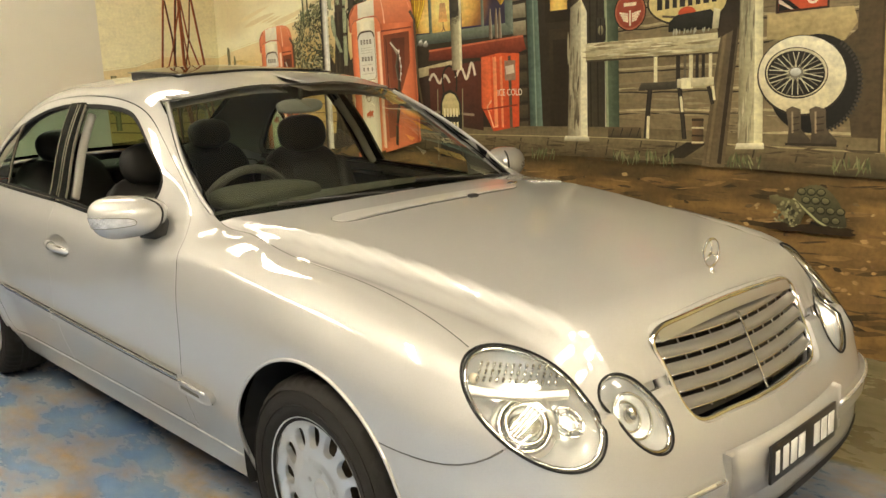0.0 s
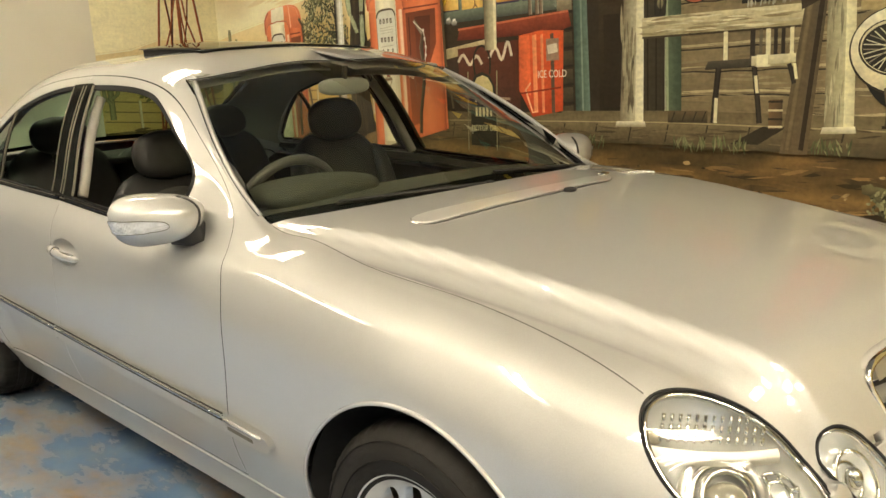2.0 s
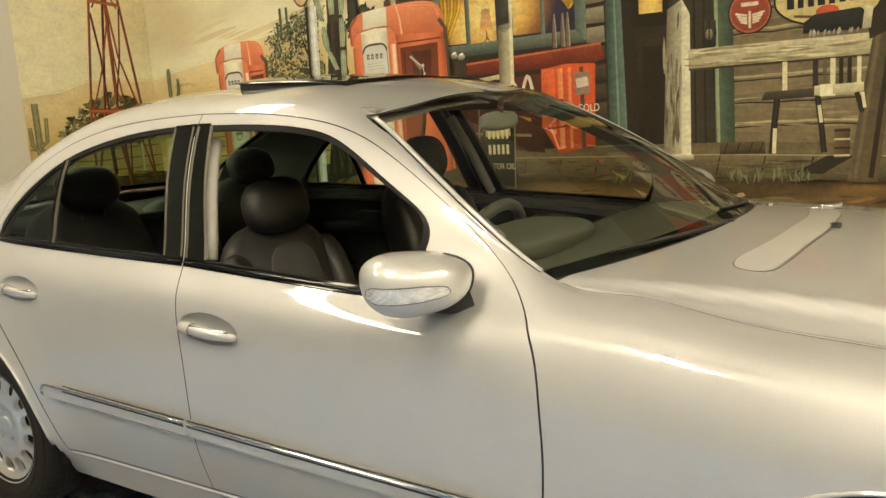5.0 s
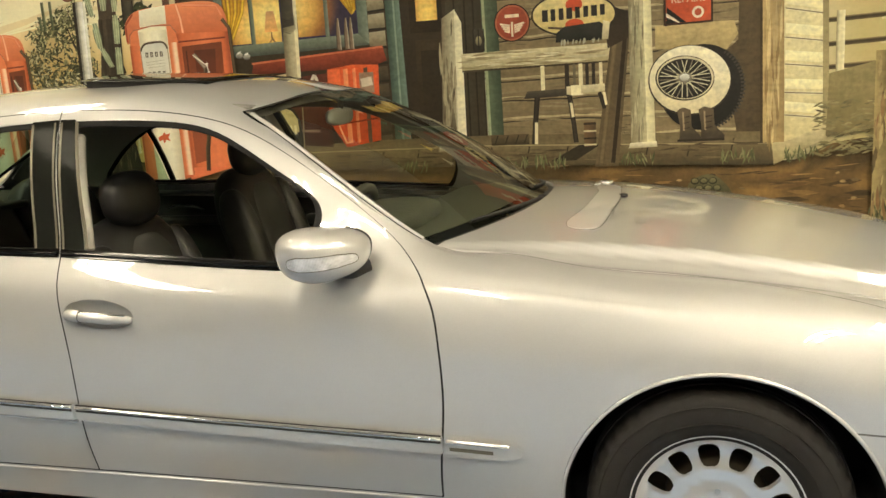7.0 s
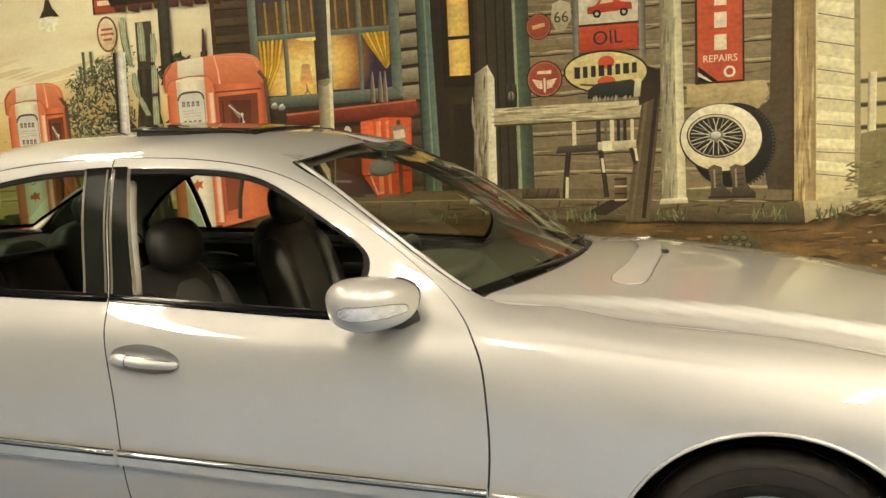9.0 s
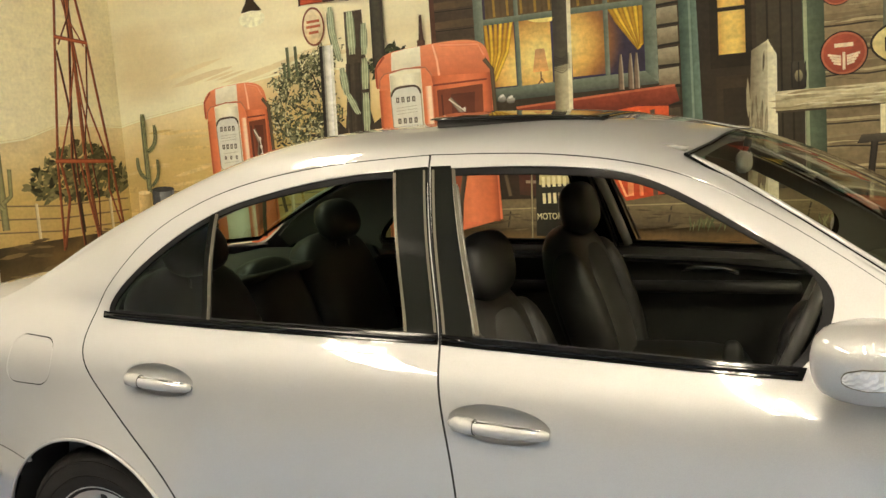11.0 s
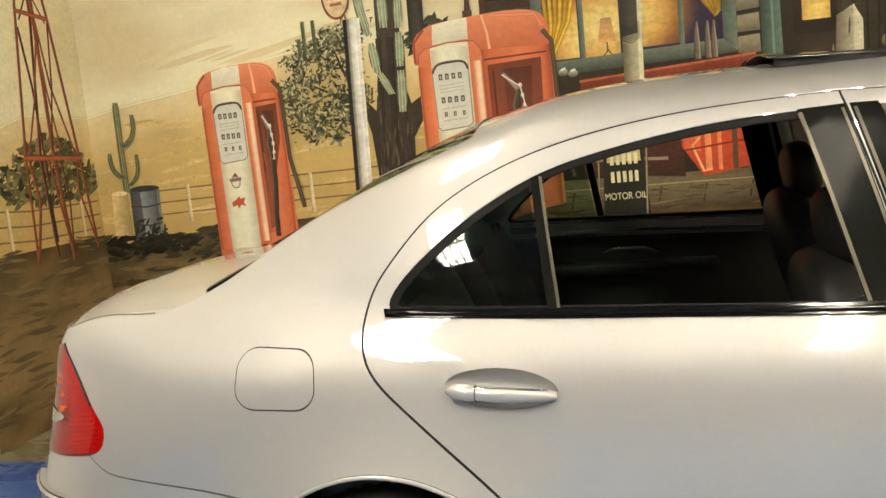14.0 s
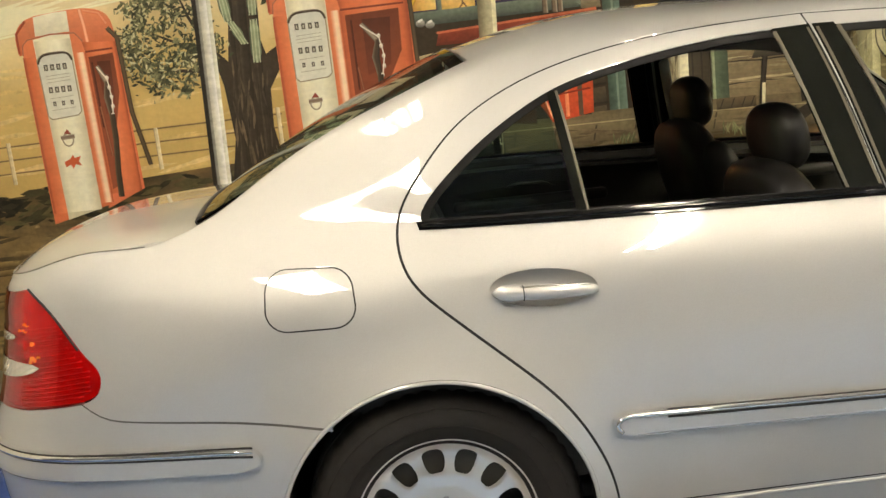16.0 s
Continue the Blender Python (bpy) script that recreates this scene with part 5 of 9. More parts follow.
SC = Vector((2.043, .035, .876))
tube_obj("ornament_ring", [tuple(SC + Vector((.0, math.cos(t) * .038, math.sin(t) * .038))) for t in np.linspace(0, 2 * math.pi, 40, endpoint=False)], .0038, CHROME, star, sides=8, closed=True)
for a in (90, 210, 330):
    tube_obj("ornament_spoke", [tuple(SC), tuple(SC + Vector((0, math.cos(radians(a)) * .037, math.sin(radians(a)) * .037)))], [.0042, .0015], CHROME, star, sides=6)

# scuttle panel and washer jets at the back of the bonnet
# paler than the body: the panel's bright reflection is put into its colour
GLINTPANEL = mat("silver_panel_with_glint", (0.68, 0.67, 0.64), 0.45, 0.45, 1.0, noise_amt=0.03, noise_scale=10)
VENTQ = smooth_line([(1.045, -.470), (1.062, -.30), (1.078, -.05), (1.073, .15), (1.060, .27), (1.085, .305), (1.125, .27), (1.148, .15), (1.160, -.03), (1.152, -.25), (1.138, -.455), (1.118, -.500), (1.068, -.502)], .03, True)


def vent_map(q):
    p = hood_map(q)
    p[:, 2] += .0022 + .005 * np.clip((q[:, 0] - 1.05) / .10, 0, 1)
    return p


scuttle = panel("scuttle_panel", VENTQ, [], vent_map, GLINTPANEL, car, .03, .004, label="silver intake panel at the back of the bonnet")
tube_obj("panel_joint", [tuple(v) for v in hood_map(np.array(inset(VENTQ, -.002)))], .0013, SEAM, scuttle, sides=5, closed=True)
for x, y in ((1.166, .012), (1.052, .335)):
    z = float(hood_z(x, y))
    blob("washer_jet", (x, y, z + .003), (.016, .022, .008), RUBBER if y < .1 else CHROME, car, seg=(12, 8))
comb = mesh_obj("intake_vent", *tube([(1.045, .43, float(hood_z(1.045, .43)) + .003), (1.045, .58, float(hood_z(1.045, .58)) + .003)], .004, 6), CHROME, car, "small slotted intake vent")
for i in range(6):
    y = .432 + i * .029
    tube_obj("vent_fin", [(1.045, y, float(hood_z(1.045, y)) + .004), (1.085, y, float(hood_z(1.085, y)) + .003)], .004, CHROME, comb, sides=6)

# cowl and wipers
q = []
for y in np.linspace(-.70, .70, 40):
    x = float(screen_base(y))
    q.append(((x - .02, float(y), float(hood_z(x, y)) - .004), (x + .03, float(y), float(hood_z(x, y)) - .016)))
v = [p for r in q for p in r]
mesh_obj("cowl", v, [[2 * i, 2 * i + 1, 2 * i + 3, 2 * i + 2] for i in range(39)], RUBBER, car, "black cowl below the windscreen")


def wiper(y0, y1, v1):
    pts = screen(np.array([(-.01 + v1 * t, (y0 + (y1 - y0) * t) / .71) for t in np.linspace(0, 1, 14)])) + [.004, 0, .005]
    w = tube_obj("wiper", [tuple(p) for p in pts], [.008 - .004 * t for t in np.linspace(0, 1, 14)], RUBBER, car, "black windscreen wiper", sides=6)
    pts2 = pts + [-.006, 0, -.008]
    tube_obj("wiper_blade", [tuple(p) for p in pts2[5:]], .004, RUBBER, w, sides=5)
    blob("wiper_pivot", tuple(pts[0]), (.018, .018, .010), RUBBER, w, seg=(14, 8))


wiper(.62, .02, .06)
wiper(-.04, -.52, .05)


# door mirrors
def door_mirror(sg):
    R = Matrix.Rotation(radians(-32), 3, "Z")
    c = Vector((.482, -.890, .974))

    def surf(th, ph, grow=1.0):
        def sp(v, p):
            return math.copysign(abs(v) ** (2 / p), v)
        x = .098 * grow * sp(math.cos(ph), 2.7) * sp(math.cos(th), 2.3)
        y = .122 * grow * sp(math.cos(ph), 2.7) * sp(math.sin(th), 2.7)
        z = .067 * grow * sp(math.sin(ph), 2.5)
        y *= 1 + .10 * z / .067
        z *= 1 - .16 * (y / .122)
        if x < -.050:
            x = -.050 + (x + .050) * .25
        p = c + R @ Vector((x, y, z))
        return (p.x, p.y * sg, p.z)
    nu, nv = 40, 24
    v = [surf(2 * math.pi * i / nu, -math.pi / 2 + math.pi * j / nv) for j in range(nv + 1) for i in range(nu)]
    f = [[j * nu + i, j * nu + (i + 1) % nu, (j + 1) * nu + (i + 1) % nu, (j + 1) * nu + i] for j in range(nv) for i in range(nu)]
    if sg < 0:
        f = [list(reversed(k)) for k in f]
    mir = mesh_obj("door_mirror", v, f, PAINT, car, "silver door mirror with a clear indicator strip")
    ths, phs = np.linspace(radians(-84), radians(12), 30), np.linspace(-.24, .10, 7)
    v = []
    for j, ph in enumerate(phs):
        for i, th in enumerate(ths):
            e = min(1, min(i, 29 - i) / 6)
            v.append(surf(th, -.085 + (ph + .085) * (.25 + .75 * math.sqrt(e)), 1.008 + .010 * ((i // 2 + j) % 2)))
    f = [[j * 30 + i, j * 30 + i + 1, (j + 1) * 30 + i + 1, (j + 1) * 30 + i] for j in range(6) for i in range(29)]
    if sg < 0:
        f = [list(reversed(k)) for k in f]
    ind = mesh_obj("indicator", v, f, FACET, mir, "clear faceted side indicator", smooth=False)
    edge = [surf(ths[i], -.085 + (-.24 + .085) * (.25 + .75 * math.sqrt(min(1, min(i, 29 - i) / 6))), 1.010) for i in range(30)]
    edge += [surf(ths[i], -.085 + (.10 + .085) * (.25 + .75 * math.sqrt(min(1, min(i, 29 - i) / 6))), 1.010) for i in range(29, -1, -1)]
    tube_obj("indicator_edge", edge, .0013, EDGEGREY, ind, sides=5, closed=True)
    # dark joint, foot and glass
    foot = [(.555, -.800 * sg * 1, .938), (.525, -.830 * sg, .925), (.50, -.86 * sg, .93)]
    tube_obj("mirror_foot", [(x, y, z) for x, y, z in foot], [.040, .034, .030], RUBBER, mir, sides=12)
    tube_obj("mirror_joint", [surf(radians(62), a, 1.003) for a in np.linspace(-1.2, 1.2, 24)], .004, RUBBER, mir, sides=6)
    blob("mirror_glass", tuple(c + R @ Vector((-.0535, 0, 0)) if sg > 0 else Vector((1, -1, 1)) * (c + R @ Vector((-.0535, 0, 0)))), (.006, .085, .052), CHROME, mir, power=3.5, m=Matrix.Rotation(radians(-32 * sg), 3, "Z").to_4x4())


both_sides(door_mirror)

# tilted sunroof
def roof_z(x, y):
    uu = np.full(80, float(x))
    ss = np.linspace(S_PILLAR - .15, S_MID, 80)
    p = shell(np.stack([uu, ss], 1))
    return float(np.interp(-abs(y), p[:, 1], p[:, 2]))


def sun_panel(x0, x1, w, z0, z1, th):
    v, f = [], []
    nx, ny = 8, 14
    for i in range(nx + 1):
        for j in range(ny + 1):
            x, y = x0 + (x1 - x0) * i / nx, -w + 2 * w * j / ny
            v.append((x, y, roof_z(x, y) + z0 + (z1 - z0) * (1 - i / nx)))
    f = [[i * (ny + 1) + j, (i + 1) * (ny + 1) + j, (i + 1) * (ny + 1) + j + 1, i * (ny + 1) + j + 1] for i in range(nx) for j in range(ny)]
    k = len(v)
    v += [(x, y, z - th) for x, y, z in v]
    f += [[a + k for a in reversed(q)] for q in f]
    rim = list(range(ny + 1)) + [i * (ny + 1) + ny for i in range(1, nx + 1)] + [nx * (ny + 1) + j for j in range(ny - 1, -1, -1)] + [i * (ny + 1) for i in range(nx - 1, 0, -1)]
    f += [[rim[i], rim[(i + 1) % len(rim)], rim[(i + 1) % len(rim)] + k, rim[i] + k] for i in range(len(rim))]
    return v, f


sr = mesh_obj("sunroof", *sun_panel(-.575, -.10, .385, .004, .027, .003), ROOFGLASS, car, "dark glass sunroof panel, tilted open at the back")
# dark underside of the panel; the uncut opening's shade is a near-black sheet
mesh_obj("sunroof_underside", *sun_panel(-.566, -.13, .374, .0005, .0235, .003), DARK, sr)
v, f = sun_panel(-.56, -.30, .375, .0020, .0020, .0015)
mesh_obj("sunroof_opening_shade", v, f, DARK, sr)
for y in (-.375, .375):
    xs = np.linspace(-.56, -.13, 10)
    q = [(x, y, roof_z(x, y) - .002) for x in xs] + [(x, y, roof_z(x, y) + .002 + .022 * (-.11 - x) / .46) for x in reversed(xs)]
    mesh_obj("sunroof_bellows", q, [[i, i + 1, 18 - i, 19 - i] for i in range(9)], RUBBER, sr)
for y in (-.36, .36):
    tube_obj("sunroof_arm", [(-.16, y, roof_z(-.16, y) + .006), (-.49, y, roof_z(-.49, y) + .019)], .005, RUBBER, sr, sides=6)



# wheels
def wheel(name, x, sg, label):
    w = thing(name, label, "wheel")
    w.parent = car
    w.location = (x, -.878 * sg + .105 * sg, WZ)
    R, RIM = .316, .208
    prof = [(RIM - .012, .10), (RIM, .106), (RIM + .012, .112), (.235, .116), (.262, .117), (.288, .112), (.304, .100), (.311, .086), (.3145, .066), (R, .03), (R, -.03), (.3145, -.066), (.305, -.098), (.26, -.112), (.20, -.10)]
    prof = [(r, -y * sg) for r, y in prof]
    v, f = lathe(prof, 144)
    k = len(prof)
    for i in range(len(v)):     # notched shoulder of the tread
        if i % k in (6, 7, 8) and (i // k) % 3 == 0:
            x_, y_, z_ = v[i]
            v[i] = (x_ * .982, y_, z_ * .982)
    if sg < 0:
        f = [list(reversed(q)) for q in f]
    ty = mesh_obj("tyre", v, f, TYRE, w)
    for rr, yy in ((.243, .1175), (.283, .1145)):
        ring = [(rr * math.cos(t), -yy * sg, rr * math.sin(t)) for t in np.linspace(0, 2 * math.pi, 64, endpoint=False)]
        tube_obj("tyre_rib", ring, .0016, TYRE, ty, sides=4, closed=True)
    for gy in (-.045, -.015, .015, .045):
        ring = [((R + .0006) * math.cos(t), gy, (R + .0006) * math.sin(t)) for t in np.linspace(0, 2 * math.pi, 64, endpoint=False)]
        tube_obj("tread_groove", ring, .003, DARK, ty, sides=4, closed=True)

    # the alloy face with thirteen oval openings
    def depth(q):
        r = np.linalg.norm(q, axis=1)
        d = np.interp(r, [0, .03, .06, .09, .12, .15, .175, .190, .200, .208], [.083, .084, .086, .094, .092, .084, .082, .090, .099, .102])
        return np.stack([q[:, 0], -d * sg, q[:, 1]], 1)
    outer = [(.206 * math.cos(t), .206 * math.sin(t)) for t in np.linspace(0, 2 * math.pi, 96, endpoint=False)]
    holes = []
    for i in range(13):
        a = 2 * math.pi * (i + .5) / 13
        ring = []
        for t in np.linspace(0, 2 * math.pi, 18, endpoint=False):
            rr, tt = .149 + .031 * math.copysign(abs(math.cos(t)) ** .8, math.cos(t)), .0255 * math.copysign(abs(math.sin(t)) ** .8, math.sin(t)) * (1 + .15 * math.cos(t))
            ring.append((rr * math.cos(a) - tt * math.sin(a), rr * math.sin(a) + tt * math.cos(a)))
        holes.append(ring)
    for i in range(5):
        a = 2 * math.pi * i / 5 + .3
        holes.append([(.056 * math.cos(a) + .0095 * math.cos(t), .056 * math.sin(a) + .0095 * math.sin(t)) for t in np.linspace(0, 2 * math.pi, 10, endpoint=False)])
    p, f, n = sheet(outer, holes, depth, .014, .020)
    flipn = (n[:, 1].mean() > 0) == (sg > 0)
    if flipn:
        n = -n
        f = [list(reversed(q)) for q in f]
    rim = mesh_obj("rim", p, f, ALLOY, w, "silver thirteen-hole alloy rim", n)
    v, f = lathe([(.200, -.100 * sg), (.207, -.106 * sg), (.214, -.108 * sg), (.218, -.102 * sg)], 96)
    mesh_obj("rim_flange", v, f if sg > 0 else [list(reversed(q)) for q in f], ALLOY, rim)
    v, f = lathe([(.0, -.040 * sg), (.12, -.038 * sg), (.125, .02 * sg)], 48)
    mesh_obj("brake_disc", v, f if sg > 0 else [list(reversed(q)) for q in f], IRON, w)
    v, f = lathe([(.205, -.095 * sg), (.196, -.02 * sg), (.190, .10 * sg), (.0, .10 * sg)], 48)
    mesh_obj("rim_barrel", v, f, mat_barrel, w)
    v, f = lathe([(.0, -.0895 * sg), (.022, -.0890 * sg), (.034, -.0865 * sg), (.036, -.083 * sg)], 32)
    cap = mesh_obj("hub_cap", v, f if sg > 0 else [list(reversed(q)) for q in f], ALLOY, rim)
    for i in range(5):
        a = 2 * math.pi * i / 5 + .3
        bm = bmesh.new()
        bmesh.ops.create_cone(bm, cap_ends=True, segments=6, radius1=.0075, radius2=.0075, depth=.012)
        b = part("wheel_bolt", bm, SATIN, rim, smooth=False)
        b.matrix_basis = pose(.056 * math.cos(a), -.078 * sg, .056 * math.sin(a), 90, 0, 0)
    return w


IRON = mat("brown_dusty_iron", (0.050, 0.038, 0.022), 0.6, 0.4, noise_amt=0.4, noise_scale=20)
mat_barrel = mat("inner_barrel", (0.12, 0.095, 0.055), 0.5, 0.3)
for nm, x in (("wheel", FW[0]), ("wheel", RW[0])):
    wheel(nm, x, 1, "silver alloy wheel with a black tyre")
    wheel(nm, x, -1, "silver alloy wheel with a black tyre")

# wheel housings and arch lips
def housings(sg):
    for cx, cz, rx, rz in (F_ARCH, R_ARCH):
        v, f = [], []
        ang = np.linspace(-14, 194, 30)
        for a in ang:
            x, z = cx + (rx + .012) * math.cos(radians(a)), cz + (rz + .012) * math.sin(radians(a))
            v += [(x, -.865 * sg, z), (x, -.50 * sg, z)]
        f = [[2 * i, 2 * i + 1, 2 * i + 3, 2 * i + 2] for i in range(29)]
        k = len(v)
        v += [(cx, -.50 * sg, cz)]
        f += [[2 * i + 1, k, 2 * i + 3] for i in range(29)]
        mesh_obj("wheel_housing", v, f, DARK, car)
        lip = shell_out(.001)(np.array(side(arch(cx, cz, rx - .002, rz - .002, 0, 180, 40))))
        tube_obj("arch_lip", flip([tuple(q) for q in lip], sg), .005, PAINT, car, sides=8)


both_sides(housings)
# added near-black sheets inside the tail and below the boot lid, to darken gaps
ru, rs = np.linspace(UR + .02, -1.80, 30), np.linspace(.10, 1.02, 16)
q = np.array([(u, s_) for u in ru for s_ in rs])
v = [tuple(p) for p in shell_out(-.045)(q)]
f = [[i * 16 + j, i * 16 + j + 1, (i + 1) * 16 + j + 1, (i + 1) * 16 + j] for i in range(29) for j in range(15)]
mesh_obj("tail_gap_shade", v, f, DARK, car)
mesh_obj("tail_gap_shade", flip(v, -1), [list(reversed(q)) for q in f], DARK, car)
bm = bmesh.new()
box(bm, (-2.02, 0, .955), (.26, 1.14, .02), .004)
part("boot_gap_shade", bm, DARK, car)
# underside, so that daylight does not pass below the skin
bm = bmesh.new()
box(bm, (-.05, 0, .235), (4.3, 1.30, .10), .02)
part("underbody", bm, DARK, car)

# ---------------------------------------------------------------- cabin of the car
s_belt = {x: us_of(x, z)[1] for x, z in ((-1.85, .99), (-1.4, .975), (-.4, .95), (.35, .905), (.62, .92))}
belt = [(-1.85, s_belt[-1.85]), (-1.4, s_belt[-1.4]), (-.4, s_belt[-.4]), (.35, s_belt[.35]), (.62, s_belt[.62])]
LINING = join(belt[0:1], *[line(a, b, .06) for a, b in zip(belt, belt[1:])], line(belt[-1], (.62, S_PILLAR), .05), line((.62, S_PILLAR), header[-1], .05), list(reversed(header)), line(header[0], backtop[-1], .06), list(reversed(backtop)), line(backtop[0], (-1.85, S_PILLAR), .05), line((-1.85, S_PILLAR), belt[0], .05))
panel("headlining", LINING, [inset(side(WIN_F), -.002), inset(side(WIN_R), -.002)], shell_out(-.030), HEADLINER, car, .06, .004, both="join", label="pale grey headlining and pillar trim")
LOWER = join(line((-1.62, us_of(-1.62, .36)[1]), (.70, us_of(.70, .36)[1]), .1), line((.70, us_of(.70, .36)[1]), (.62, s_belt[.62]), .06), *[line(b, a, .08) for a, b in reversed(list(zip(belt[1:], belt[2:])))], line(belt[1], (-1.62, us_of(-1.62, .9)[1]), .06))
panel("door_lining", LOWER, [], shell_out(-.075), CLOTH, car, .10, .02, both="pair", label="dark door lining")
panel("sill_lining", join(line((-1.40, s_belt[-1.4]), (-.4, s_belt[-.4]), .08), line((-.4, s_belt[-.4]), (.36, s_belt[.35]), .08), line((.36, s_belt[.35]), (.36, s_belt[.35] - .03), .02), line((.36, s_belt[.35] - .03), (-1.40, s_belt[-1.4] - .03), .08)), [], lambda q: shell(q) + np.stack([0 * q[:, 0], .012 + .063 * (s_belt[-.4] + .03 - q[:, 1]) / .06, 0 * q[:, 0]], 1), CLOTH, car, .08, 0, both="pair")
bm = bmesh.new()
box(bm, (-.45, 0, .30), (2.5, 1.5, .04), .01)
part("cabin_floor", bm, CLOTH, car)
bm = bmesh.new()
box(bm, (-1.66, 0, .975), (.52, 1.20, .03), .01)
part("parcel_shelf", bm, CLOTH, car, "dark parcel shelf")
bm = bmesh.new()
box(bm, (-1.60, 0, .62), (.10, 1.36, .68), .02)
part("rear_bulkhead", bm, CLOTH, car)
for sg in (-1, 1):
    inner = shell_out(-.045)(np.array(side(line((-.325, .98), (-.415, 1.31), .05))))
    tube_obj("belt_strap", flip([tuple(q) for q in inner], -sg), [.019] * len(inner), PALETRIM, car, "pale pillar trim with seat belt", sides=6)

# dashboard, binnacle hood, wheel
def dash():
    v, f = [], []
    prof = [(.90, .955), (.80, .972), (.66, .985), (.52, .978), (.43, .94), (.40, .88), (.44, .78), (.52, .66), (.55, .50)]
    ys = np.linspace(-.66, .66, 24)
    for y in ys:
        for x, z in prof:
            front = float(screen_base(y)) - .045
            v.append((x if x < .6 else .6 + (x - .6) * (front - .6) / .30, float(y), z - .035 * (abs(y) / .66) ** 3))
    n = len(prof)
    f = [[i * n + j, i * n + j + 1, (i + 1) * n + j + 1, (i + 1) * n + j] for i in range(len(ys) - 1) for j in range(n - 1)]
    d = mesh_obj("dashboard", v, f, DASHMAT, car, "dark grey-green dashboard")
    blob("instrument_hood", (.50, -.385, .985), (.13, .21, .045), DASHMAT, d, power=2.8)
    bm = bmesh.new()
    box(bm, (.415, 0, .86), (.03, 1.20, .035), .01)
    part("wood_strip", bm, WOOD, d, "dark wood strip")
    for y in (-.60, -.10, .10, .60):
        blob("air_vent", (.42, y, .92), (.02, .055, .022), CLOTH, d)


dash()
SWC, tiltw = Vector((.335, -.385, .905)), radians(24)
ring = [tuple(SWC + Vector((math.sin(tiltw) * math.sin(t) * .185, math.cos(t) * .185, math.cos(tiltw) * math.sin(t) * .185))) for t in np.linspace(0, 2 * math.pi, 48, endpoint=False)]
sw = tube_obj("steering_wheel", ring, .0165, WHEELRIM, car, "black leather steering wheel", sides=10, closed=True)
blob("wheel_boss", tuple(SWC), (.035, .085, .07), LEATHER, sw, m=Matrix.Rotation(tiltw, 4, "Y"))
for a in (0, 180, 270):
    e = SWC + Vector((math.sin(tiltw) * math.sin(radians(a)) * .18, math.cos(radians(a)) * .18, math.cos(tiltw) * math.sin(radians(a)) * .18))
    tube_obj("wheel_spoke", [tuple(SWC), tuple(e)], [.022, .014], LEATHER, sw, sides=8)
tube_obj("steering_column", [tuple(SWC), (.52, -.385, .84)], .035, CLOTH, sw, sides=10)


def front_seat(y, dz=0.0, dx=0.0):
    s = blob("front_seat", (-.12 + dx, y, .56 + dz), (.27, .25, .085), LEATHER, car, "black leather front seat", power=3.2)
    lean = Matrix.Rotation(radians(-17), 4, "Y")
    blob("seat_back", (-.375 + dx, y, .80 + dz), (.085, .235, .295), LEATHER, s, power=3.0, m=lean)
    for sg in (-1, 1):
        blob("side_bolster", (-.335 + dx, y + sg * .20, .78 + dz), (.075, .055, .24), LEATHER, s, power=2.6, m=lean)
    blob("seat_panel", (-.325 + dx, y, .80 + dz), (.05, .135, .23), CLOTH, s, power=3.0, m=lean)
    blob("head_rest", (-.400 + dx, y, 1.137 + dz), (.055, .135, .092), LEATHER, s, power=2.5, m=Matrix.Rotation(radians(-8), 4, "Y"))
    for sg in (-1, 1):
        tube_obj("head_rest_post", [(-.40 + dx, y + sg * .055, 1.09 + dz), (-.392 + dx, y + sg * .055, .99 + dz)], .007, CHROME, s, sides=8)


front_seat(-.39, -.075, -.035)
front_seat(.39)
rs = blob("rear_seat", (-1.10, 0, .57), (.28, .66, .10), LEATHER, car, "black leather rear bench seat", power=4)
lean = Matrix.Rotation(radians(-20), 4, "Y")
for y in (-.42, .42):
    blob("seat_back", (-1.40, y, .80), (.09, .255, .285), LEATHER, rs, power=3.2, m=lean)
    blob("head_rest", (-1.405, y, 1.120), (.055, .130, .085), LEATHER, rs, power=2.5, m=lean)
    for sg in (-1, 1):
        tube_obj("head_rest_post", [(-1.40, y + sg * .05, 1.09), (-1.395, y + sg * .05, 1.0)], .007, CHROME, rs, sides=8)
blob("seat_back", (-1.41, 0, .78), (.085, .17, .26), LEATHER, rs, power=3.2, m=lean)
# inner mirror, centre console, far door pulls, sun visors
im = blob("inner_mirror", (.185, 0, 1.285), (.018, .112, .030), SATINGREY, car, "grey inner mirror", power=2.8)
tube_obj("mirror_arm", [(.185, 0, 1.29), (.20, 0, 1.355)], .010, CLOTH, im)
bm = bmesh.new()
box(bm, (-.05, 0, .52), (.95, .20, .28), .04, 3)
part("centre_console", bm, CLOTH, car, "dark centre console")
blob("gear_lever", (.14, 0, .72), (.03, .03, .06), LEATHER, car)
for y in (.735, -.735):
    for x in (-.02, -.95):
        tube_obj("door_pull", [(x - .10, y * .985, .862), (x - .05, y * .965, .876), (x + .05, y * .965, .872), (x + .10, y * .985, .852)], .008, CHROME, car, sides=8)
        bm = bmesh.new()
        box(bm, (x, y, .80), (.62, .05, .045), .015)
        part("armrest", bm, LEATHER, car)
for y in (-.36, .36):
    bm = bmesh.new()
    box(bm, (0, 0, 0), (.15, .34, .014), .006)
    part("sun_visor", bm, HEADLINER, car).matrix_basis = pose(.045, y, 1.352, 0, 8, 0)


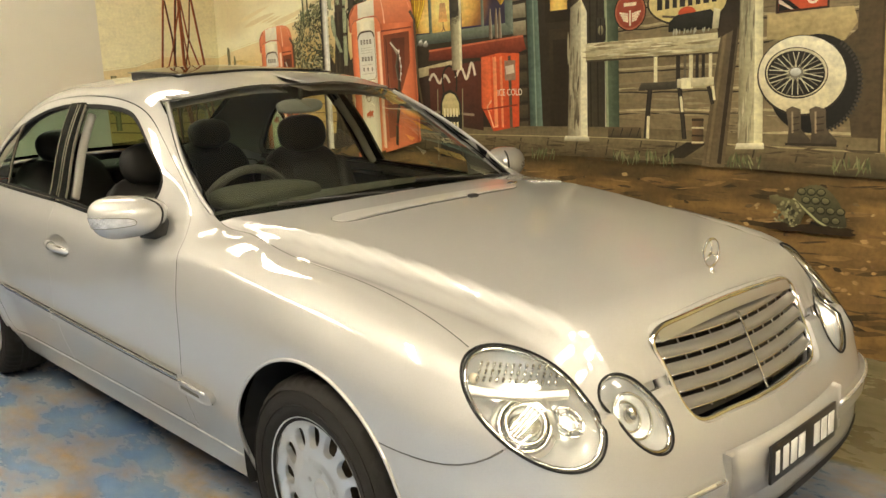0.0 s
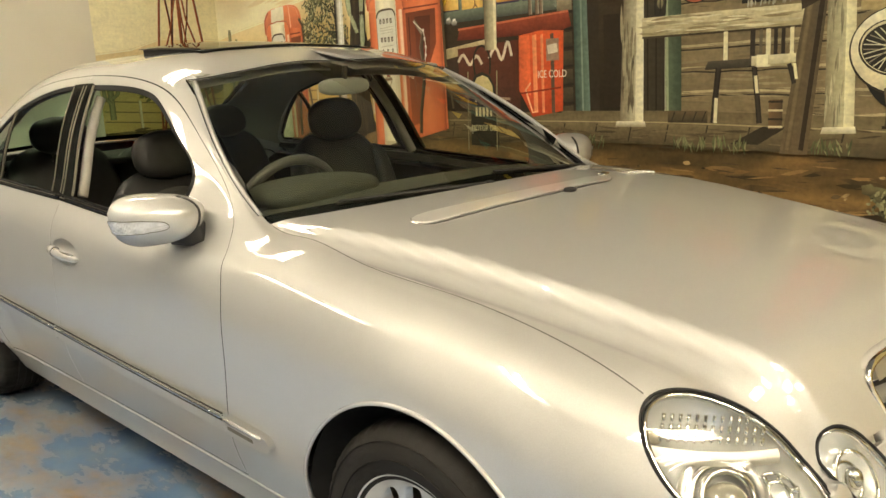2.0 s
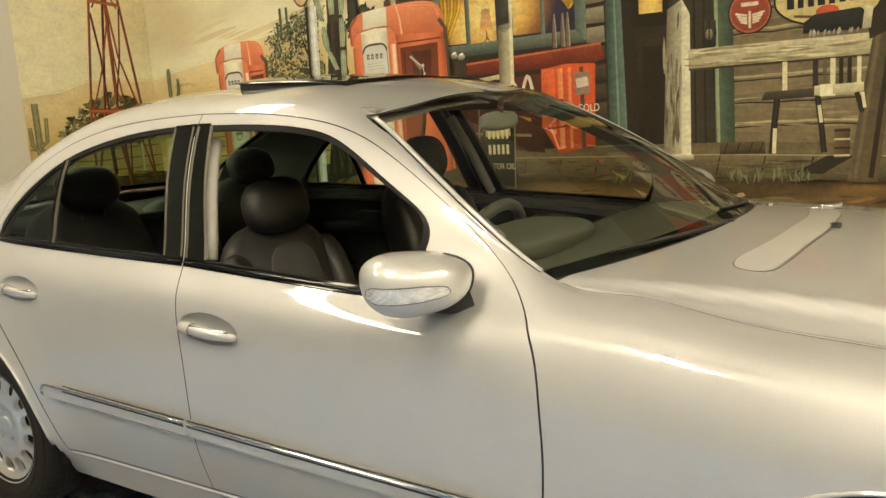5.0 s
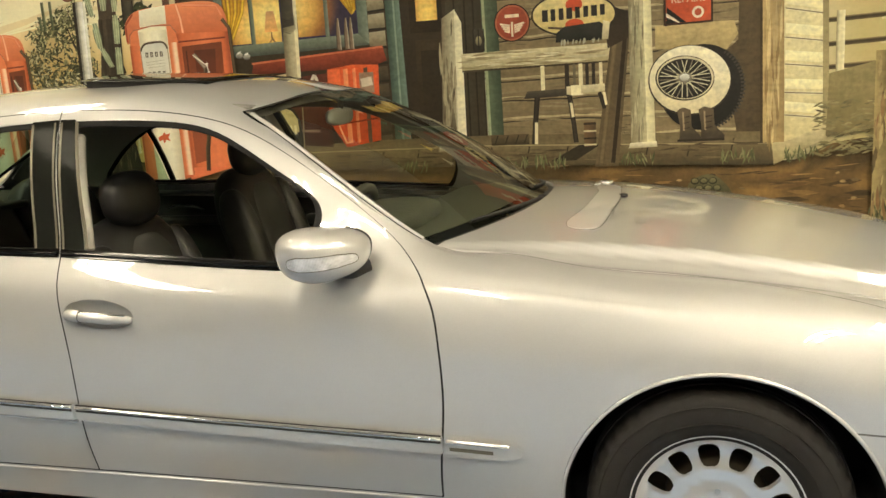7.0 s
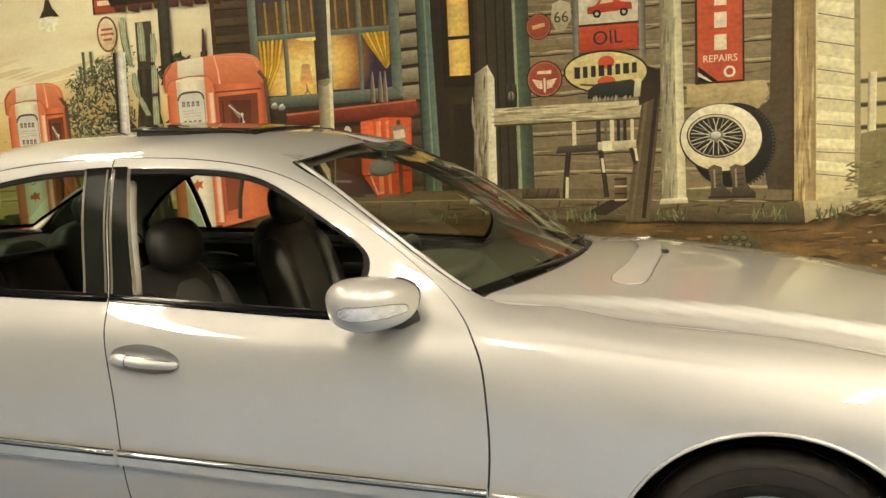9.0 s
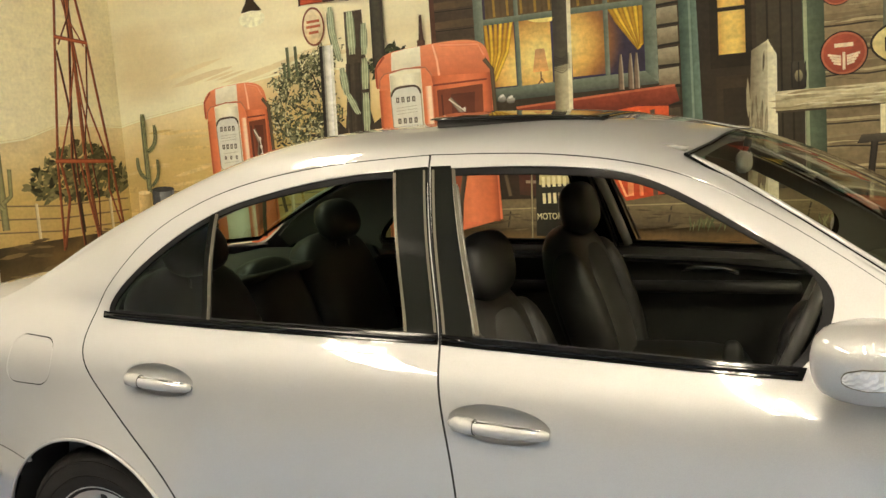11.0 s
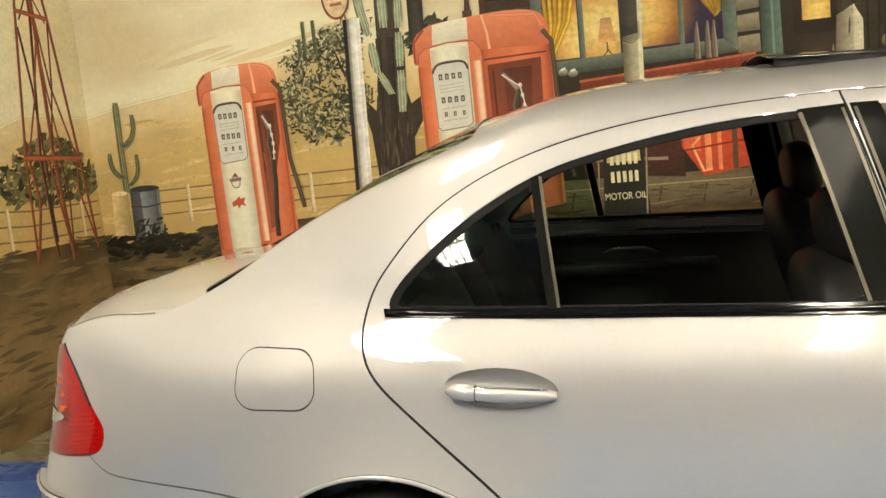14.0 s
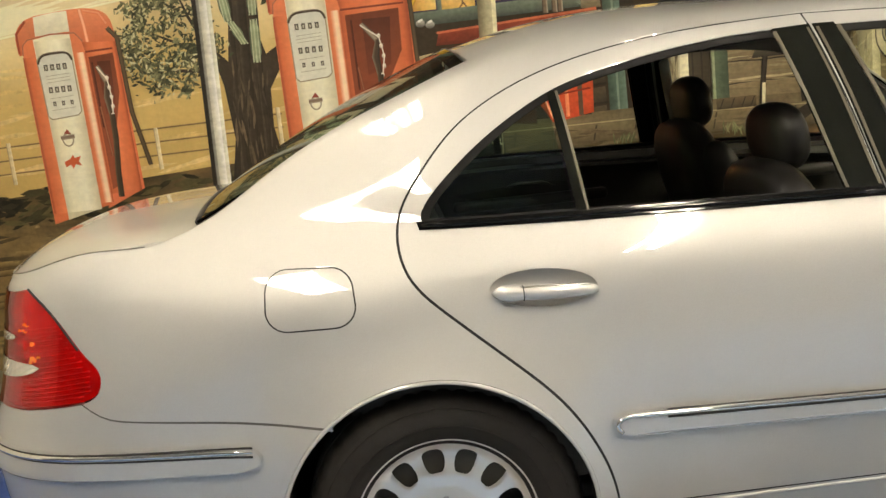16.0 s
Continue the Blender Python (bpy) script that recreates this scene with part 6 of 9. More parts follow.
# ---------------------------------------------------------------- the painted mural
def tone(r, g, b):
    """Pigment from a colour seen under the hall's warm light."""
    def lin(v):
        v /= 255
        return v / 12.92 if v <= 0.04045 else ((v + 0.055) / 1.055) ** 2.4
    return (min(.9, lin(r) * 1.04), min(.9, lin(g) * 1.10), min(.9, lin(b) * 1.20))


def blend(a, b, t):
    return tuple(x + (y - x) * t for x, y in zip(a, b))


def mural_material():
    m = bpy.data.materials.new("mural_paint")
    m.use_nodes = True
    nt = m.node_tree
    b = nt.nodes["Principled BSDF"]
    at = nt.nodes.new("ShaderNodeAttribute")
    at.attribute_name = "pigment"
    tc = nt.nodes.new("ShaderNodeTexCoord")
    mp = nt.nodes.new("ShaderNodeMapping")
    mp.inputs["Scale"].default_value = (3.0, 3.0, 14.0)
    nt.links.new(tc.outputs["Object"], mp.inputs["Vector"])
    n1 = nt.nodes.new("ShaderNodeTexNoise")
    n1.inputs["Scale"].default_value, n1.inputs["Detail"].default_value = 3.0, 8
    nt.links.new(mp.outputs["Vector"], n1.inputs["Vector"])
    n2 = nt.nodes.new("ShaderNodeTexNoise")
    n2.inputs["Scale"].default_value, n2.inputs["Detail"].default_value = 45.0, 5
    nt.links.new(tc.outputs["Object"], n2.inputs["Vector"])
    n3 = nt.nodes.new("ShaderNodeTexNoise")
    n3.inputs["Scale"].default_value, n3.inputs["Detail"].default_value, n3.inputs["Roughness"].default_value = 7.0, 9, 0.72
    n3.inputs["Distortion"].default_value = 1.4
    nt.links.new(tc.outputs["Object"], n3.inputs["Vector"])
    ad = nt.nodes.new("ShaderNodeMath")
    ad.operation = "MULTIPLY_ADD"
    ad.inputs[1].default_value = 0.85
    nt.links.new(n2.outputs["Fac"], ad.inputs[0])
    ad2 = nt.nodes.new("ShaderNodeMath")
    ad2.operation = "MULTIPLY_ADD"
    ad2.inputs[1].default_value = 0.6
    nt.links.new(n1.outputs["Fac"], ad2.inputs[0])
    nt.links.new(n3.outputs["Fac"], ad2.inputs[2])
    nt.links.new(ad2.outputs[0], ad.inputs[2])
    mr = nt.nodes.new("ShaderNodeMapRange")
    mr.inputs["From Min"].default_value, mr.inputs["From Max"].default_value = 0.80, 1.65
    mr.inputs["To Min"].default_value, mr.inputs["To Max"].default_value = 0.66, 1.34
    nt.links.new(ad.outputs[0], mr.inputs["Value"])
    mx = nt.nodes.new("ShaderNodeMix")
    mx.data_type, mx.blend_type = "RGBA", "MULTIPLY"
    nt.links.new(at.outputs["Alpha"], mx.inputs["Factor"])
    nt.links.new(at.outputs["Color"], mx.inputs["A"])
    nt.links.new(mr.outputs["Result"], mx.inputs["B"])
    nt.links.new(mx.outputs["Result"], b.inputs["Base Color"])
    b.inputs["Roughness"].default_value = 0.55
    b.inputs["Specular IOR Level"].default_value = 0.25
    bp = nt.nodes.new("ShaderNodeBump")
    bp.inputs["Strength"].default_value, bp.inputs["Distance"].default_value = 0.15, 0.002
    nt.links.new(n2.outputs["Fac"], bp.inputs["Height"])
    nt.links.new(bp.outputs["Normal"], b.inputs["Normal"])
    return m


MURAL = mural_material()
mural = thing("mural", "large painted desert filling-station mural covering the wall", "mural", at=(0, WALL_Y, 0))
DEPTH = [0.0010]


class Paint:
    """Flat brushwork on a wall: polygons, ribbons and dabs, each a hair in front of the last."""

    def __init__(self, wall="north"):
        self.wall, self.v, self.f, self.c = wall, [], [], []
        self.rnd = random.Random(7)

    def put(self, pts, faces, cols, rise=0.0):
        """rise: every six points lie that much further out, so that touches overlap cleanly."""
        k = len(self.v)
        DEPTH[0] += .000012
        for i, (x, z) in enumerate(pts):
            d = DEPTH[0] + rise * (i // 6)
            self.v.append((x, -d, z) if self.wall == "north" else (WALL_X + d, x - WALL_Y, z))
        if rise:
            DEPTH[0] += rise * (len(pts) // 6)
        self.c += list(cols)
        self.f += [[i + k for i in f] for f in faces]

    def poly(self, pts, col, col2=None):
        """col2: the colour at the foot, blended by height."""
        from mathutils.geometry import tessellate_polygon
        if col2 is None:
            cols = [col] * len(pts)
        elif isinstance(col2, list):
            cols = col2
        else:
            zs = [p[1] for p in pts]
            lo, hi = min(zs), max(zs)
            cols = [blend(col2, col, (p[1] - lo) / max(1e-6, hi - lo)) for p in pts]
        tri = tessellate_polygon([[Vector((x, z, 0)) for x, z in pts]])
        self.put(pts, [list(t) for t in tri], cols)

    def rect(self, x0, z0, x1, z1, col, col2=None):
        self.poly([(x0, z0), (x1, z0), (x1, z1), (x0, z1)], col, col2)

    def across(self, quad, left, right):
        """A four-cornered patch shaded from its left to its right edge."""
        self.put(quad, [[0, 1, 2, 3]], [left, right, right, left])

    def ribbon(self, pts, w, col, edge=None, side_=None):
        """A brush line; edge: darker left side, side_: right side (a round thing lit from one side)."""
        ws = w if isinstance(w, (list, tuple)) else [w] * len(pts)
        edge = edge or col
        side_ = side_ or edge
        v, c, f = [], [], []
        for i, p in enumerate(pts):
            a, b = pts[max(0, i - 1)], pts[min(len(pts) - 1, i + 1)]
            d = math.hypot(b[0] - a[0], b[1] - a[1]) or 1
            nx, nz = -(b[1] - a[1]) / d, (b[0] - a[0]) / d
            for t, cc in ((1, edge), (.3, col), (-.3, col), (-1, side_)):
                v.append((p[0] + nx * ws[i] / 2 * t, p[1] + nz * ws[i] / 2 * t))
                c.append(cc)
        for i in range(len(pts) - 1):
            f += [[i * 4 + j, i * 4 + j + 1, i * 4 + 5 + j, i * 4 + 4 + j] for j in range(3)]
        self.put(v, f, c)

    def oval(self, cx, cz, rx, rz, col, col2=None, rot=0.0, n=40, a0=0, a1=360):
        cr, sr = math.cos(radians(rot)), math.sin(radians(rot))
        pts = []
        for i in range(n):
            t = radians(a0 + (a1 - a0) * i / (n - (0 if a1 - a0 == 360 else 1)))
            x, z = rx * math.cos(t), rz * math.sin(t)
            pts.append((cx + x * cr - z * sr, cz + x * sr + z * cr))
        self.poly(pts, col, col2)

    def ring(self, cx, cz, rx, rz, w, col, rot=0.0, n=48):
        cr, sr = math.cos(radians(rot)), math.sin(radians(rot))
        v, f = [], []
        for i in range(n):
            t = 2 * math.pi * i / n
            for k in (0, -w):
                x, z = (rx + k) * math.cos(t), (rz + k) * math.sin(t)
                v.append((cx + x * cr - z * sr, cz + x * sr + z * cr))
        f = [[2 * i, 2 * i + 1, (2 * i + 3) % (2 * n), (2 * i + 2) % (2 * n)] for i in range(n)]
        self.put(v, f, [col] * len(v))

    def field(self, x0, x1, z0, z1, fn, step=.06):
        nx, nz = max(1, int((x1 - x0) / step)), max(1, int((z1 - z0) / step))
        pts = [(x0 + (x1 - x0) * i / nx, z0 + (z1 - z0) * j / nz) for j in range(nz + 1) for i in range(nx + 1)]
        f = [[j * (nx + 1) + i, j * (nx + 1) + i + 1, (j + 1) * (nx + 1) + i + 1, (j + 1) * (nx + 1) + i] for j in range(nz) for i in range(nx)]
        self.put(pts, f, [fn(x, z) for x, z in pts])

    def dabs(self, n, spot, size, palette, angle=0.0, spread=20.0, thin=.28):
        """Many small leaf-shaped touches of the brush. spot() gives a place, or None."""
        v, f, c = [], [], []
        for _ in range(n):
            p = spot()
            if p is None:
                continue
            a = radians(angle + self.rnd.uniform(-spread, spread))
            s = size * self.rnd.uniform(.6, 1.4)
            col = blend(self.rnd.choice(palette), self.rnd.choice(palette), self.rnd.random() * .5)
            k = len(v)
            tips = blend(col, self.rnd.choice(palette), .4)
            for l, w in ((-.5, 0), (-.22, thin * .42), (.2, thin / 2), (.5, 0), (.24, -thin * .40), (-.2, -thin / 2)):
                w *= self.rnd.uniform(.7, 1.2)
                v.append((p[0] + s * (l * math.cos(a) - w * math.sin(a)), p[1] + s * (l * math.sin(a) + w * math.cos(a))))
            f.append([k, k + 1, k + 2, k + 3, k + 4, k + 5])
            c += [tips, col, col, tips, col, col]
        self.put(v, f, c, 3e-6)

    def within(self, poly):
        a = np.array(poly)
        lo, hi = a.min(0), a.max(0)

        def spot():
            for _ in range(8):
                p = (self.rnd.uniform(lo[0], hi[0]), self.rnd.uniform(lo[1], hi[1]))
                if inside(poly, [p])[0]:
                    return p
        return spot

    def done(self, name, label="", grain=1.0):
        me = bpy.data.meshes.new(name)
        me.from_pydata(self.v, [], self.f)
        at = me.color_attributes.new("pigment", "FLOAT_COLOR", "POINT")
        at.data.foreach_set("color", [x for c in self.c for x in (*c, grain)])
        me.materials.append(MURAL)
        ob = new(name, me)
        ob.parent = mural
        return tagged(ob, label) if label else ob


def letters(text, x, z, size, col, tilt=0.0, name="lettering", squeeze=1.0):
    """Readable painted words."""
    cu = bpy.data.curves.new(name, "FONT")
    cu.body, cu.size, cu.align_x, cu.align_y = text, size, "CENTER", "CENTER"
    m = bpy.data.materials.get("lettering_%d_%d_%d" % tuple(int(v * 99) for v in col)) or mat("lettering_%d_%d_%d" % tuple(int(v * 99) for v in col), col, .6, noise_amt=.12, noise_scale=30)
    cu.materials.append(m)
    ob = new(name, cu)
    DEPTH[0] += .0002
    ob.parent = mural
    ob.matrix_basis = pose(x, -DEPTH[0] - .0006, z, 90, tilt, 0) @ Matrix.Diagonal((squeeze, 1, 1, 1))
    return ob


T = tone
CREAM, SAND, OCHRE = T(236, 219, 168), T(214, 190, 128), T(190, 160, 92)
DKBROWN, BROWN, TAN = T(52, 40, 26), T(92, 74, 46), T(150, 128, 86)
RED, DKRED, ORANGE = T(198, 88, 56), T(130, 54, 34), T(216, 112, 74)
OFFWHITE, GREYW = T(222, 212, 180), T(176, 166, 136)
GREEN, DKGREEN = T(86, 98, 74), T(44, 50, 34)
BLACK = T(28, 24, 18)


def nz(x, z, s=1.0, o=0.0):
    return noise.noise(Vector((x * s + o, z * s * 2.2, o)))


# sky and dunes, over both walls of the corner
def sky_col(x, z):
    t = max(0, min(1, (z - 1.5) / 1.6))
    c = blend(T(243, 230, 190), T(230, 211, 162), t)
    c = blend(c, T(172, 152, 88), max(0, min(.85, (x - 1.6) / .7)))
    k = nz(x, z * 1.6, .9) + .5 * nz(x, z * 3, 2.3, 5)
    return blend(c, T(206, 180, 128), max(0, min(.6, k * .8)))


def dune_z(x):
    return float(np.interp(x, [-4.1, -3.87, -3.3, -3.0, -2.6, -2.2, -1.6], [1.65, 1.69, 1.76, 1.85, 1.90, 1.86, 1.80]))


def dune_col(top):
    def f(x, z):
        t = max(0, min(1, (top(x) - z) / .75))
        c = blend(T(232, 210, 156), T(206, 174, 104), min(1, t * 2.2))
        c = blend(c, T(196, 160, 92), max(0, t - .5))
        return blend(c, T(176, 146, 84), max(0, min(.5, nz(x, z, 2.1, 3))))
    return f


p = Paint()
p.field(WALL_X, 8.0, 0.0, CEIL, sky_col, .07)
p.dabs(12, lambda: (p.rnd.uniform(-3.5, -2.3), p.rnd.uniform(1.90, 2.02)), .40, [T(220, 200, 152), T(226, 206, 156)], 9, 4, .07)
p.done("painted_sky", "painted pale yellow sky", .24)
p = Paint()
xs = np.linspace(-4.1, -1.6, 40)
rows = 14
pts = [(float(x), .80 + (dune_z(x) - .80) * j / rows) for j in range(rows + 1) for x in xs]
fc = dune_col(dune_z)
p.put(pts, [[j * 40 + i, j * 40 + i + 1, (j + 1) * 40 + i + 1, (j + 1) * 40 + i] for j in range(rows) for i in range(39)], [fc(*q) for q in pts])
p.ribbon([(float(x), dune_z(x) + .006) for x in xs], .018, T(246, 232, 190), T(222, 200, 150), T(220, 192, 132))
p.done("painted_sand", "painted pale sand dune", .30)
p = Paint()
p.dabs(70, lambda: (p.rnd.uniform(-4.1, -1.7), p.rnd.uniform(1.0, 1.62)), .28, [T(212, 182, 116), T(202, 170, 102), T(220, 192, 128)], 4, 8, .08)
tagged(p.done("brush_stroke"), kind="stuff")


# dirt ground along the foot of the whole wall
def ground_top(x):
    return float(np.interp(x, [-4.1, -3.6, -2.9, -2.4, -1.5, -.7, .3, 1.7, 1.9, 2.1, 2.4, 3.3, 8], [.92, .93, .96, .99, .97, .92, .90, .86, .86, .95, .98, .96, .95]))


def ground_col(x, z):
    t = max(0, min(1, (ground_top(x) - z) / .9))
    left = blend(T(72, 60, 38), T(142, 116, 72), min(1, t * 1.9))
    right = blend(T(74, 58, 32), T(134, 102, 58), min(1, t * 1.5))
    c = blend(left, right, max(0, min(1, (x + 1.5) / 1.5)))
    k = nz(x, z * 2.5, 2.6, 9) + .6 * nz(x, z * 3, 6.0, 2)
    return blend(c, T(40, 32, 18), max(0, min(.7, k))) if k > 0 else blend(c, T(168, 128, 72), min(.4, -k * .7))


p = Paint()
xs = np.linspace(-4.1, 8.0, 150)
rows = 16
pts = [(float(x), ground_top(x) * j / rows) for j in range(rows + 1) for x in xs]
p.put(pts, [[j * 150 + i, j * 150 + i + 1, (j + 1) * 150 + i + 1, (j + 1) * 150 + i] for j in range(rows) for i in range(149)], [ground_col(*q) for q in pts])
p.dabs(230, lambda: (p.rnd.uniform(-4.1, -.6), p.rnd.uniform(.02, .80)), .22, [T(76, 62, 38), T(96, 78, 48), T(118, 96, 58), T(66, 54, 34), T(108, 88, 52)], 2, 8, .12)
p.dabs(240, lambda: (p.rnd.uniform(-.6, 3.4), p.rnd.uniform(.02, .80)), .18, [T(76, 58, 34), T(98, 74, 42), T(136, 104, 62), T(64, 50, 30), T(112, 84, 48), T(56, 44, 26)], 2, 10, .14)
p.dabs(120, lambda: (p.rnd.uniform(-4.1, -2.2), p.rnd.uniform(.78, .96)), .12, [T(36, 32, 20), T(60, 54, 32), T(88, 78, 46)], 5, 25, .22)
p.dabs(90, lambda: (p.rnd.uniform(1.1, 3.3), p.rnd.uniform(.28, .62)), .032, [T(170, 134, 84), T(52, 38, 24), T(140, 108, 70)], 0, 20, .5)
for _ in range(40):
    x, z = p.rnd.uniform(-4.0, -2.6), p.rnd.uniform(.25, .62)
    p.poly([(x, z), (x + p.rnd.uniform(.06, .2), z + .005), (x + .14, z + p.rnd.uniform(.02, .05)), (x + .02, z + .035)], T(150, 124, 76), T(70, 56, 34))
p.dabs(300, lambda: (p.rnd.uniform(-.6, 3.6), p.rnd.uniform(.10, .84)), .13, [T(58, 44, 28), T(78, 60, 36), T(70, 54, 33), T(150, 116, 70)], 1, 7, .06)
p.dabs(160, lambda: (p.rnd.uniform(-4.1, 3.4), p.rnd.uniform(.10, .80)), .035, [T(44, 34, 22), T(60, 47, 30), T(170, 140, 92)], 0, 25, .45)
p.done("painted_ground", "painted rutted dirt track")

# fences
p = Paint()
for z0 in (1.195, 1.125, 1.055):
    p.ribbon([(-3.68, z0), (-3.34, z0 + .008), (-2.8, z0 + .02), (-2.05, z0 + .03)], .010, T(120, 96, 60), T(176, 148, 92))
for x, z in ((-3.49, 1.22), (-2.72, 1.22), (-2.30, 1.24), (-2.07, 1.26)):
    p.ribbon([(x, z - .22), (x, z)], .022, T(214, 196, 150), T(150, 128, 88), T(236, 224, 184))
p.done("painted_fence")
p = Paint()
for z0 in (1.585, 1.465, 1.35):
    p.ribbon([(2.02, z0 - .02), (2.3, z0 - .01), (2.95, z0 + .03), (4.2, z0 + .05), (8, z0 + .06)], .026, T(66, 54, 34), T(150, 130, 88), T(110, 94, 60))
    p.ribbon([(2.3, z0 - .028), (2.95, z0 + .008), (8, z0 + .04)], .010, T(216, 200, 150))
p.ribbon([(2.112, 1.25), (2.112, 1.61)], .040, T(212, 200, 156), T(140, 124, 88), T(232, 222, 184))
for x in (3.6, 4.9, 6.3):
    p.ribbon([(x, 1.15), (x, 1.72)], .05, T(212, 200, 156), T(140, 124, 88), T(232, 222, 184))
p.done("painted_fence", "painted post-and-rail fence")


# a prickly tree behind the pole, with cactus limbs
p = Paint()
p.poly([(-2.36, .86), (-2.06, .92), (-2.10, 1.16), (-2.09, 1.36), (-2.00, 1.50), (-1.99, 1.60), (-2.09, 1.54), (-2.11, 1.62), (-2.12, 2.2), (-2.24, 2.2), (-2.25, 1.8), (-2.29, 1.52), (-2.38, 1.62), (-2.33, 1.40), (-2.31, 1.12)], T(74, 60, 44), T(44, 36, 26))
for x0, w in ((-2.27, .03), (-2.21, .05), (-2.14, .03)):
    p.ribbon([(x0 - .01, .92), (x0, 1.2), (x0 + .01, 1.5), (x0 + .03, 1.9)], w, T(54, 44, 32), T(72, 60, 44), T(42, 34, 25))
p.dabs(60, lambda: (p.rnd.uniform(-2.30, -2.10), p.rnd.uniform(.95, 1.5)), .12, [T(46, 37, 27), T(98, 82, 60), T(70, 57, 42)], 88, 10, .10)
for pts in ([(-2.36, 1.50), (-2.50, 1.62), (-2.66, 1.70)], [(-2.36, 1.56), (-2.46, 1.76), (-2.50, 1.88)], [(-2.40, 1.48), (-2.56, 1.50), (-2.70, 1.56)]):
    p.ribbon(pts, [.024, .016, .008], T(62, 50, 36), T(40, 32, 22))
fol = [(-2.86, 1.60), (-2.84, 1.78), (-2.70, 1.88), (-2.58, 1.92), (-2.44, 2.00), (-2.34, 1.95), (-2.36, 1.55), (-2.44, 1.36), (-2.56, 1.40), (-2.70, 1.44)]
clumps = []
while len(clumps) < 46:
    q = p.within(fol)()
    if q:
        clumps.append((q, p.rnd.uniform(.05, .10)))
def leaf():
    (x, z), r = p.rnd.choice(clumps)
    return (x + p.rnd.gauss(0, r * .55), z + p.rnd.gauss(0, r * .5))
p.dabs(900, leaf, .036, [T(48, 48, 30), T(62, 62, 40), T(84, 82, 54)], 40, 80, .34)
p.dabs(620, leaf, .030, [T(146, 140, 98), T(112, 108, 72), T(74, 74, 46)], 30, 80, .32)
p.dabs(230, leaf, .024, [T(214, 202, 154), T(184, 174, 126)], 30, 80, .34)
fol2 = [(-2.08, 1.90), (-1.95, 1.98), (-1.84, 1.92), (-1.90, 1.84), (-2.05, 1.80)]
p.dabs(90, p.within(fol2), .07, [T(38, 40, 24), T(70, 72, 44)], 30, 60, .34)
for x in (-2.66, -2.60, -2.69):
    p.ribbon([(x, 1.86), (x, 2.04 if x > -2.68 else 1.95)], .022, T(92, 96, 66), T(60, 64, 42), T(124, 126, 92))
for pts, w in (([(-2.14, 1.50), (-2.13, 1.72)], .055), ([(-2.13, 1.74), (-2.12, 1.92)], .055), ([(-2.12, 1.94), (-2.11, 2.12)], .05),
               ([(-2.19, 1.60), (-2.25, 1.72)], .05), ([(-2.26, 1.72), (-2.28, 1.88)], .055), ([(-2.29, 1.92), (-2.33, 2.10), (-2.33, 2.24)], .05), ([(-2.20, 1.95), (-2.20, 2.2)], .06)):
    q = smooth_line(pts, .02)
    ws = [w * min(1, .35 + .3 * min(i, len(q) - 1 - i)) for i in range(len(q))]
    p.ribbon(q, ws, T(150, 156, 118), T(72, 80, 58), T(110, 118, 88))
    for o in (-.3, 0, .3):
        p.ribbon([(a + o * w, b) for a, b in pts], .005, T(182, 184, 146))
p.done("painted_tree", "painted dark tree with pale cactus limbs")

# sign post and its signs
p = Paint()
p.across([(-2.455, .86), (-2.365, .87), (-2.33, 2.02), (-2.42, 2.02)], T(60, 52, 40), T(236, 230, 206))
p.across([(-2.425, .87), (-2.385, .87), (-2.352, 2.02), (-2.39, 2.02)], T(190, 182, 156), T(246, 240, 220))
p.ribbon([(-2.452, .86), (-2.416, 2.02)], .022, T(40, 34, 26))
p.oval(-2.455, 2.14, .080, .115, T(120, 70, 48))
p.oval(-2.455, 2.14, .068, .102, T(226, 208, 166), T(206, 176, 128))
for dz, w in ((.03, .09), (0, .10), (-.035, .07)):
    p.ribbon([(-2.455 - w / 2, 2.14 + dz), (-2.455 + w / 2, 2.142 + dz)], .016, T(176, 92, 60))
p.rect(-2.535, 2.275, -2.375, 2.40, T(160, 70, 40))
p.ribbon([(-2.51, 2.34), (-2.40, 2.34)], .03, T(222, 202, 160))
p.ribbon([(-2.54, 2.27), (-2.54, 2.6)], .014, T(40, 30, 22))
p.done("painted_sign_post", "painted white pole with a round sign")
p = Paint()
p.poly([(-2.98, 2.285), (-2.82, 2.285), (-2.87, 2.345), (-2.89, 2.40), (-2.92, 2.40), (-2.94, 2.34)], T(60, 46, 30))
p.oval(-2.90, 2.24, .10, .05, T(246, 232, 190))
p.ribbon([(-2.905, 2.40), (-2.90, 2.60), (-2.80, 2.7)], .012, T(50, 38, 26))
p.done("painted_bell_lamp")


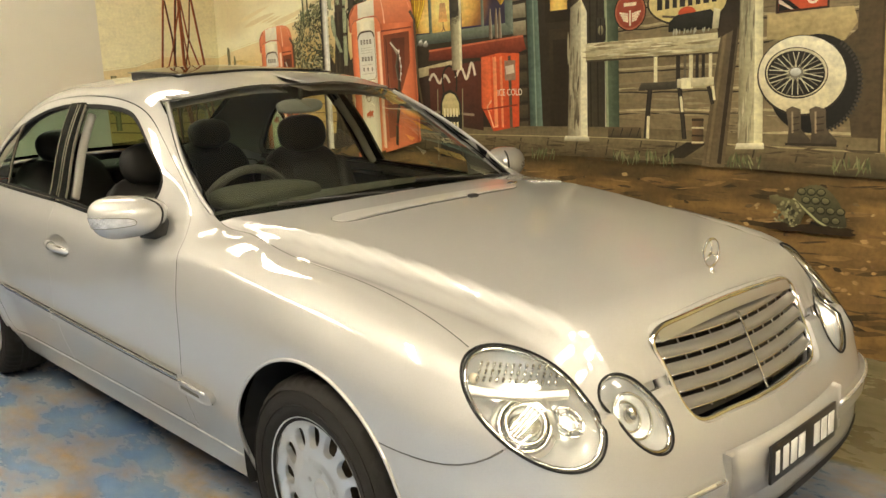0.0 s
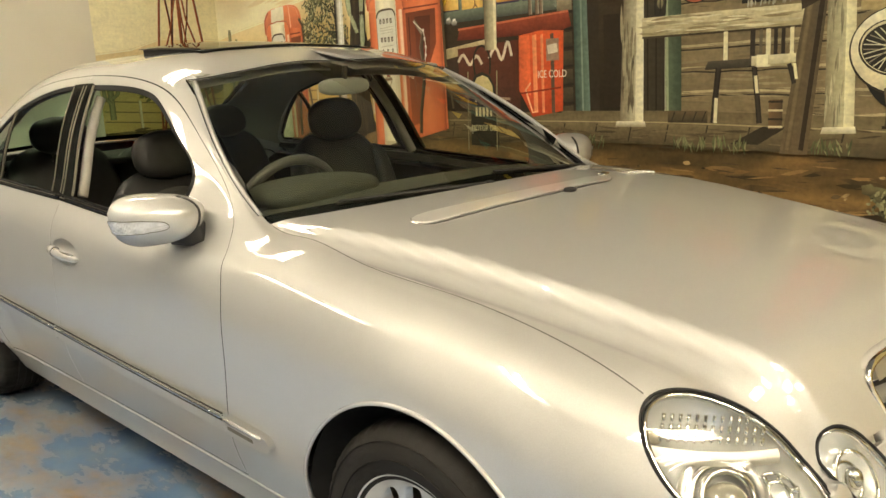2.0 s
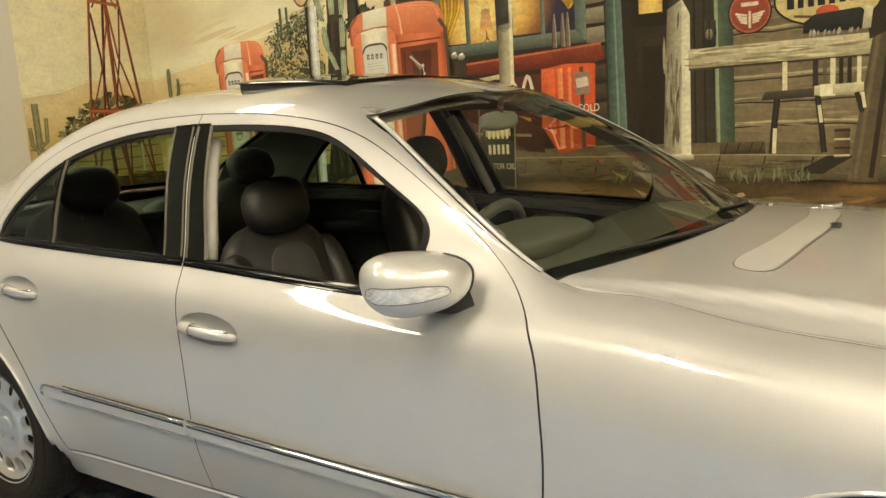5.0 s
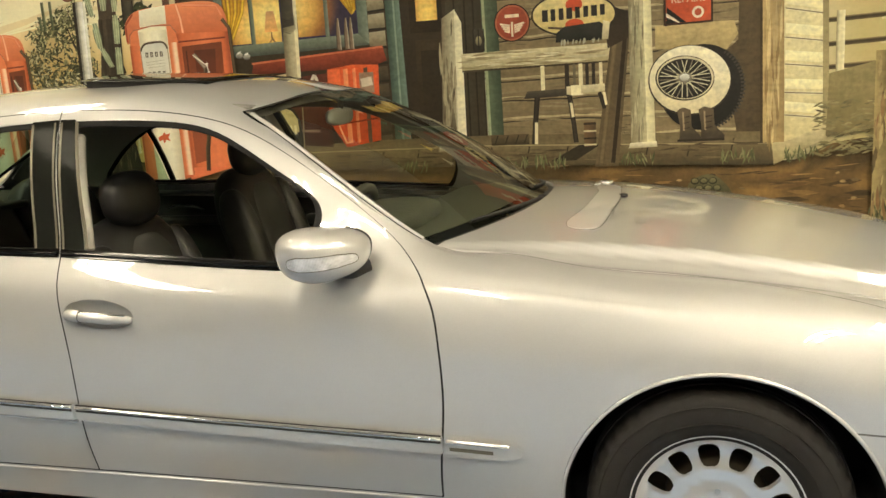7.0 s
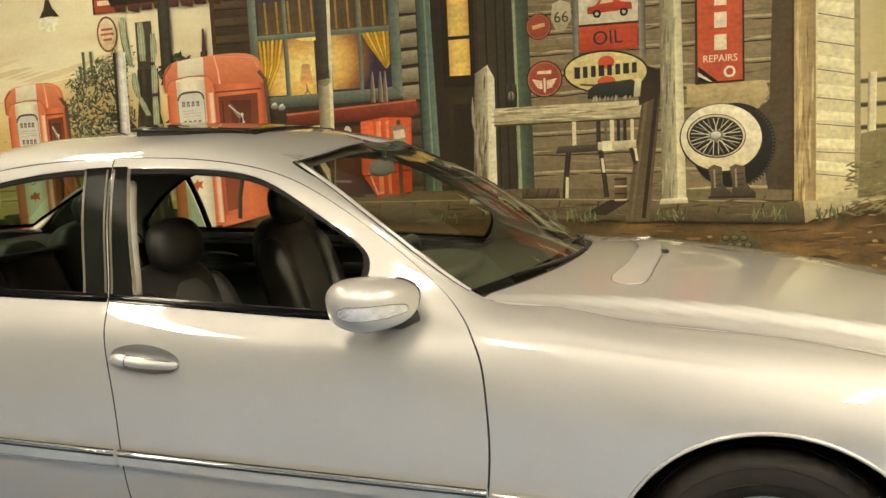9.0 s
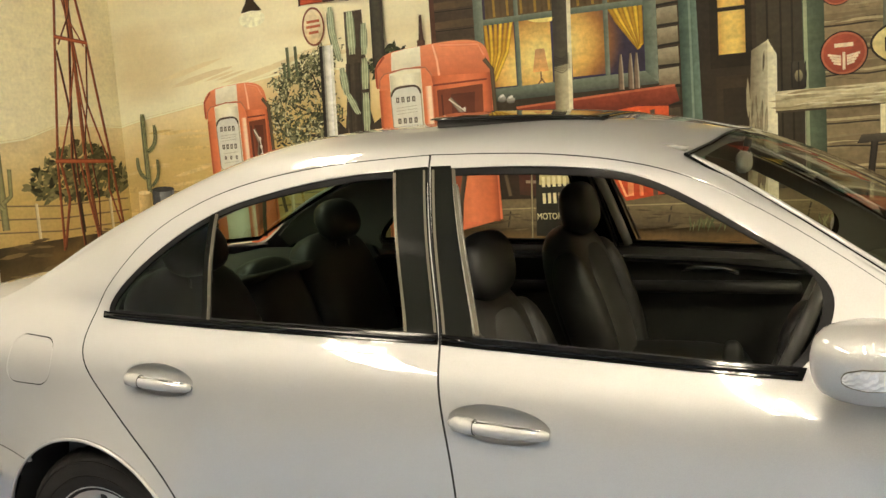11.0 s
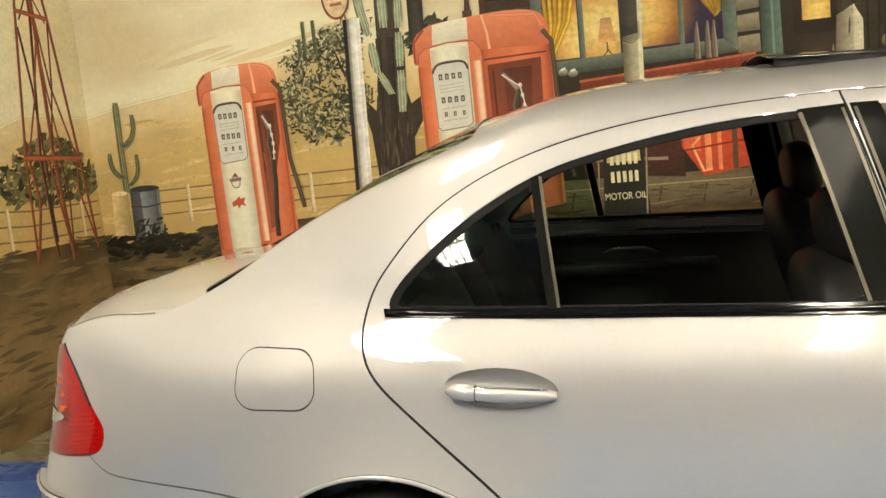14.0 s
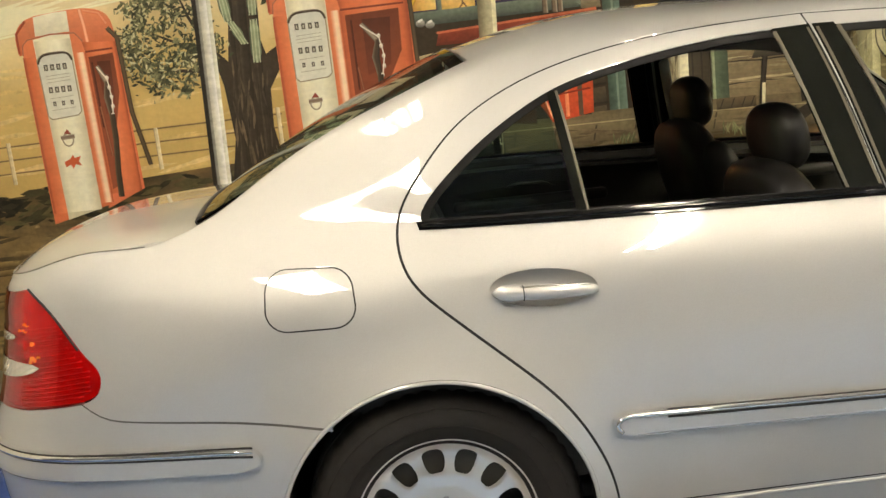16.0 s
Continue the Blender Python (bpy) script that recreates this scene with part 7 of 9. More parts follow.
# fuel pumps
def pump(xl, xm, xr, zt, zb, lean):
    p = Paint()
    h, w = zt - zb, xm - xl
    g = xr - xm

    def X(x, z):
        return (x + lean * (zt - z), z)

    def strips(z0, z1, *stops):
        """Upright bands shaded into one another between two heights."""
        for (a, ca), (b, cb) in zip(stops, stops[1:]):
            p.across([X(a, z0), X(b, z0), X(b, z1), X(a, z1)], ca, cb)
    O1, O2, O3, O4 = T(220, 124, 78), T(202, 104, 62), T(152, 74, 44), T(246, 206, 168)
    WH, WS = T(232, 222, 188), T(204, 192, 156)
    # far side column, its lid and its recess
    p.poly([X(xm - .03, zb + .05 * h), X(xr + .015, zb + .13 * h), X(xr, zt - .10 * h), X(xm - .03, zt - .08 * h)], O2, T(218, 116, 74))
    strips(zb + .12 * h, zt - .12 * h, (xm - .02, O3), (xm + .10 * g, O2), (xm + .55 * g, O1), (xm + .9 * g, O2), (xr, O3))
    p.ribbon([X(xm, zt - .20 * h), X(xr - .02, zt - .195 * h)], .010, T(118, 54, 34))
    p.poly([X(xm + .06 * g, zb + .14 * h), X(xm + .34 * g, zb + .16 * h), X(xm + .52 * g, zt - .58 * h), X(xm + .84 * g, zt - .40 * h), X(xm + .86 * g, zt - .215 * h), X(xm + .06 * g, zt - .225 * h)], T(112, 56, 34), T(150, 78, 48))
    p.poly([X(xm + .30 * g, zt - .50 * h), X(xm + .66 * g, zt - .46 * h), X(xm + .72 * g, zt - .25 * h), X(xm + .30 * g, zt - .25 * h)], T(86, 44, 28), T(118, 58, 36))
    p.ribbon([X(xm + .14 * g, zt - .25 * h), X(xm + .14 * g, zt - .56 * h)], .010, T(84, 40, 26))
    # rounded hood over both, with its white band and bright corner
    cap = smooth_line([X(xl - .014, zt - .19 * h), X(xl - .012, zt - .085 * h), X(xl + .14 * w, zt - .030 * h), X(xl + .45 * w, zt - .010 * h), X(xm, zt), X(xr - .07, zt - .012 * h), X(xr - .018, zt - .045 * h), X(xr + .004, zt - .13 * h)], .02) + [X(xr, zt - .165 * h), X(xm, zt - .155 * h), X(xl + .5 * w, zt - .17 * h)]
    p.poly(cap, T(228, 138, 94), T(190, 96, 58))
    p.poly([X(xl + .24 * w, zt - .17 * h), X(xl + .80 * w, zt - .16 * h), X(xl + .82 * w, zt - .004 * h), X(xl + .55 * w, zt - .008 * h), X(xl + .28 * w, zt - .020 * h)], T(240, 230, 200), WS)
    p.ribbon([X(xm + .04 * g, zt - .004 * h), X(xm + .10 * g, zt - .08 * h), X(xm + .12 * g, zt - .155 * h)], .020, T(238, 176, 138), O2, O2)
    p.ribbon([X(xm + .16 * g, zt - .010 * h), X(xr - .06, zt - .028 * h), X(xr - .03, zt - .08 * h)], .018, T(228, 146, 106), T(208, 108, 70))
    p.ribbon([X(xl - .012, zt - .18 * h), X(xl - .010, zt - .09 * h), X(xl + .14 * w, zt - .034 * h)], .014, T(150, 68, 42), T(196, 98, 62))
    # front with rounded shoulders, orange at both edges and white between
    front = smooth_line([X(xl - .002, zt - .24 * h), X(xl + .012, zt - .155 * h), X(xl + .10 * w, zt - .122 * h), X(xl + .5 * w, zt - .104 * h), X(xm - .12 * w, zt - .108 * h), X(xm - .012, zt - .145 * h), X(xm, zt - .22 * h)], .02) + [X(xm - .01, zb + .07 * h), X(xl - .005, zb)]
    p.poly(front, O1, O2)
    strips(zb + .05 * h, zt - .20 * h, (xl, O3), (xl + .05 * w, O2), (xl + .20 * w, O1), (xl + .24 * w, O2))
    strips(zb + .08 * h, zt - .20 * h, (xl + .77 * w, O2), (xl + .85 * w, O1), (xl + .91 * w, O4), (xl + .95 * w, O4), (xl + .98 * w, O2), (xm, O3))
    p.poly([X(xl + .22 * w, zb + .015 * h), X(xl + .79 * w, zb + .055 * h), X(xl + .80 * w, zt - .112 * h), X(xl + .5 * w, zt - .106 * h), X(xl + .21 * w, zt - .122 * h)], WH, WS)
    strips(zb + .05 * h, zt - .13 * h, (xl + .22 * w, WS), (xl + .34 * w, WH), (xl + .60 * w, T(238, 230, 200)), (xl + .79 * w, WS))
    p.ribbon([X(xl + .004, zt - .19 * h), X(xl + .03 * w, zt - .145 * h), X(xl + .12 * w, zt - .120 * h), X(xl + .5 * w, zt - .104 * h), X(xm - .12 * w, zt - .108 * h), X(xm - .004, zt - .15 * h)], .008, T(150, 84, 58), T(214, 140, 104))
    # sunk dial face under a dark arched edge
    sc = smooth_line([X(xl + .22 * w, zt - .22 * h), X(xl + .30 * w, zt - .198 * h), X(xl + .50 * w, zt - .190 * h), X(xl + .70 * w, zt - .196 * h), X(xl + .76 * w, zt - .215 * h)], .02) + [X(xl + .755 * w, zt - .47 * h), X(xl + .70 * w, zt - .485 * h), X(xl + .28 * w, zt - .495 * h), X(xl + .23 * w, zt - .48 * h)]
    p.poly([(a, b) for a, b in inset(sc, -.006)], T(150, 138, 110))
    p.poly(sc, T(206, 202, 184), T(222, 216, 194))
    p.ribbon(smooth_line([X(xl + .215 * w, zt - .235 * h), X(xl + .29 * w, zt - .202 * h), X(xl + .50 * w, zt - .192 * h), X(xl + .71 * w, zt - .198 * h), X(xl + .765 * w, zt - .23 * h)], .02), .012, T(60, 50, 38), T(120, 106, 82))
    for dz, xs, sz in ((.255, (.33, .43, .53, .63), .017), (.36, (.34, .44, .54, .64), .017), (.425, (.36, .50, .64), .013)):
        for i, fx in enumerate(xs):
            q = X(xl + fx * w, zt - dz * h)
            p.rect(q[0] - sz * .6, q[1] - sz * .9, q[0] + sz * .6, q[1] + sz * .9, T(70, 64, 54), T(104, 96, 82))
            p.rect(q[0] - sz * .22, q[1] - sz * .5, q[0] + sz * .25, q[1] + sz * .5, T(176, 168, 146))
    for dz in (.295, .31, .325, .40, .455):
        p.ribbon([X(xl + .30 * w, zt - dz * h), X(xl + .68 * w, zt - (dz - .006) * h)], .003, T(168, 160, 138))
    # emblem shapes
    q = X(xl + .46 * w, zt - .60 * h)
    p.ring(q[0], q[1], .030, .036, .007, T(150, 138, 112))
    p.ribbon([(q[0] - .036, q[1] + .012), (q[0] + .036, q[1] + .016)], .022, T(128, 106, 86), T(170, 150, 122))
    p.poly([(q[0] - .018, q[1] + .030), (q[0] + .02, q[1] + .030), (q[0] + .002, q[1] + .056)], T(150, 70, 50))
    q = X(xl + .47 * w, zt - .71 * h)
    p.poly([(q[0] - .045, q[1] + .006), (q[0] - .012, q[1] + .020), (q[0] + .004, q[1] + .040), (q[0] + .012, q[1] + .022), (q[0] + .045, q[1] + .030), (q[0] + .030, q[1] + .002), (q[0] + .044, q[1] - .022), (q[0] + .012, q[1] - .010), (q[0] - .004, q[1] - .034), (q[0] - .014, q[1] - .010), (q[0] - .040, q[1] - .022)], T(206, 96, 54))
    # nozzle in its recess, swivel and hose
    nx = xm + .36 * g
    p.ribbon([X(nx - .08 * g, zt - .27 * h), X(nx + .06 * g, zt - .32 * h), X(nx + .14 * g, zt - .355 * h)], [.022, .030, .026], T(150, 138, 118), T(58, 48, 36), T(84, 72, 54))
    p.ribbon([X(nx + .14 * g, zt - .345 * h), X(nx + .08 * g, zt - .42 * h), X(nx + .12 * g, zt - .52 * h)], [.024, .040, .026], T(70, 58, 44), T(44, 36, 28), T(120, 106, 86))
    for a, b in ((.16, .33), (.18, .375), (.20, .42), (.19, .465), (.15, .505)):
        c = X(nx + a * g, zt - b * h)
        p.oval(c[0], c[1], .010, .013, T(238, 232, 214), T(150, 140, 120), n=10)
    p.ribbon([X(nx - .10 * g, zt - .275 * h), X(nx + .16 * g, zt - .335 * h), X(nx + .21 * g, zt - .42 * h), X(nx + .15 * g, zt - .51 * h)], .006, T(226, 220, 200))
    p.ribbon([X(nx + .12 * g, zt - .50 * h), X(nx + .10 * g, zt - .62 * h), X(nx - .02 * g, zt - .78 * h), X(nx - .06 * g, zb + .10 * h)], .030, T(66, 54, 40), T(40, 32, 24), T(96, 80, 58))
    p.ribbon([X(xm + .16 * g, zt - .46 * h), X(xm + .26 * g, zt - .70 * h)], .012, T(150, 92, 62), T(90, 46, 30))
    p.ribbon([X(xr - .03, zt - .10 * h), X(xr + .012, zt - .15 * h), X(xr + .02, zt - .5 * h), X(xr + .07, zt - .76 * h)], .024, T(96, 80, 56), T(60, 48, 34))
    p.done("painted_fuel_pump", "painted orange and white fuel pump", .40)


pump(-3.33, -3.01, -2.85, 1.86, .77, .012)

# small cactus, oil drum and stump in the corner
p = Paint()
def cactus_limb(pts, w, light=T(146, 142, 96), dark=T(84, 84, 52)):
    q = smooth_line(pts, .03)
    ws = [w * (.8 if 0 < i < len(q) - 1 else .55) for i in range(len(q))]
    p.ribbon(q, ws, light, dark, T(112, 110, 70))
    for o in (-.22, .05, .26):
        p.ribbon([(a + o * w, b) for a, b in q], .0035, T(70, 70, 44))
cactus_limb([(-3.885, 1.20), (-3.885, 1.45), (-3.88, 1.73)], .055)
cactus_limb([(-3.885, 1.29), (-3.94, 1.32), (-3.965, 1.38), (-3.965, 1.44)], .04)
cactus_limb([(-3.875, 1.47), (-3.82, 1.50), (-3.785, 1.56), (-3.785, 1.65)], .042)
cactus_limb([(-3.86, 1.24), (-3.80, 1.30), (-3.79, 1.42)], .035)
p.across([(-3.875, .90), (-3.685, .90), (-3.67, 1.215), (-3.865, 1.215)], T(70, 70, 70), T(120, 118, 112))
p.across([(-3.80, .90), (-3.70, .90), (-3.69, 1.215), (-3.80, 1.215)], T(150, 150, 144), T(80, 80, 78))
p.oval(-3.768, 1.217, .098, .018, T(60, 58, 54))
for z in (1.12, 1.01):
    p.ribbon([(-3.872, z), (-3.77, z - .012), (-3.676, z)], .008, T(56, 54, 50))
p.dabs(60, lambda: (p.rnd.uniform(-3.86, -3.66), p.rnd.uniform(.88, 1.04)), .05, [T(30, 28, 20), T(60, 56, 40)], 50, 40, .3)
p.across([(-4.005, .90), (-3.885, .90), (-3.882, 1.20), (-3.99, 1.20)], T(226, 198, 130), T(170, 140, 84))
p.oval(-3.938, 1.20, .055, .014, T(236, 214, 156))
p.dabs(80, lambda: (p.rnd.uniform(-4.05, -3.5), p.rnd.uniform(.84, .93)), .09, [T(30, 26, 18), T(52, 46, 30)], 5, 30, .3)
p.done("painted_cactus", "painted cactus, drum and stump")

# west wall: windmill tower, bush, fence
p = Paint("west")
p.field(.92, 2.0, 0, CEIL, lambda y, z: blend(sky_col(y - 6, z), T(238, 222, 172), .35), .10)
wd = lambda y: float(np.interp(y, [.9, 1.0, 1.21, 1.47, 1.66, 2.0], [1.56, 1.57, 1.59, 1.67, 1.67, 1.65]))
ys = np.linspace(.92, 2.0, 20)
pts = [(float(y), .9 + (wd(y) - .9) * j / 8) for j in range(9) for y in ys]
fw = dune_col(wd)
p.put(pts, [[j * 20 + i, j * 20 + i + 1, (j + 1) * 20 + i + 1, (j + 1) * 20 + i] for j in range(8) for i in range(19)], [fw(*q) for q in pts])
p.ribbon([(float(y), wd(y) + .005) for y in ys], .016, T(244, 230, 186), T(216, 190, 138))
pts = [(float(y), .96 * j / 10) for j in range(11) for y in ys]
p.put(pts, [[j * 20 + i, j * 20 + i + 1, (j + 1) * 20 + i + 1, (j + 1) * 20 + i] for j in range(10) for i in range(19)], [ground_col(q[0] - 5, q[1]) for q in pts])
p.dabs(110, lambda: (p.rnd.uniform(.95, 1.98), p.rnd.uniform(.05, .98)), .18, [T(92, 76, 48), T(112, 92, 58), T(132, 108, 68)], 0, 10, .13)
for z0 in (1.19, 1.11, 1.03):
    p.ribbon([(.93, z0 + .02), (1.4, z0 - .02), (1.98, z0 - .02)], .012, T(120, 98, 62), T(186, 158, 102))
for y in (1.23, 1.56, 1.82):
    p.ribbon([(y, .98), (y, 1.20)], .024, T(214, 196, 150), T(150, 128, 88), T(236, 224, 184))
bush = [(1.15, 1.27), (1.24, 1.40), (1.38, 1.50), (1.55, 1.56), (1.72, 1.57), (1.88, 1.46), (2.0, 1.34), (1.98, 1.24), (1.76, 1.20), (1.35, 1.20)]
p.dabs(420, p.within(bush), .075, [T(44, 44, 26), T(72, 70, 42), T(110, 104, 64), T(140, 130, 84)], 30, 60, .34)
p.ribbon([(1.57, .98), (1.56, 1.25)], .035, T(50, 40, 28))
p.done("painted_far_desert", "painted dunes, bush and fence beside the corner", .5)
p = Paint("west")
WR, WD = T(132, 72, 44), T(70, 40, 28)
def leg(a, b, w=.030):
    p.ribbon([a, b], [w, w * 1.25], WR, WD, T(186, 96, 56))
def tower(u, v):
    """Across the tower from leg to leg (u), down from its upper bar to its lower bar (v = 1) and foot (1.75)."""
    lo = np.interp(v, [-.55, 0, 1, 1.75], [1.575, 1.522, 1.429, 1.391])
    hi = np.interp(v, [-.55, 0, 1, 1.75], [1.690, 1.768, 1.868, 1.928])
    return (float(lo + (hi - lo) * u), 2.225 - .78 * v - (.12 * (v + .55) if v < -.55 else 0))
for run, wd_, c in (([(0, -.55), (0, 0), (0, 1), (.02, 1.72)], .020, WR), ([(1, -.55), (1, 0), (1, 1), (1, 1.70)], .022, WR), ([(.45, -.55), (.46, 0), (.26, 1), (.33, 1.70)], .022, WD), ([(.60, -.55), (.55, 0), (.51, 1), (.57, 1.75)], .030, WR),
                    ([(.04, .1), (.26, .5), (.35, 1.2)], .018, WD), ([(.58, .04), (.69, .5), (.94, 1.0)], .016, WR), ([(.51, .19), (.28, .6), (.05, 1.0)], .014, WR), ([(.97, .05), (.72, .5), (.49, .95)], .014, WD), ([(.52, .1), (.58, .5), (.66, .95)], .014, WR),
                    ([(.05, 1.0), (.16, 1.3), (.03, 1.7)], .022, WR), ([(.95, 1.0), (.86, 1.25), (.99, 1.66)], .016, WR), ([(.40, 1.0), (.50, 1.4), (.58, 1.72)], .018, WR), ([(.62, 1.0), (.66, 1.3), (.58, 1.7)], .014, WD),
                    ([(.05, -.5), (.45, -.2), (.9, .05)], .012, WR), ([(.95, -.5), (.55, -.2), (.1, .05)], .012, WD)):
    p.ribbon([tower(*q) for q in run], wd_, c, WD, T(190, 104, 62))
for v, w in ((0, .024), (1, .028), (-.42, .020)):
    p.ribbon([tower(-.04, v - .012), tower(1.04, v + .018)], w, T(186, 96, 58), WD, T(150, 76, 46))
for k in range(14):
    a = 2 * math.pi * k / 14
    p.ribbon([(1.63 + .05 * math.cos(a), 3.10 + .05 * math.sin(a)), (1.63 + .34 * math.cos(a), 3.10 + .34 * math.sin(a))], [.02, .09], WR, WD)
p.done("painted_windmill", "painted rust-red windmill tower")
p = Paint("west")
for pts, w in (([(1.0, 1.06), (1.0, 1.52)], .05), ([(1.0, 1.22), (1.06, 1.26), (1.07, 1.42)], .03), ([(1.0, 1.18), (.95, 1.24), (.945, 1.36)], .03)):
    p.ribbon(pts, w, T(150, 142, 96), T(96, 92, 60))
p.done("painted_cactus", "small painted cactus")

# ---------------------------------------------------------------- the painted filling station
p = Paint()
# walls: dark boards left, weathered boards right; deep porch shade above
p.poly([(-1.66, .97), (-.30, .97), (-.30, 2.6), (-1.66, 2.6)], T(70, 54, 36), T(54, 42, 28))
for i, z in enumerate(np.arange(1.70, 2.60, .105)):
    p.ribbon([(-1.66, z), (-1.40, z - .004)], .012, T(30, 24, 16), T(84, 66, 44))
    p.across([(-1.66, z + .012), (-1.40, z + .010), (-1.40, z + .05), (-1.66, z + .05)], T(92, 72, 48), T(74, 58, 38))
p.poly([(-1.40, .97), (-.42, .97), (-.42, 1.64), (-1.40, 1.64)], T(58, 46, 30), T(40, 32, 20))
p.poly([(.33, .98), (1.74, .96), (1.74, 2.6), (.33, 2.6)], T(146, 128, 92), T(124, 106, 74))
p.rnd.seed(3)
for i, z in enumerate(np.arange(1.02, 2.60, .112)):
    a = [(.33 + j * .10, z + p.rnd.uniform(-.006, .006)) for j in range(15)]
    p.across([(.33, z + .006), (1.74, z - .002), (1.74, z + .05), (.33, z + .055)], T(120, 102, 72), T(136, 118, 84))
    p.ribbon(a, .014, T(48, 38, 26), T(150, 132, 96))
    p.ribbon([(x, y + .018) for x, y in a], .012, T(178, 160, 118))
p.dabs(240, lambda: (p.rnd.uniform(.36, 1.70), p.rnd.uniform(1.0, 2.1)), .16, [T(112, 96, 68), T(152, 136, 100), T(122, 106, 76)], 0, 4, .06)
p.dabs(120, lambda: (p.rnd.uniform(.36, 1.70), p.rnd.uniform(1.0, 2.1)), .09, [T(84, 70, 48), T(104, 88, 62), T(150, 134, 98)], 0, 5, .05)
# shade falling over the boards, painted as a dark slanting patch
p.poly([(1.55, 1.44), (1.62, 1.50), (1.64, 2.6), (1.73, 2.6), (1.735, .98), (1.62, .98)], T(92, 76, 50), T(74, 60, 40))
p.poly([(1.20, 1.48), (1.56, 1.45), (1.62, 1.53), (1.60, 1.60), (1.20, 1.60)], T(186, 164, 112), T(160, 138, 92))
p.done("painted_siding", "painted weathered board walls")

# shaded eaves and bunting over the station
p = Paint()
p.poly([(-2.40, 2.31), (2.20, 2.30), (2.35, 2.62), (2.45, 3.89), (-2.60, 3.89), (-2.55, 2.60)], T(58, 44, 30), T(44, 32, 22))
for z in np.arange(2.45, 3.85, .12):
    p.ribbon([(-2.50, z), (2.3, z - .01)], .02, T(30, 24, 18), T(78, 60, 42))
p.dabs(260, lambda: (p.rnd.uniform(-2.4, 2.2), p.rnd.uniform(2.32, 3.3)), .22, [T(34, 26, 18), T(80, 60, 40), T(100, 76, 48)], 0, 5, .10)
for i in range(46):
    x = -2.38 + i * .099
    p.poly([(x, 2.315), (x + .095, 2.315), (x + .09, 2.27 - .012 * (i % 2)), (x + .01, 2.272)], T(96, 58, 36), T(60, 36, 24))
for i in range(15):
    x = -1.5 + i * .24
    z = 2.74 - .10 * math.sin(i / 14 * math.pi)
    p.poly([(x, z), (x + .16, z), (x + .08, z - .17)], (T(196, 60, 34), T(226, 190, 70), T(226, 216, 180), T(60, 110, 90))[i % 4])
# boards above the view, added to set the tone of the windscreen's reflection
p.poly([(-2.52, 2.64), (2.34, 2.63), (2.44, 3.885), (-2.59, 3.885)], T(98, 82, 54), T(72, 58, 39))
for z in np.arange(2.75, 3.85, .14):
    p.ribbon([(-2.50, z), (2.34, z - .01)], .016, T(44, 35, 24), T(112, 94, 62))
p.done("painted_roof", "painted dark roof edge with bunting")

# background posts left of the station
p = Paint()
p.ribbon([(-2.02, 1.86), (-2.01, 2.32)], .085, T(66, 60, 46), T(44, 38, 28))
p.ribbon([(-1.66, 1.9), (-1.66, 2.32)], .03, T(84, 52, 34))
p.ribbon([(-1.74, 1.92), (-1.735, 2.12)], [.04, .015], T(74, 50, 36))
p.ribbon([(-1.745, 1.86), (-1.74, 1.98)], .05, T(88, 60, 44))
p.done("painted_post")

# the lit window with curtains and a lamp
p = Paint()
FR, FRL = T(84, 94, 80), T(120, 128, 108)
p.poly([(-1.41, 1.60), (-.42, 1.62), (-.42, 2.30), (-1.41, 2.30)], T(70, 78, 66), T(60, 68, 58))
p.rect(-1.355, 1.67, -.485, 2.26, T(60, 50, 62), T(48, 42, 66))
def glow_col(cx, cz, s):
    def f(x, z):
        d = math.hypot((x - cx) / 1.1, z - cz)
        return blend(T(252, 226, 140), blend(T(214, 140, 40), T(52, 44, 60), min(1, max(0, (d - .14) / .16))), min(1, d / s))
    return f
p.field(-1.15, -.975, 1.665, 2.03, glow_col(-1.05, 1.82, .22), .025)
p.field(-.865, -.49, 1.69, 2.25, glow_col(-.93, 1.86, .22), .03)
p.field(-1.355, -1.18, 1.675, 2.03, glow_col(-1.12, 1.76, .20), .03)
p.oval(-1.00, 2.04, .12, .05, T(250, 220, 130))
YL, YD = T(226, 186, 60), T(140, 100, 24)
for i in range(6):
    a = i / 5
    p.ribbon([(-1.345 + .155 * a, 2.03), (-1.335 + .11 * a, 1.86), (-1.335 + .03 * a, 1.71)], .022, YL if i % 2 else T(200, 150, 40), YD)
for i in range(7):
    a = i / 6
    p.ribbon([(-.70 + .20 * a, 2.10), (-.62 + .12 * a, 1.95), (-.51 + .01 * a, 1.80 + .02 * a)], .024, YL if i % 2 else T(190, 140, 36), YD)
p.poly([(-1.34, 2.03), (-.49, 2.03), (-.49, 2.24), (-1.34, 2.24)], T(70, 56, 40), T(96, 76, 44))
for i in range(22):
    x = -1.33 + i * .039
    p.ribbon([(x, 2.24), (x + .004, 2.05)], .014, T(150, 114, 44) if i % 2 else T(84, 64, 36))
p.poly([(-1.085, 1.735), (-.995, 1.735), (-1.015, 1.855), (-1.065, 1.855)], T(196, 146, 96), T(230, 170, 96))
p.ribbon([(-1.04, 1.735), (-1.04, 1.69), (-1.065, 1.665)], .008, T(120, 90, 60))
p.ribbon([(-1.04, 1.70), (-1.015, 1.665)], .008, T(120, 90, 60))
for x0, x1 in ((-1.175, -1.15), (-.69, -.665)):
    p.across([(x0, 1.66), (x1, 1.66), (x1, 2.26), (x0, 2.26)], FR, FRL)
for z in (2.03,):
    p.rect(-1.355, z - .018, -.485, z + .014, FRL, FR)
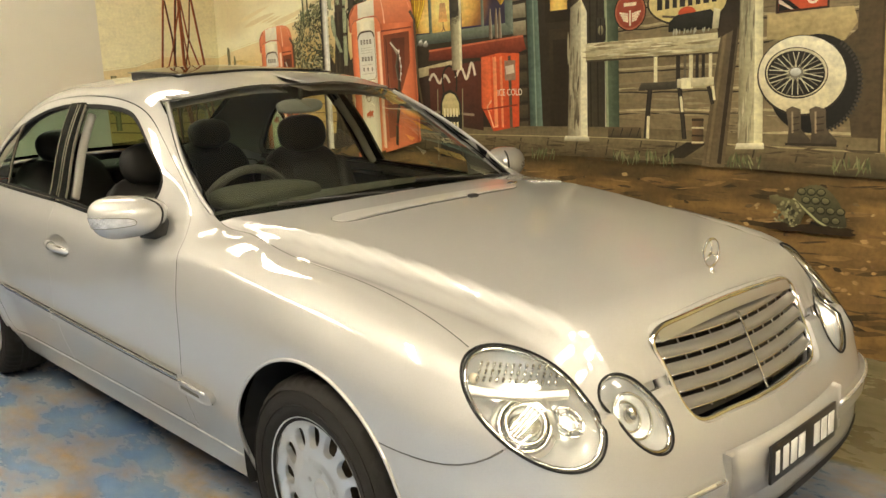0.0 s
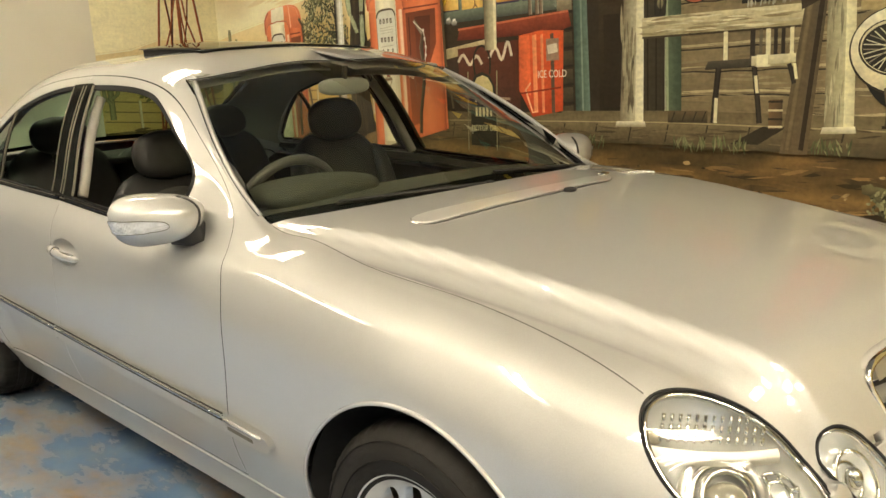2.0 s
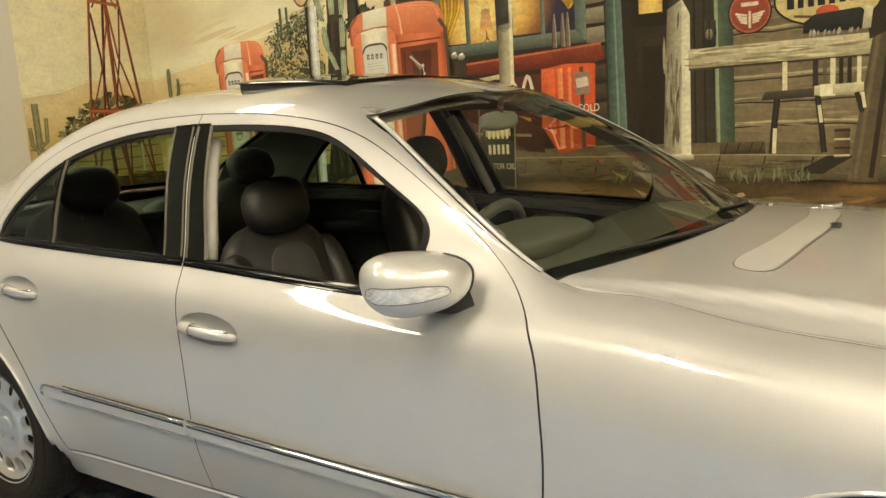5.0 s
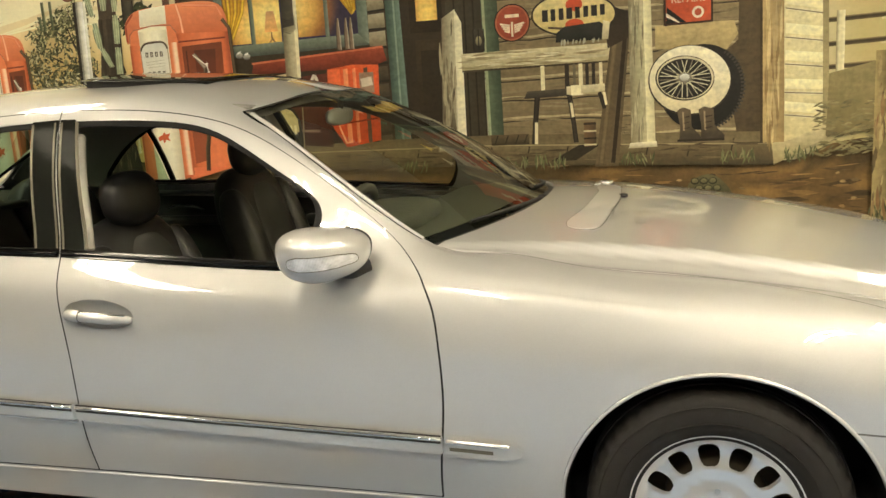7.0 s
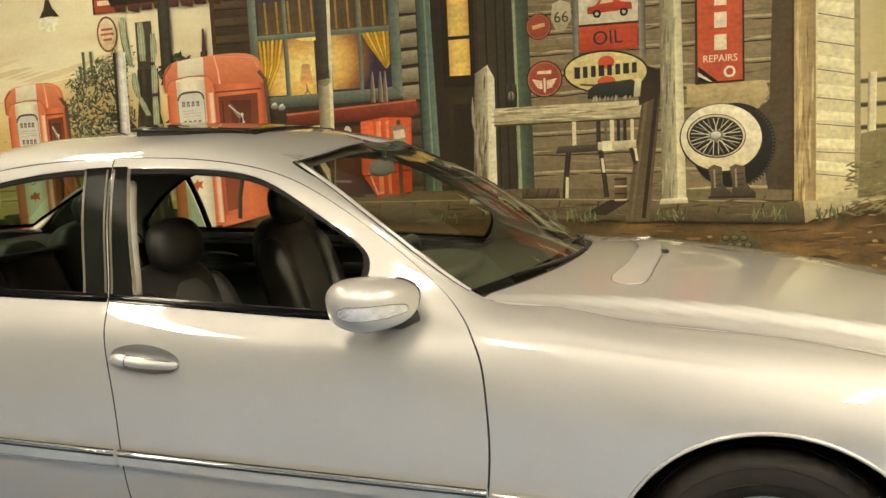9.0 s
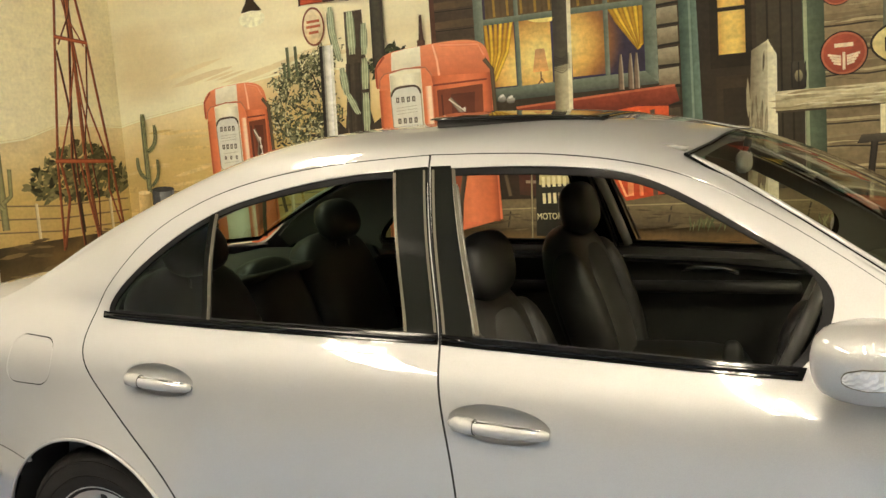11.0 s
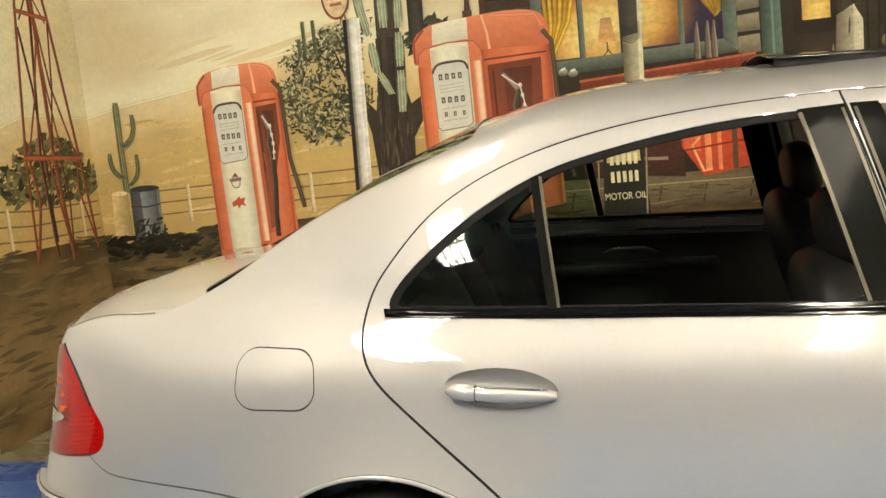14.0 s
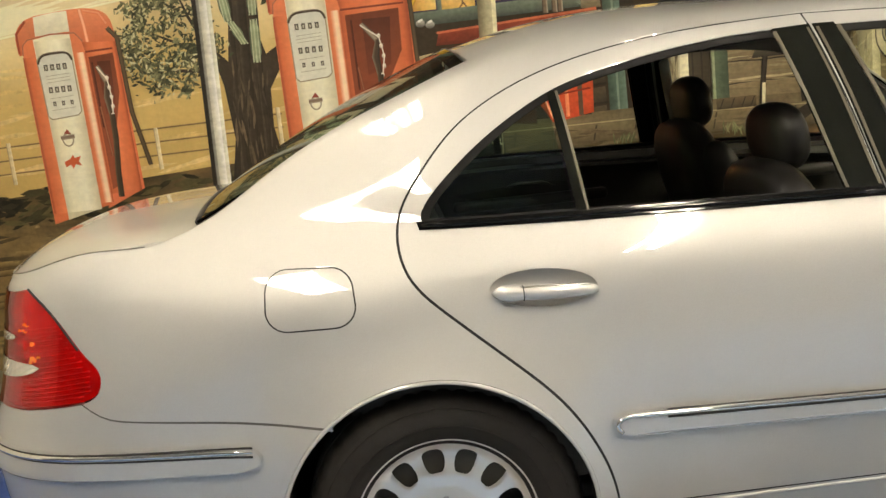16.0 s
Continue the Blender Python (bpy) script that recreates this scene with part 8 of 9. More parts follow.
for q in ([(-1.41, 1.60), (-1.355, 1.66), (-1.355, 2.26), (-1.41, 2.30)], [(-.485, 1.67), (-.42, 1.62), (-.42, 2.30), (-.485, 2.26)]):
    p.across(q, FR, FRL)
p.poly([(-1.41, 1.595), (-.42, 1.615), (-.485, 1.685), (-1.355, 1.665)], FRL, T(56, 62, 52))
p.done("painted_window", "painted window with yellow curtains and a lit lamp")

# stone strip, green corner board, doorway
p = Paint()
p.rnd.seed(5)
for i, z in enumerate(np.arange(1.0, 2.3, .10)):
    p.poly([(-.42, z), (-.315, z + .004), (-.318, z + .09), (-.418, z + .085)], T(166, 152, 120) if i > 5 else T(84, 70, 50), T(110, 96, 70) if i > 5 else T(56, 46, 32))
    p.ribbon([(-.42, z), (-.31, z + p.rnd.uniform(-.006, .008))], .012, T(44, 36, 26))
p.across([(-.30, .97), (-.19, .97), (-.235, 2.3), (-.315, 2.3)], T(60, 76, 62), T(104, 122, 104))
p.ribbon([(-.25, .97), (-.262, 2.3)], .020, T(122, 138, 118), T(74, 90, 76))
p.done("painted_corner_board", "painted stonework and green corner board")
p = Paint()
p.across([(-.20, .97), (.06, .97), (.05, 2.4), (-.235, 2.4)], T(46, 36, 24), T(58, 46, 30))
p.done("painted_door", "painted dark door with a glowing pane")
p = Paint()
p.poly([(-.165, 1.66), (.03, 1.66), (.03, 2.3), (-.165, 2.3)], T(40, 30, 18))
for z0, z1 in ((1.725, 1.93), (1.95, 2.16)):
    p.field(-.125, .0, z0, z1, lambda x, z: blend(T(246, 206, 110), T(196, 126, 44), min(1, (abs(x + .062) / .07) ** 2 * .8 + .15 * nz(x, z, 9))), .03)
p.done("painted_door_pane", "painted glowing door pane")
p = Paint()
p.rect(-.14, 1.03, .03, 1.62, T(60, 46, 28), T(36, 28, 18))
p.rect(-.11, 1.08, .0, 1.56, T(44, 34, 22))
p.done("painted_door_panel", "painted dark door panel")
p = Paint()
p.across([(.05, .97), (.26, .99), (.26, 2.4), (.05, 2.4)], T(66, 56, 38), T(54, 46, 32))
for x in (.10, .16, .21):
    p.ribbon([(x, .98), (x, 2.4)], .010, T(38, 30, 20))
p.done("painted_door_board", "painted dark upright boards beside the door")
p = Paint()
p.across([(.265, 1.04), (.355, 1.04), (.345, 2.4), (.25, 2.4)], T(92, 104, 78), T(60, 70, 52))
p.ribbon([(.275, 1.04), (.262, 2.4)], .016, T(150, 156, 118))
p.done("painted_door_post", "painted green door post")

# porch floor and its edge
p = Paint()
p.poly([(-1.60, 1.00), (-.7, 1.0), (.3, 1.0), (1.79, .955), (2.05, 1.04), (2.03, 1.10), (1.74, 1.02), (.3, 1.06), (-1.6, 1.06)], T(96, 82, 56), T(120, 104, 72))
p.poly([(-1.60, .90), (.3, .885), (1.80, .84), (1.79, .955), (.3, 1.0), (-1.60, 1.005)], T(118, 102, 70), T(62, 52, 34))
p.poly([(1.79, .955), (2.05, 1.04), (2.04, .96), (1.80, .84)], T(206, 190, 142), T(150, 132, 92))
for x in np.arange(-1.5, 1.8, .22):
    p.ribbon([(x, .90), (x + .02, .99)], .008, T(56, 46, 30))
p.ribbon([(-1.6, 1.004), (.3, 1.0), (1.79, .956)], .014, T(156, 138, 98), T(70, 58, 40))
p.dabs(150, lambda: (p.rnd.uniform(-1.5, 1.75), p.rnd.uniform(.87, .98)), .12, [T(84, 70, 47), T(112, 96, 66), T(70, 58, 38)], 0, 8, .08)
p.poly([(.62, .90), (.76, .90), (.90, .985), (.78, .985)], T(46, 38, 26))
for x0 in (-.2, .40, .62, 1.10, 1.62, 1.95):
    p.dabs(26, lambda: (x0 + p.rnd.uniform(-.09, .09), .895 + p.rnd.uniform(-.02, .02)), .055, [T(98, 100, 62), T(70, 72, 44), T(128, 124, 84)], 90, 28, .14)
p.done("painted_porch", "painted plank porch with grass tufts")

# drinks counter, cooler and bottles
p = Paint()
p.poly([(-1.60, 1.06), (-.40, 1.05), (-.42, 1.45), (-1.60, 1.42)], T(60, 40, 28), T(40, 30, 20))
p.done("painted_counter_front", "painted dark counter front")
p = Paint()
p.poly([(-1.45, 1.36), (-1.38, 1.435), (-.96, 1.485), (-.96, 1.43)], T(196, 180, 134), T(146, 128, 88))
p.done("painted_counter_lid", "painted pale slanting lid")
p = Paint()
p.poly([(-1.20, 1.49), (-1.18, 1.555), (-.34, 1.60), (-.32, 1.52), (-.42, 1.49)], T(150, 66, 40), T(96, 38, 24))
p.ribbon([(-1.19, 1.555), (-.34, 1.60)], .012, T(190, 100, 64))
p.done("painted_counter_top", "painted red counter top")
p = Paint()
p.poly([(-1.20, 1.08), (-.70, 1.03), (-.70, 1.47), (-1.20, 1.44)], T(96, 48, 32), T(58, 32, 22))
# flowing pale swash in place of the drink's name
p.ribbon(smooth_line([(-1.20, 1.36), (-1.15, 1.40), (-1.10, 1.34), (-1.05, 1.39), (-1.00, 1.34)], .02), .020, T(204, 190, 160))
p.ribbon(smooth_line([(-.94, 1.37), (-.88, 1.43), (-.84, 1.36), (-.79, 1.46), (-.76, 1.38)], .02), .020, T(214, 200, 170))
p.ribbon([(-1.16, 1.15), (-.78, 1.13)], .016, T(140, 120, 96))
p.done("painted_drinks_chest", "painted dark red drinks chest")
p = Paint()
p.poly([(-.71, 1.18), (-.61, 1.025), (-.39, 1.06), (-.375, 1.50), (-.54, 1.51), (-.70, 1.49)], T(220, 92, 46), T(190, 68, 34))
for x0, x1, c in ((-.70, -.62, T(232, 108, 60)), (-.60, -.57, T(240, 150, 96)), (-.54, -.52, T(236, 140, 90)), (-.47, -.445, T(90, 74, 56))):
    p.across([(x0, 1.17 if x0 < -.6 else 1.05), (x1, 1.15 if x0 < -.6 else 1.05), (x1, 1.49), (x0, 1.485)], blend(c, DKRED, .25), c)
p.ribbon([(-.62, 1.22), (-.66, 1.18), (-.61, 1.05), (-.57, 1.06)], .012, T(240, 170, 120))
p.rect(-.50, 1.34, -.41, 1.46, T(150, 120, 96))
p.ribbon([(-.49, 1.40), (-.42, 1.41)], .05, T(206, 190, 164))
p.ribbon([(-.70, 1.16), (-.40, 1.19)], .010, T(130, 44, 26))
p.done("painted_drinks_cooler", "painted bright red drinks cooler")
for x in (-.61, -.56, -.53):
    p = Paint()
    p.ribbon([(x, 1.60), (x, 1.70), (x + .003, 1.78)], [.03, .026, .009], T(120, 100, 78), T(60, 50, 38), T(180, 164, 138))
    p.done("painted_bottle")
for x, z in ((-1.40, 1.60), (-1.33, 1.60), (-1.27, 1.61), (-1.22, 1.60)):
    p = Paint()
    p.oval(x, z, .024, .02, T(190, 184, 166), T(70, 62, 50))
    p.ribbon([(x - .012, z + .012), (x + .012, z + .02)], .012, T(230, 226, 210))
    p.done("painted_tin")
letters("ICE COLD", -.462, 1.265, .058, T(230, 214, 184), 0, squeeze=.8)

# standing oil sign
p = Paint()
p.poly([(-1.115, .85), (-.88, .84), (-.90, 1.20), (-.94, 1.27), (-1.0, 1.295), (-1.07, 1.275), (-1.10, 1.20)], T(44, 42, 30), T(30, 28, 20))
p.poly([(-1.085, 1.13), (-.915, 1.13), (-.92, 1.21), (-.955, 1.26), (-1.0, 1.275), (-1.05, 1.26), (-1.08, 1.21)], T(206, 190, 132), T(186, 168, 112))
for z, w in ((1.145, .15), (1.055, .15)):
    for i in range(5):
        x = -1.0 - w / 2 + w * (i + .5) / 5
        p.ribbon([(x, z - .028), (x, z + .028)], .018, T(224, 210, 158))
for x, t in ((-1.12, .02), (-.88, .02)):
    p.ribbon([(x - .02, .82), (x, 1.30)], .012, T(150, 136, 100), T(40, 34, 24))
p.ribbon(smooth_line([(-1.06, 1.28), (-1.06, 1.40), (-1.0, 1.45), (-.94, 1.40), (-.94, 1.28)], .02), .014, T(40, 34, 24))
p.done("painted_oil_sign", "painted standing oil sign")
letters("MOTOR OIL", -1.0, .955, .050, T(224, 210, 158), 0, squeeze=.78)

# striped window post, porch posts and rail
p = Paint()
p.across([(-.97, 1.42), (-.88, 1.42), (-.855, 2.4), (-.955, 2.4)], T(110, 98, 72), T(206, 194, 152))
p.across([(-.965, 1.75), (-.875, 1.765), (-.857, 2.4), (-.955, 2.4)], T(56, 50, 40), T(80, 72, 56))
p.ribbon([(-.885, 1.42), (-.862, 2.4)], .022, T(222, 212, 172))
for i in range(7):
    p.ribbon([(-.965, 1.735 + i * .012), (-.92, 1.715 + i * .012), (-.878, 1.745 + i * .012)], .0045, T(40, 34, 26))
p.done("painted_post", "painted striped post")
p = Paint()
p.across([(-.01, 1.0), (.085, 1.0), (.105, 1.775), (.025, 1.73)], T(120, 108, 82), T(196, 184, 146))
p.across([(.085, 1.0), (.135, 1.0), (.14, 1.70), (.10, 1.775)], T(222, 212, 174), T(236, 226, 190))
p.dabs(30, lambda: (p.rnd.uniform(.0, .09), p.rnd.uniform(1.05, 1.7)), .14, [T(96, 84, 62), T(160, 148, 114)], 88, 4, .10)
p.poly([(-.04, .975), (.15, .975), (.145, 1.005), (-.03, 1.005)], T(226, 216, 180), T(140, 126, 94))
p.poly([(.13, 1.425), (.95, 1.43), (.985, 1.53), (.13, 1.525)], T(206, 192, 148), T(160, 144, 104))
p.dabs(50, lambda: (p.rnd.uniform(.16, .92), p.rnd.uniform(1.44, 1.52)), .16, [T(140, 124, 88), T(218, 206, 164)], 0, 5, .08)
p.ribbon([(.13, 1.427), (.95, 1.432)], .010, T(70, 58, 40))
p.poly([(.205, 1.53), (.265, 1.53), (.272, 1.60), (.258, 1.66), (.212, 1.66), (.198, 1.60)], T(64, 56, 42), T(40, 34, 26))
p.oval(.235, 1.59, .018, .028, T(150, 136, 100), T(84, 74, 54))
for x in (.205, .235, .265):
    p.ribbon([(x, 1.535), (x, 1.655)], .006, T(34, 28, 22))
p.ribbon(smooth_line([(.212, 1.66), (.222, 1.70), (.248, 1.70), (.258, 1.66)], .02), .006, T(50, 42, 32))
p.done("painted_porch_rail", "painted porch post and rail")
p = Paint()
p.poly([(.865, .86), (.995, .86), (1.075, 1.66), (.985, 1.66)], T(78, 66, 46), T(100, 84, 58))
p.ribbon([(.90, .88), (1.0, 1.62)], .03, T(112, 95, 66), T(86, 72, 48))
p.ribbon([(.965, .88), (1.05, 1.62)], .022, T(50, 38, 26))
p.poly([(.95, 1.50), (1.06, 1.55), (1.075, 1.68), (.98, 1.72), (.94, 1.60)], T(40, 32, 24), T(56, 44, 30))
p.across([(1.065, .975), (1.15, .975), (1.13, 2.5), (1.06, 2.5)], T(128, 118, 88), T(186, 174, 132))
p.across([(1.15, .975), (1.195, .975), (1.165, 2.5), (1.13, 2.5)], T(226, 216, 172), T(206, 194, 148))
p.dabs(60, lambda: (p.rnd.uniform(1.07, 1.14), p.rnd.uniform(1.0, 2.1)), .12, [T(112, 102, 76), T(150, 140, 106), T(190, 178, 138)], 88, 4, .08)
p.poly([(1.05, .955), (1.205, .96), (1.20, .99), (1.06, .985)], T(230, 220, 184), T(160, 146, 112))
p.done("painted_porch_post", "painted leaning plank and porch post")


# chair, cushion, tins
p = Paint()
DK, LT = T(54, 46, 36), T(222, 210, 166)
for x, z0, c, w in ((.59, 1.28, LT, .022), (.725, 1.28, DK, .024), (.765, 1.30, T(110, 98, 74), .016), (.80, 1.26, LT, .022), (.835, 1.30, DK, .018), (.87, 1.30, DK, .018), (.91, 1.28, LT, .018)):
    p.ribbon([(x, z0), (x, 1.43)], w, c)
p.poly([(.48, 1.255), (.74, 1.26), (.72, 1.30), (.50, 1.295)], T(84, 76, 60), T(54, 46, 36))
p.poly([(.72, 1.265), (.93, 1.275), (.93, 1.315), (.72, 1.31)], LT, T(180, 166, 124))
p.rect(.745, 1.26, .80, 1.315, T(236, 226, 184))
p.ribbon([(.555, 1.26), (.54, 1.12), (.53, 1.0)], .030, DK, BLACK)
p.ribbon([(.545, 1.12), (.54, 1.0)], .018, LT)
p.ribbon([(.735, 1.26), (.755, 1.10), (.765, 1.0)], .026, DK, BLACK)
p.ribbon([(.742, 1.22), (.752, 1.14)], .016, LT)
p.ribbon([(.90, 1.27), (.925, 1.18)], .020, DK, BLACK)
p.ribbon([(.925, 1.27), (.935, 1.20)], .014, LT)
p.across([(.81, .975), (.875, .975), (.875, 1.11), (.81, 1.11)], T(110, 84, 54), T(76, 60, 40))
for z in (1.10, 1.06, 1.02, .985):
    p.ribbon([(.808, z), (.877, z)], .009, T(200, 184, 140) if z in (1.06, .985) else T(46, 38, 28))
p.poly([(.28, 1.0), (.50, 1.0), (.50, 1.06), (.28, 1.06)], T(96, 80, 54), T(56, 46, 30))
for x in (.30, .36, .42, .47):
    p.ribbon([(x, 1.005), (x + .02, 1.055)], .006, T(46, 38, 26))
p.done("painted_chair", "painted wooden chair")


# enamel signs on the boards
p = Paint()
def disc(cx, cz, r, col, rim):
    p.oval(cx, cz, r * 1.06, r * 1.06, BLACK)
    p.oval(cx, cz, r, r, rim)
    p.oval(cx, cz, r * .90, r * .90, col, blend(col, DKRED, .4))
disc(.43, 1.675, .096, T(160, 74, 50), T(176, 96, 66))
for s in (-1, 1):
    for k in range(4):
        p.ribbon([(.43 + s * .012, 1.66 - k * .012), (.43 + s * (.068 - .008 * k), 1.672 - k * .013)], .010, T(226, 208, 172))
p.ribbon([(.39, 1.712), (.47, 1.712)], .018, T(226, 208, 172))
p.ribbon([(.43, 1.68), (.43, 1.60)], .012, T(226, 208, 172))
p.done("painted_round_sign", "painted round red enamel sign with wings")
p = Paint()
disc(.405, 1.965, .068, T(166, 80, 52), T(182, 98, 66))
p.ribbon([(.37, 1.96), (.44, 1.975)], .022, T(216, 170, 120))
p.done("painted_round_sign", "painted small round red enamel sign")
p = Paint()
p.poly([(.485, 2.08), (.53, 2.10), (.585, 2.08), (.59, 2.00), (.555, 1.935), (.53, 1.925), (.50, 1.94), (.477, 2.00)], T(206, 192, 152), T(168, 152, 112))
p.done("painted_shield_sign", "painted pale road shield")
letters("66", .533, 2.005, .085, T(60, 48, 34), 0)
p = Paint()
p.across([(.592, 1.76), (.625, 1.76), (.625, 2.4), (.60, 2.4)], T(84, 84, 72), T(150, 146, 122))
p.across([(.955, 1.76), (.99, 1.76), (.985, 2.4), (.955, 2.4)], T(150, 146, 122), T(84, 84, 72))
p.rect(.63, 1.81, .95, 1.945, T(198, 80, 46), T(176, 64, 36))
p.rect(.63, 1.955, .95, 2.22, T(226, 216, 184), T(206, 194, 158))
p.ribbon([(.63, 1.95), (.95, 1.95)], .012, T(70, 40, 28))
p.done("painted_oil_board", "painted red and white oil board between posts")
# small red car on the sign
p = Paint()
p.poly([(.68, 2.01), (.92, 2.02), (.915, 2.055), (.86, 2.065), (.83, 2.095), (.75, 2.09), (.725, 2.055), (.68, 2.045)], T(206, 78, 44), T(160, 52, 30))
p.poly([(.745, 2.06), (.82, 2.066), (.81, 2.085), (.757, 2.082)], T(220, 206, 170))
for x in (.73, .875):
    p.oval(x, 2.008, .022, .022, BLACK)
    p.oval(x, 2.008, .010, .010, T(190, 180, 150))
p.done("painted_red_car", "small painted red car on the board")
letters("OIL", .785, 1.875, .105, T(44, 36, 30), -2)
p = Paint()
p.oval(.77, 1.693, .232, .118, T(48, 40, 28), None, -3)
p.oval(.77, 1.693, .222, .108, T(224, 206, 142), T(196, 174, 108), -3)
p.oval(.775, 1.745, .045, .035, T(196, 80, 46))
p.oval(.775, 1.64, .05, .03, T(196, 80, 46))
for i in range(8):
    x = .615 + i * .0445
    p.ribbon([(x, 1.665 + .002 * i), (x, 1.728 + .001 * i)], .026 if i % 3 else .032, T(40, 36, 30))
p.ribbon([(.63, 1.632), (.72, 1.622)], .012, T(90, 76, 52))
p.done("painted_oval_sign", "painted oval oil sign, name as bars")
p = Paint()
p.poly([(1.245, 1.595), (1.495, 1.60), (1.488, 2.6), (1.245, 2.6)], T(60, 40, 26))
p.poly([(1.258, 1.605), (1.485, 1.61), (1.478, 2.6), (1.255, 2.6)], T(204, 92, 54), T(188, 80, 46))
for z in (1.81, 1.925, 2.04, 2.15):
    p.ribbon([(1.374, z - .04), (1.374, z + .04)], .062, T(232, 214, 180))
p.poly([(1.258, 1.605), (1.36, 1.608), (1.262, 1.69)], BLACK)
p.poly([(1.258, 1.64), (1.318, 1.608), (1.33, 1.608), (1.258, 1.662)], T(220, 200, 170))
p.oval(1.42, 1.655, .030, .030, T(230, 214, 184))
p.oval(1.42, 1.655, .018, .018, T(176, 80, 52))
p.done("painted_tyre_banner", "painted tall red banner, name as bars")
letters("REPAIRS", 1.372, 1.725, .052, T(232, 214, 180), 0, squeeze=.95)

# white-walled spoked tyre and boots
p = Paint()
p.oval(1.435, 1.265, .215, .225, T(40, 36, 30), T(24, 22, 18), -12)
for k in range(26):
    a = radians(-70 + k * 5.0)
    p.ribbon([(1.435 + .20 * math.cos(a), 1.262 + .21 * math.sin(a)), (1.435 + .222 * math.cos(a), 1.262 + .232 * math.sin(a))], .010, T(60, 54, 44))
p.oval(1.375, 1.305, .215, .185, T(50, 42, 30), None, -8)
p.oval(1.375, 1.308, .208, .178, T(236, 226, 192), T(206, 190, 146), -8)
p.oval(1.350, 1.318, .152, .118, T(60, 52, 38), None, -6)
p.oval(1.352, 1.320, .146, .112, T(206, 192, 150), None, -6)
p.oval(1.350, 1.316, .138, .104, T(46, 42, 34), T(34, 30, 24), -6)
for k in range(30):
    a = 2 * math.pi * k / 30
    b = a + (.35 if k % 2 else -.35)
    p.ribbon([(1.35 + .026 * math.cos(b), 1.318 + .02 * math.sin(b)), (1.35 + .132 * math.cos(a), 1.316 + .098 * math.sin(a))], .0045, T(196, 186, 150) if k % 3 else T(130, 120, 96))
p.oval(1.352, 1.320, .034, .026, T(120, 112, 96))
p.oval(1.350, 1.323, .026, .019, T(222, 218, 204), T(150, 144, 130))
p.done("painted_tyre", "painted white-walled tyre with wire spokes")
for x0, s in ((1.31, 1), (1.42, 1.1)):
    p = Paint()
    p.poly([(x0, 1.15), (x0 + .03, 1.165), (x0 + .07 * s, 1.15), (x0 + .075 * s, 1.06), (x0 + .12 * s, 1.01), (x0 + .12 * s, .985), (x0 + .01, .985), (x0 + .015, 1.06)], T(98, 84, 62), T(60, 50, 37))
    p.ribbon([(x0 + .03, 1.14), (x0 + .035, 1.04)], .014, T(150, 130, 98), T(80, 66, 48))
    p.ribbon([(x0 + .0, .987), (x0 + .12 * s, .987)], .012, T(44, 36, 26))
    for z in (1.05, 1.08, 1.11):
        p.ribbon([(x0 + .035, z), (x0 + .065 * s, z + .006)], .006, T(60, 48, 34))
    p.done("painted_boot", "painted old laced boot")

# corner post and pale side wall
p = Paint()
p.across([(1.735, .96), (1.85, .96), (1.83, 2.6), (1.72, 2.6)], T(176, 150, 100), T(150, 124, 80))
p.dabs(40, lambda: (p.rnd.uniform(1.75, 1.83), p.rnd.uniform(1.0, 2.1)), .2, [T(130, 106, 66), T(196, 172, 120)], 90, 3, .07)
p.ribbon([(1.738, .96), (1.724, 2.6)], .012, T(70, 56, 36))
p.poly([(1.85, .96), (2.06, 1.04), (2.01, 2.6), (1.83, 2.6)], T(226, 214, 166), T(206, 190, 138))
zl = [1.10, 1.215, 1.36, 1.495, 1.64, 1.78, 1.92, 2.06, 2.2, 2.34]
zr = [1.075, 1.20, 1.335, 1.465, 1.60, 1.74, 1.875, 2.0, 2.14, 2.28]
for i, (a, b) in enumerate(zip(zl, zr)):
    p.ribbon([(1.848, a), (2.05 - .012 * i / 3, b)], .010, T(110, 92, 58), T(240, 230, 190))
    p.poly([(1.85, a + .02), (2.04, b + .02), (2.04, b + .07), (1.85, a + .07)], T(236, 226, 182), T(222, 208, 158))
p.poly([(2.035, 1.04), (2.065, 1.03), (2.03, 2.6), (2.005, 2.6)], T(150, 134, 92))
p.done("painted_side_wall", "painted pale weatherboard side wall")

# bank of grass, drums and big cactus beside the station
p = Paint()
p.poly([(2.05, .98), (2.30, 1.02), (2.32, 1.36), (2.06, 1.30)], T(136, 122, 80), T(112, 98, 62))
p.dabs(150, lambda: (p.rnd.uniform(2.0, 2.34), p.rnd.uniform(.88, 1.16)), .05, [T(124, 112, 74), T(146, 132, 90), T(108, 98, 64), T(92, 84, 56)], 5, 30, .2)
tagged(p.done("painted_bank", "painted grassy bank"), kind="stuff")
p = Paint()
p.across([(2.275, .50), (2.39, .50), (2.345, 1.40), (2.275, 1.40)], T(156, 136, 88), T(96, 80, 52))
p.dabs(40, lambda: (p.rnd.uniform(2.28, 2.36), p.rnd.uniform(.55, 1.36)), .10, [T(168, 148, 100), T(90, 76, 50), T(124, 92, 58)], 88, 8, .14)
p.done("painted_post", "painted weathered post beside the drum")
p = Paint()
p.across([(2.90, .52), (2.98, .52), (2.955, 1.34), (2.89, 1.34)], T(206, 188, 138), T(150, 132, 92))
p.done("painted_post", "painted pale post between the drums")


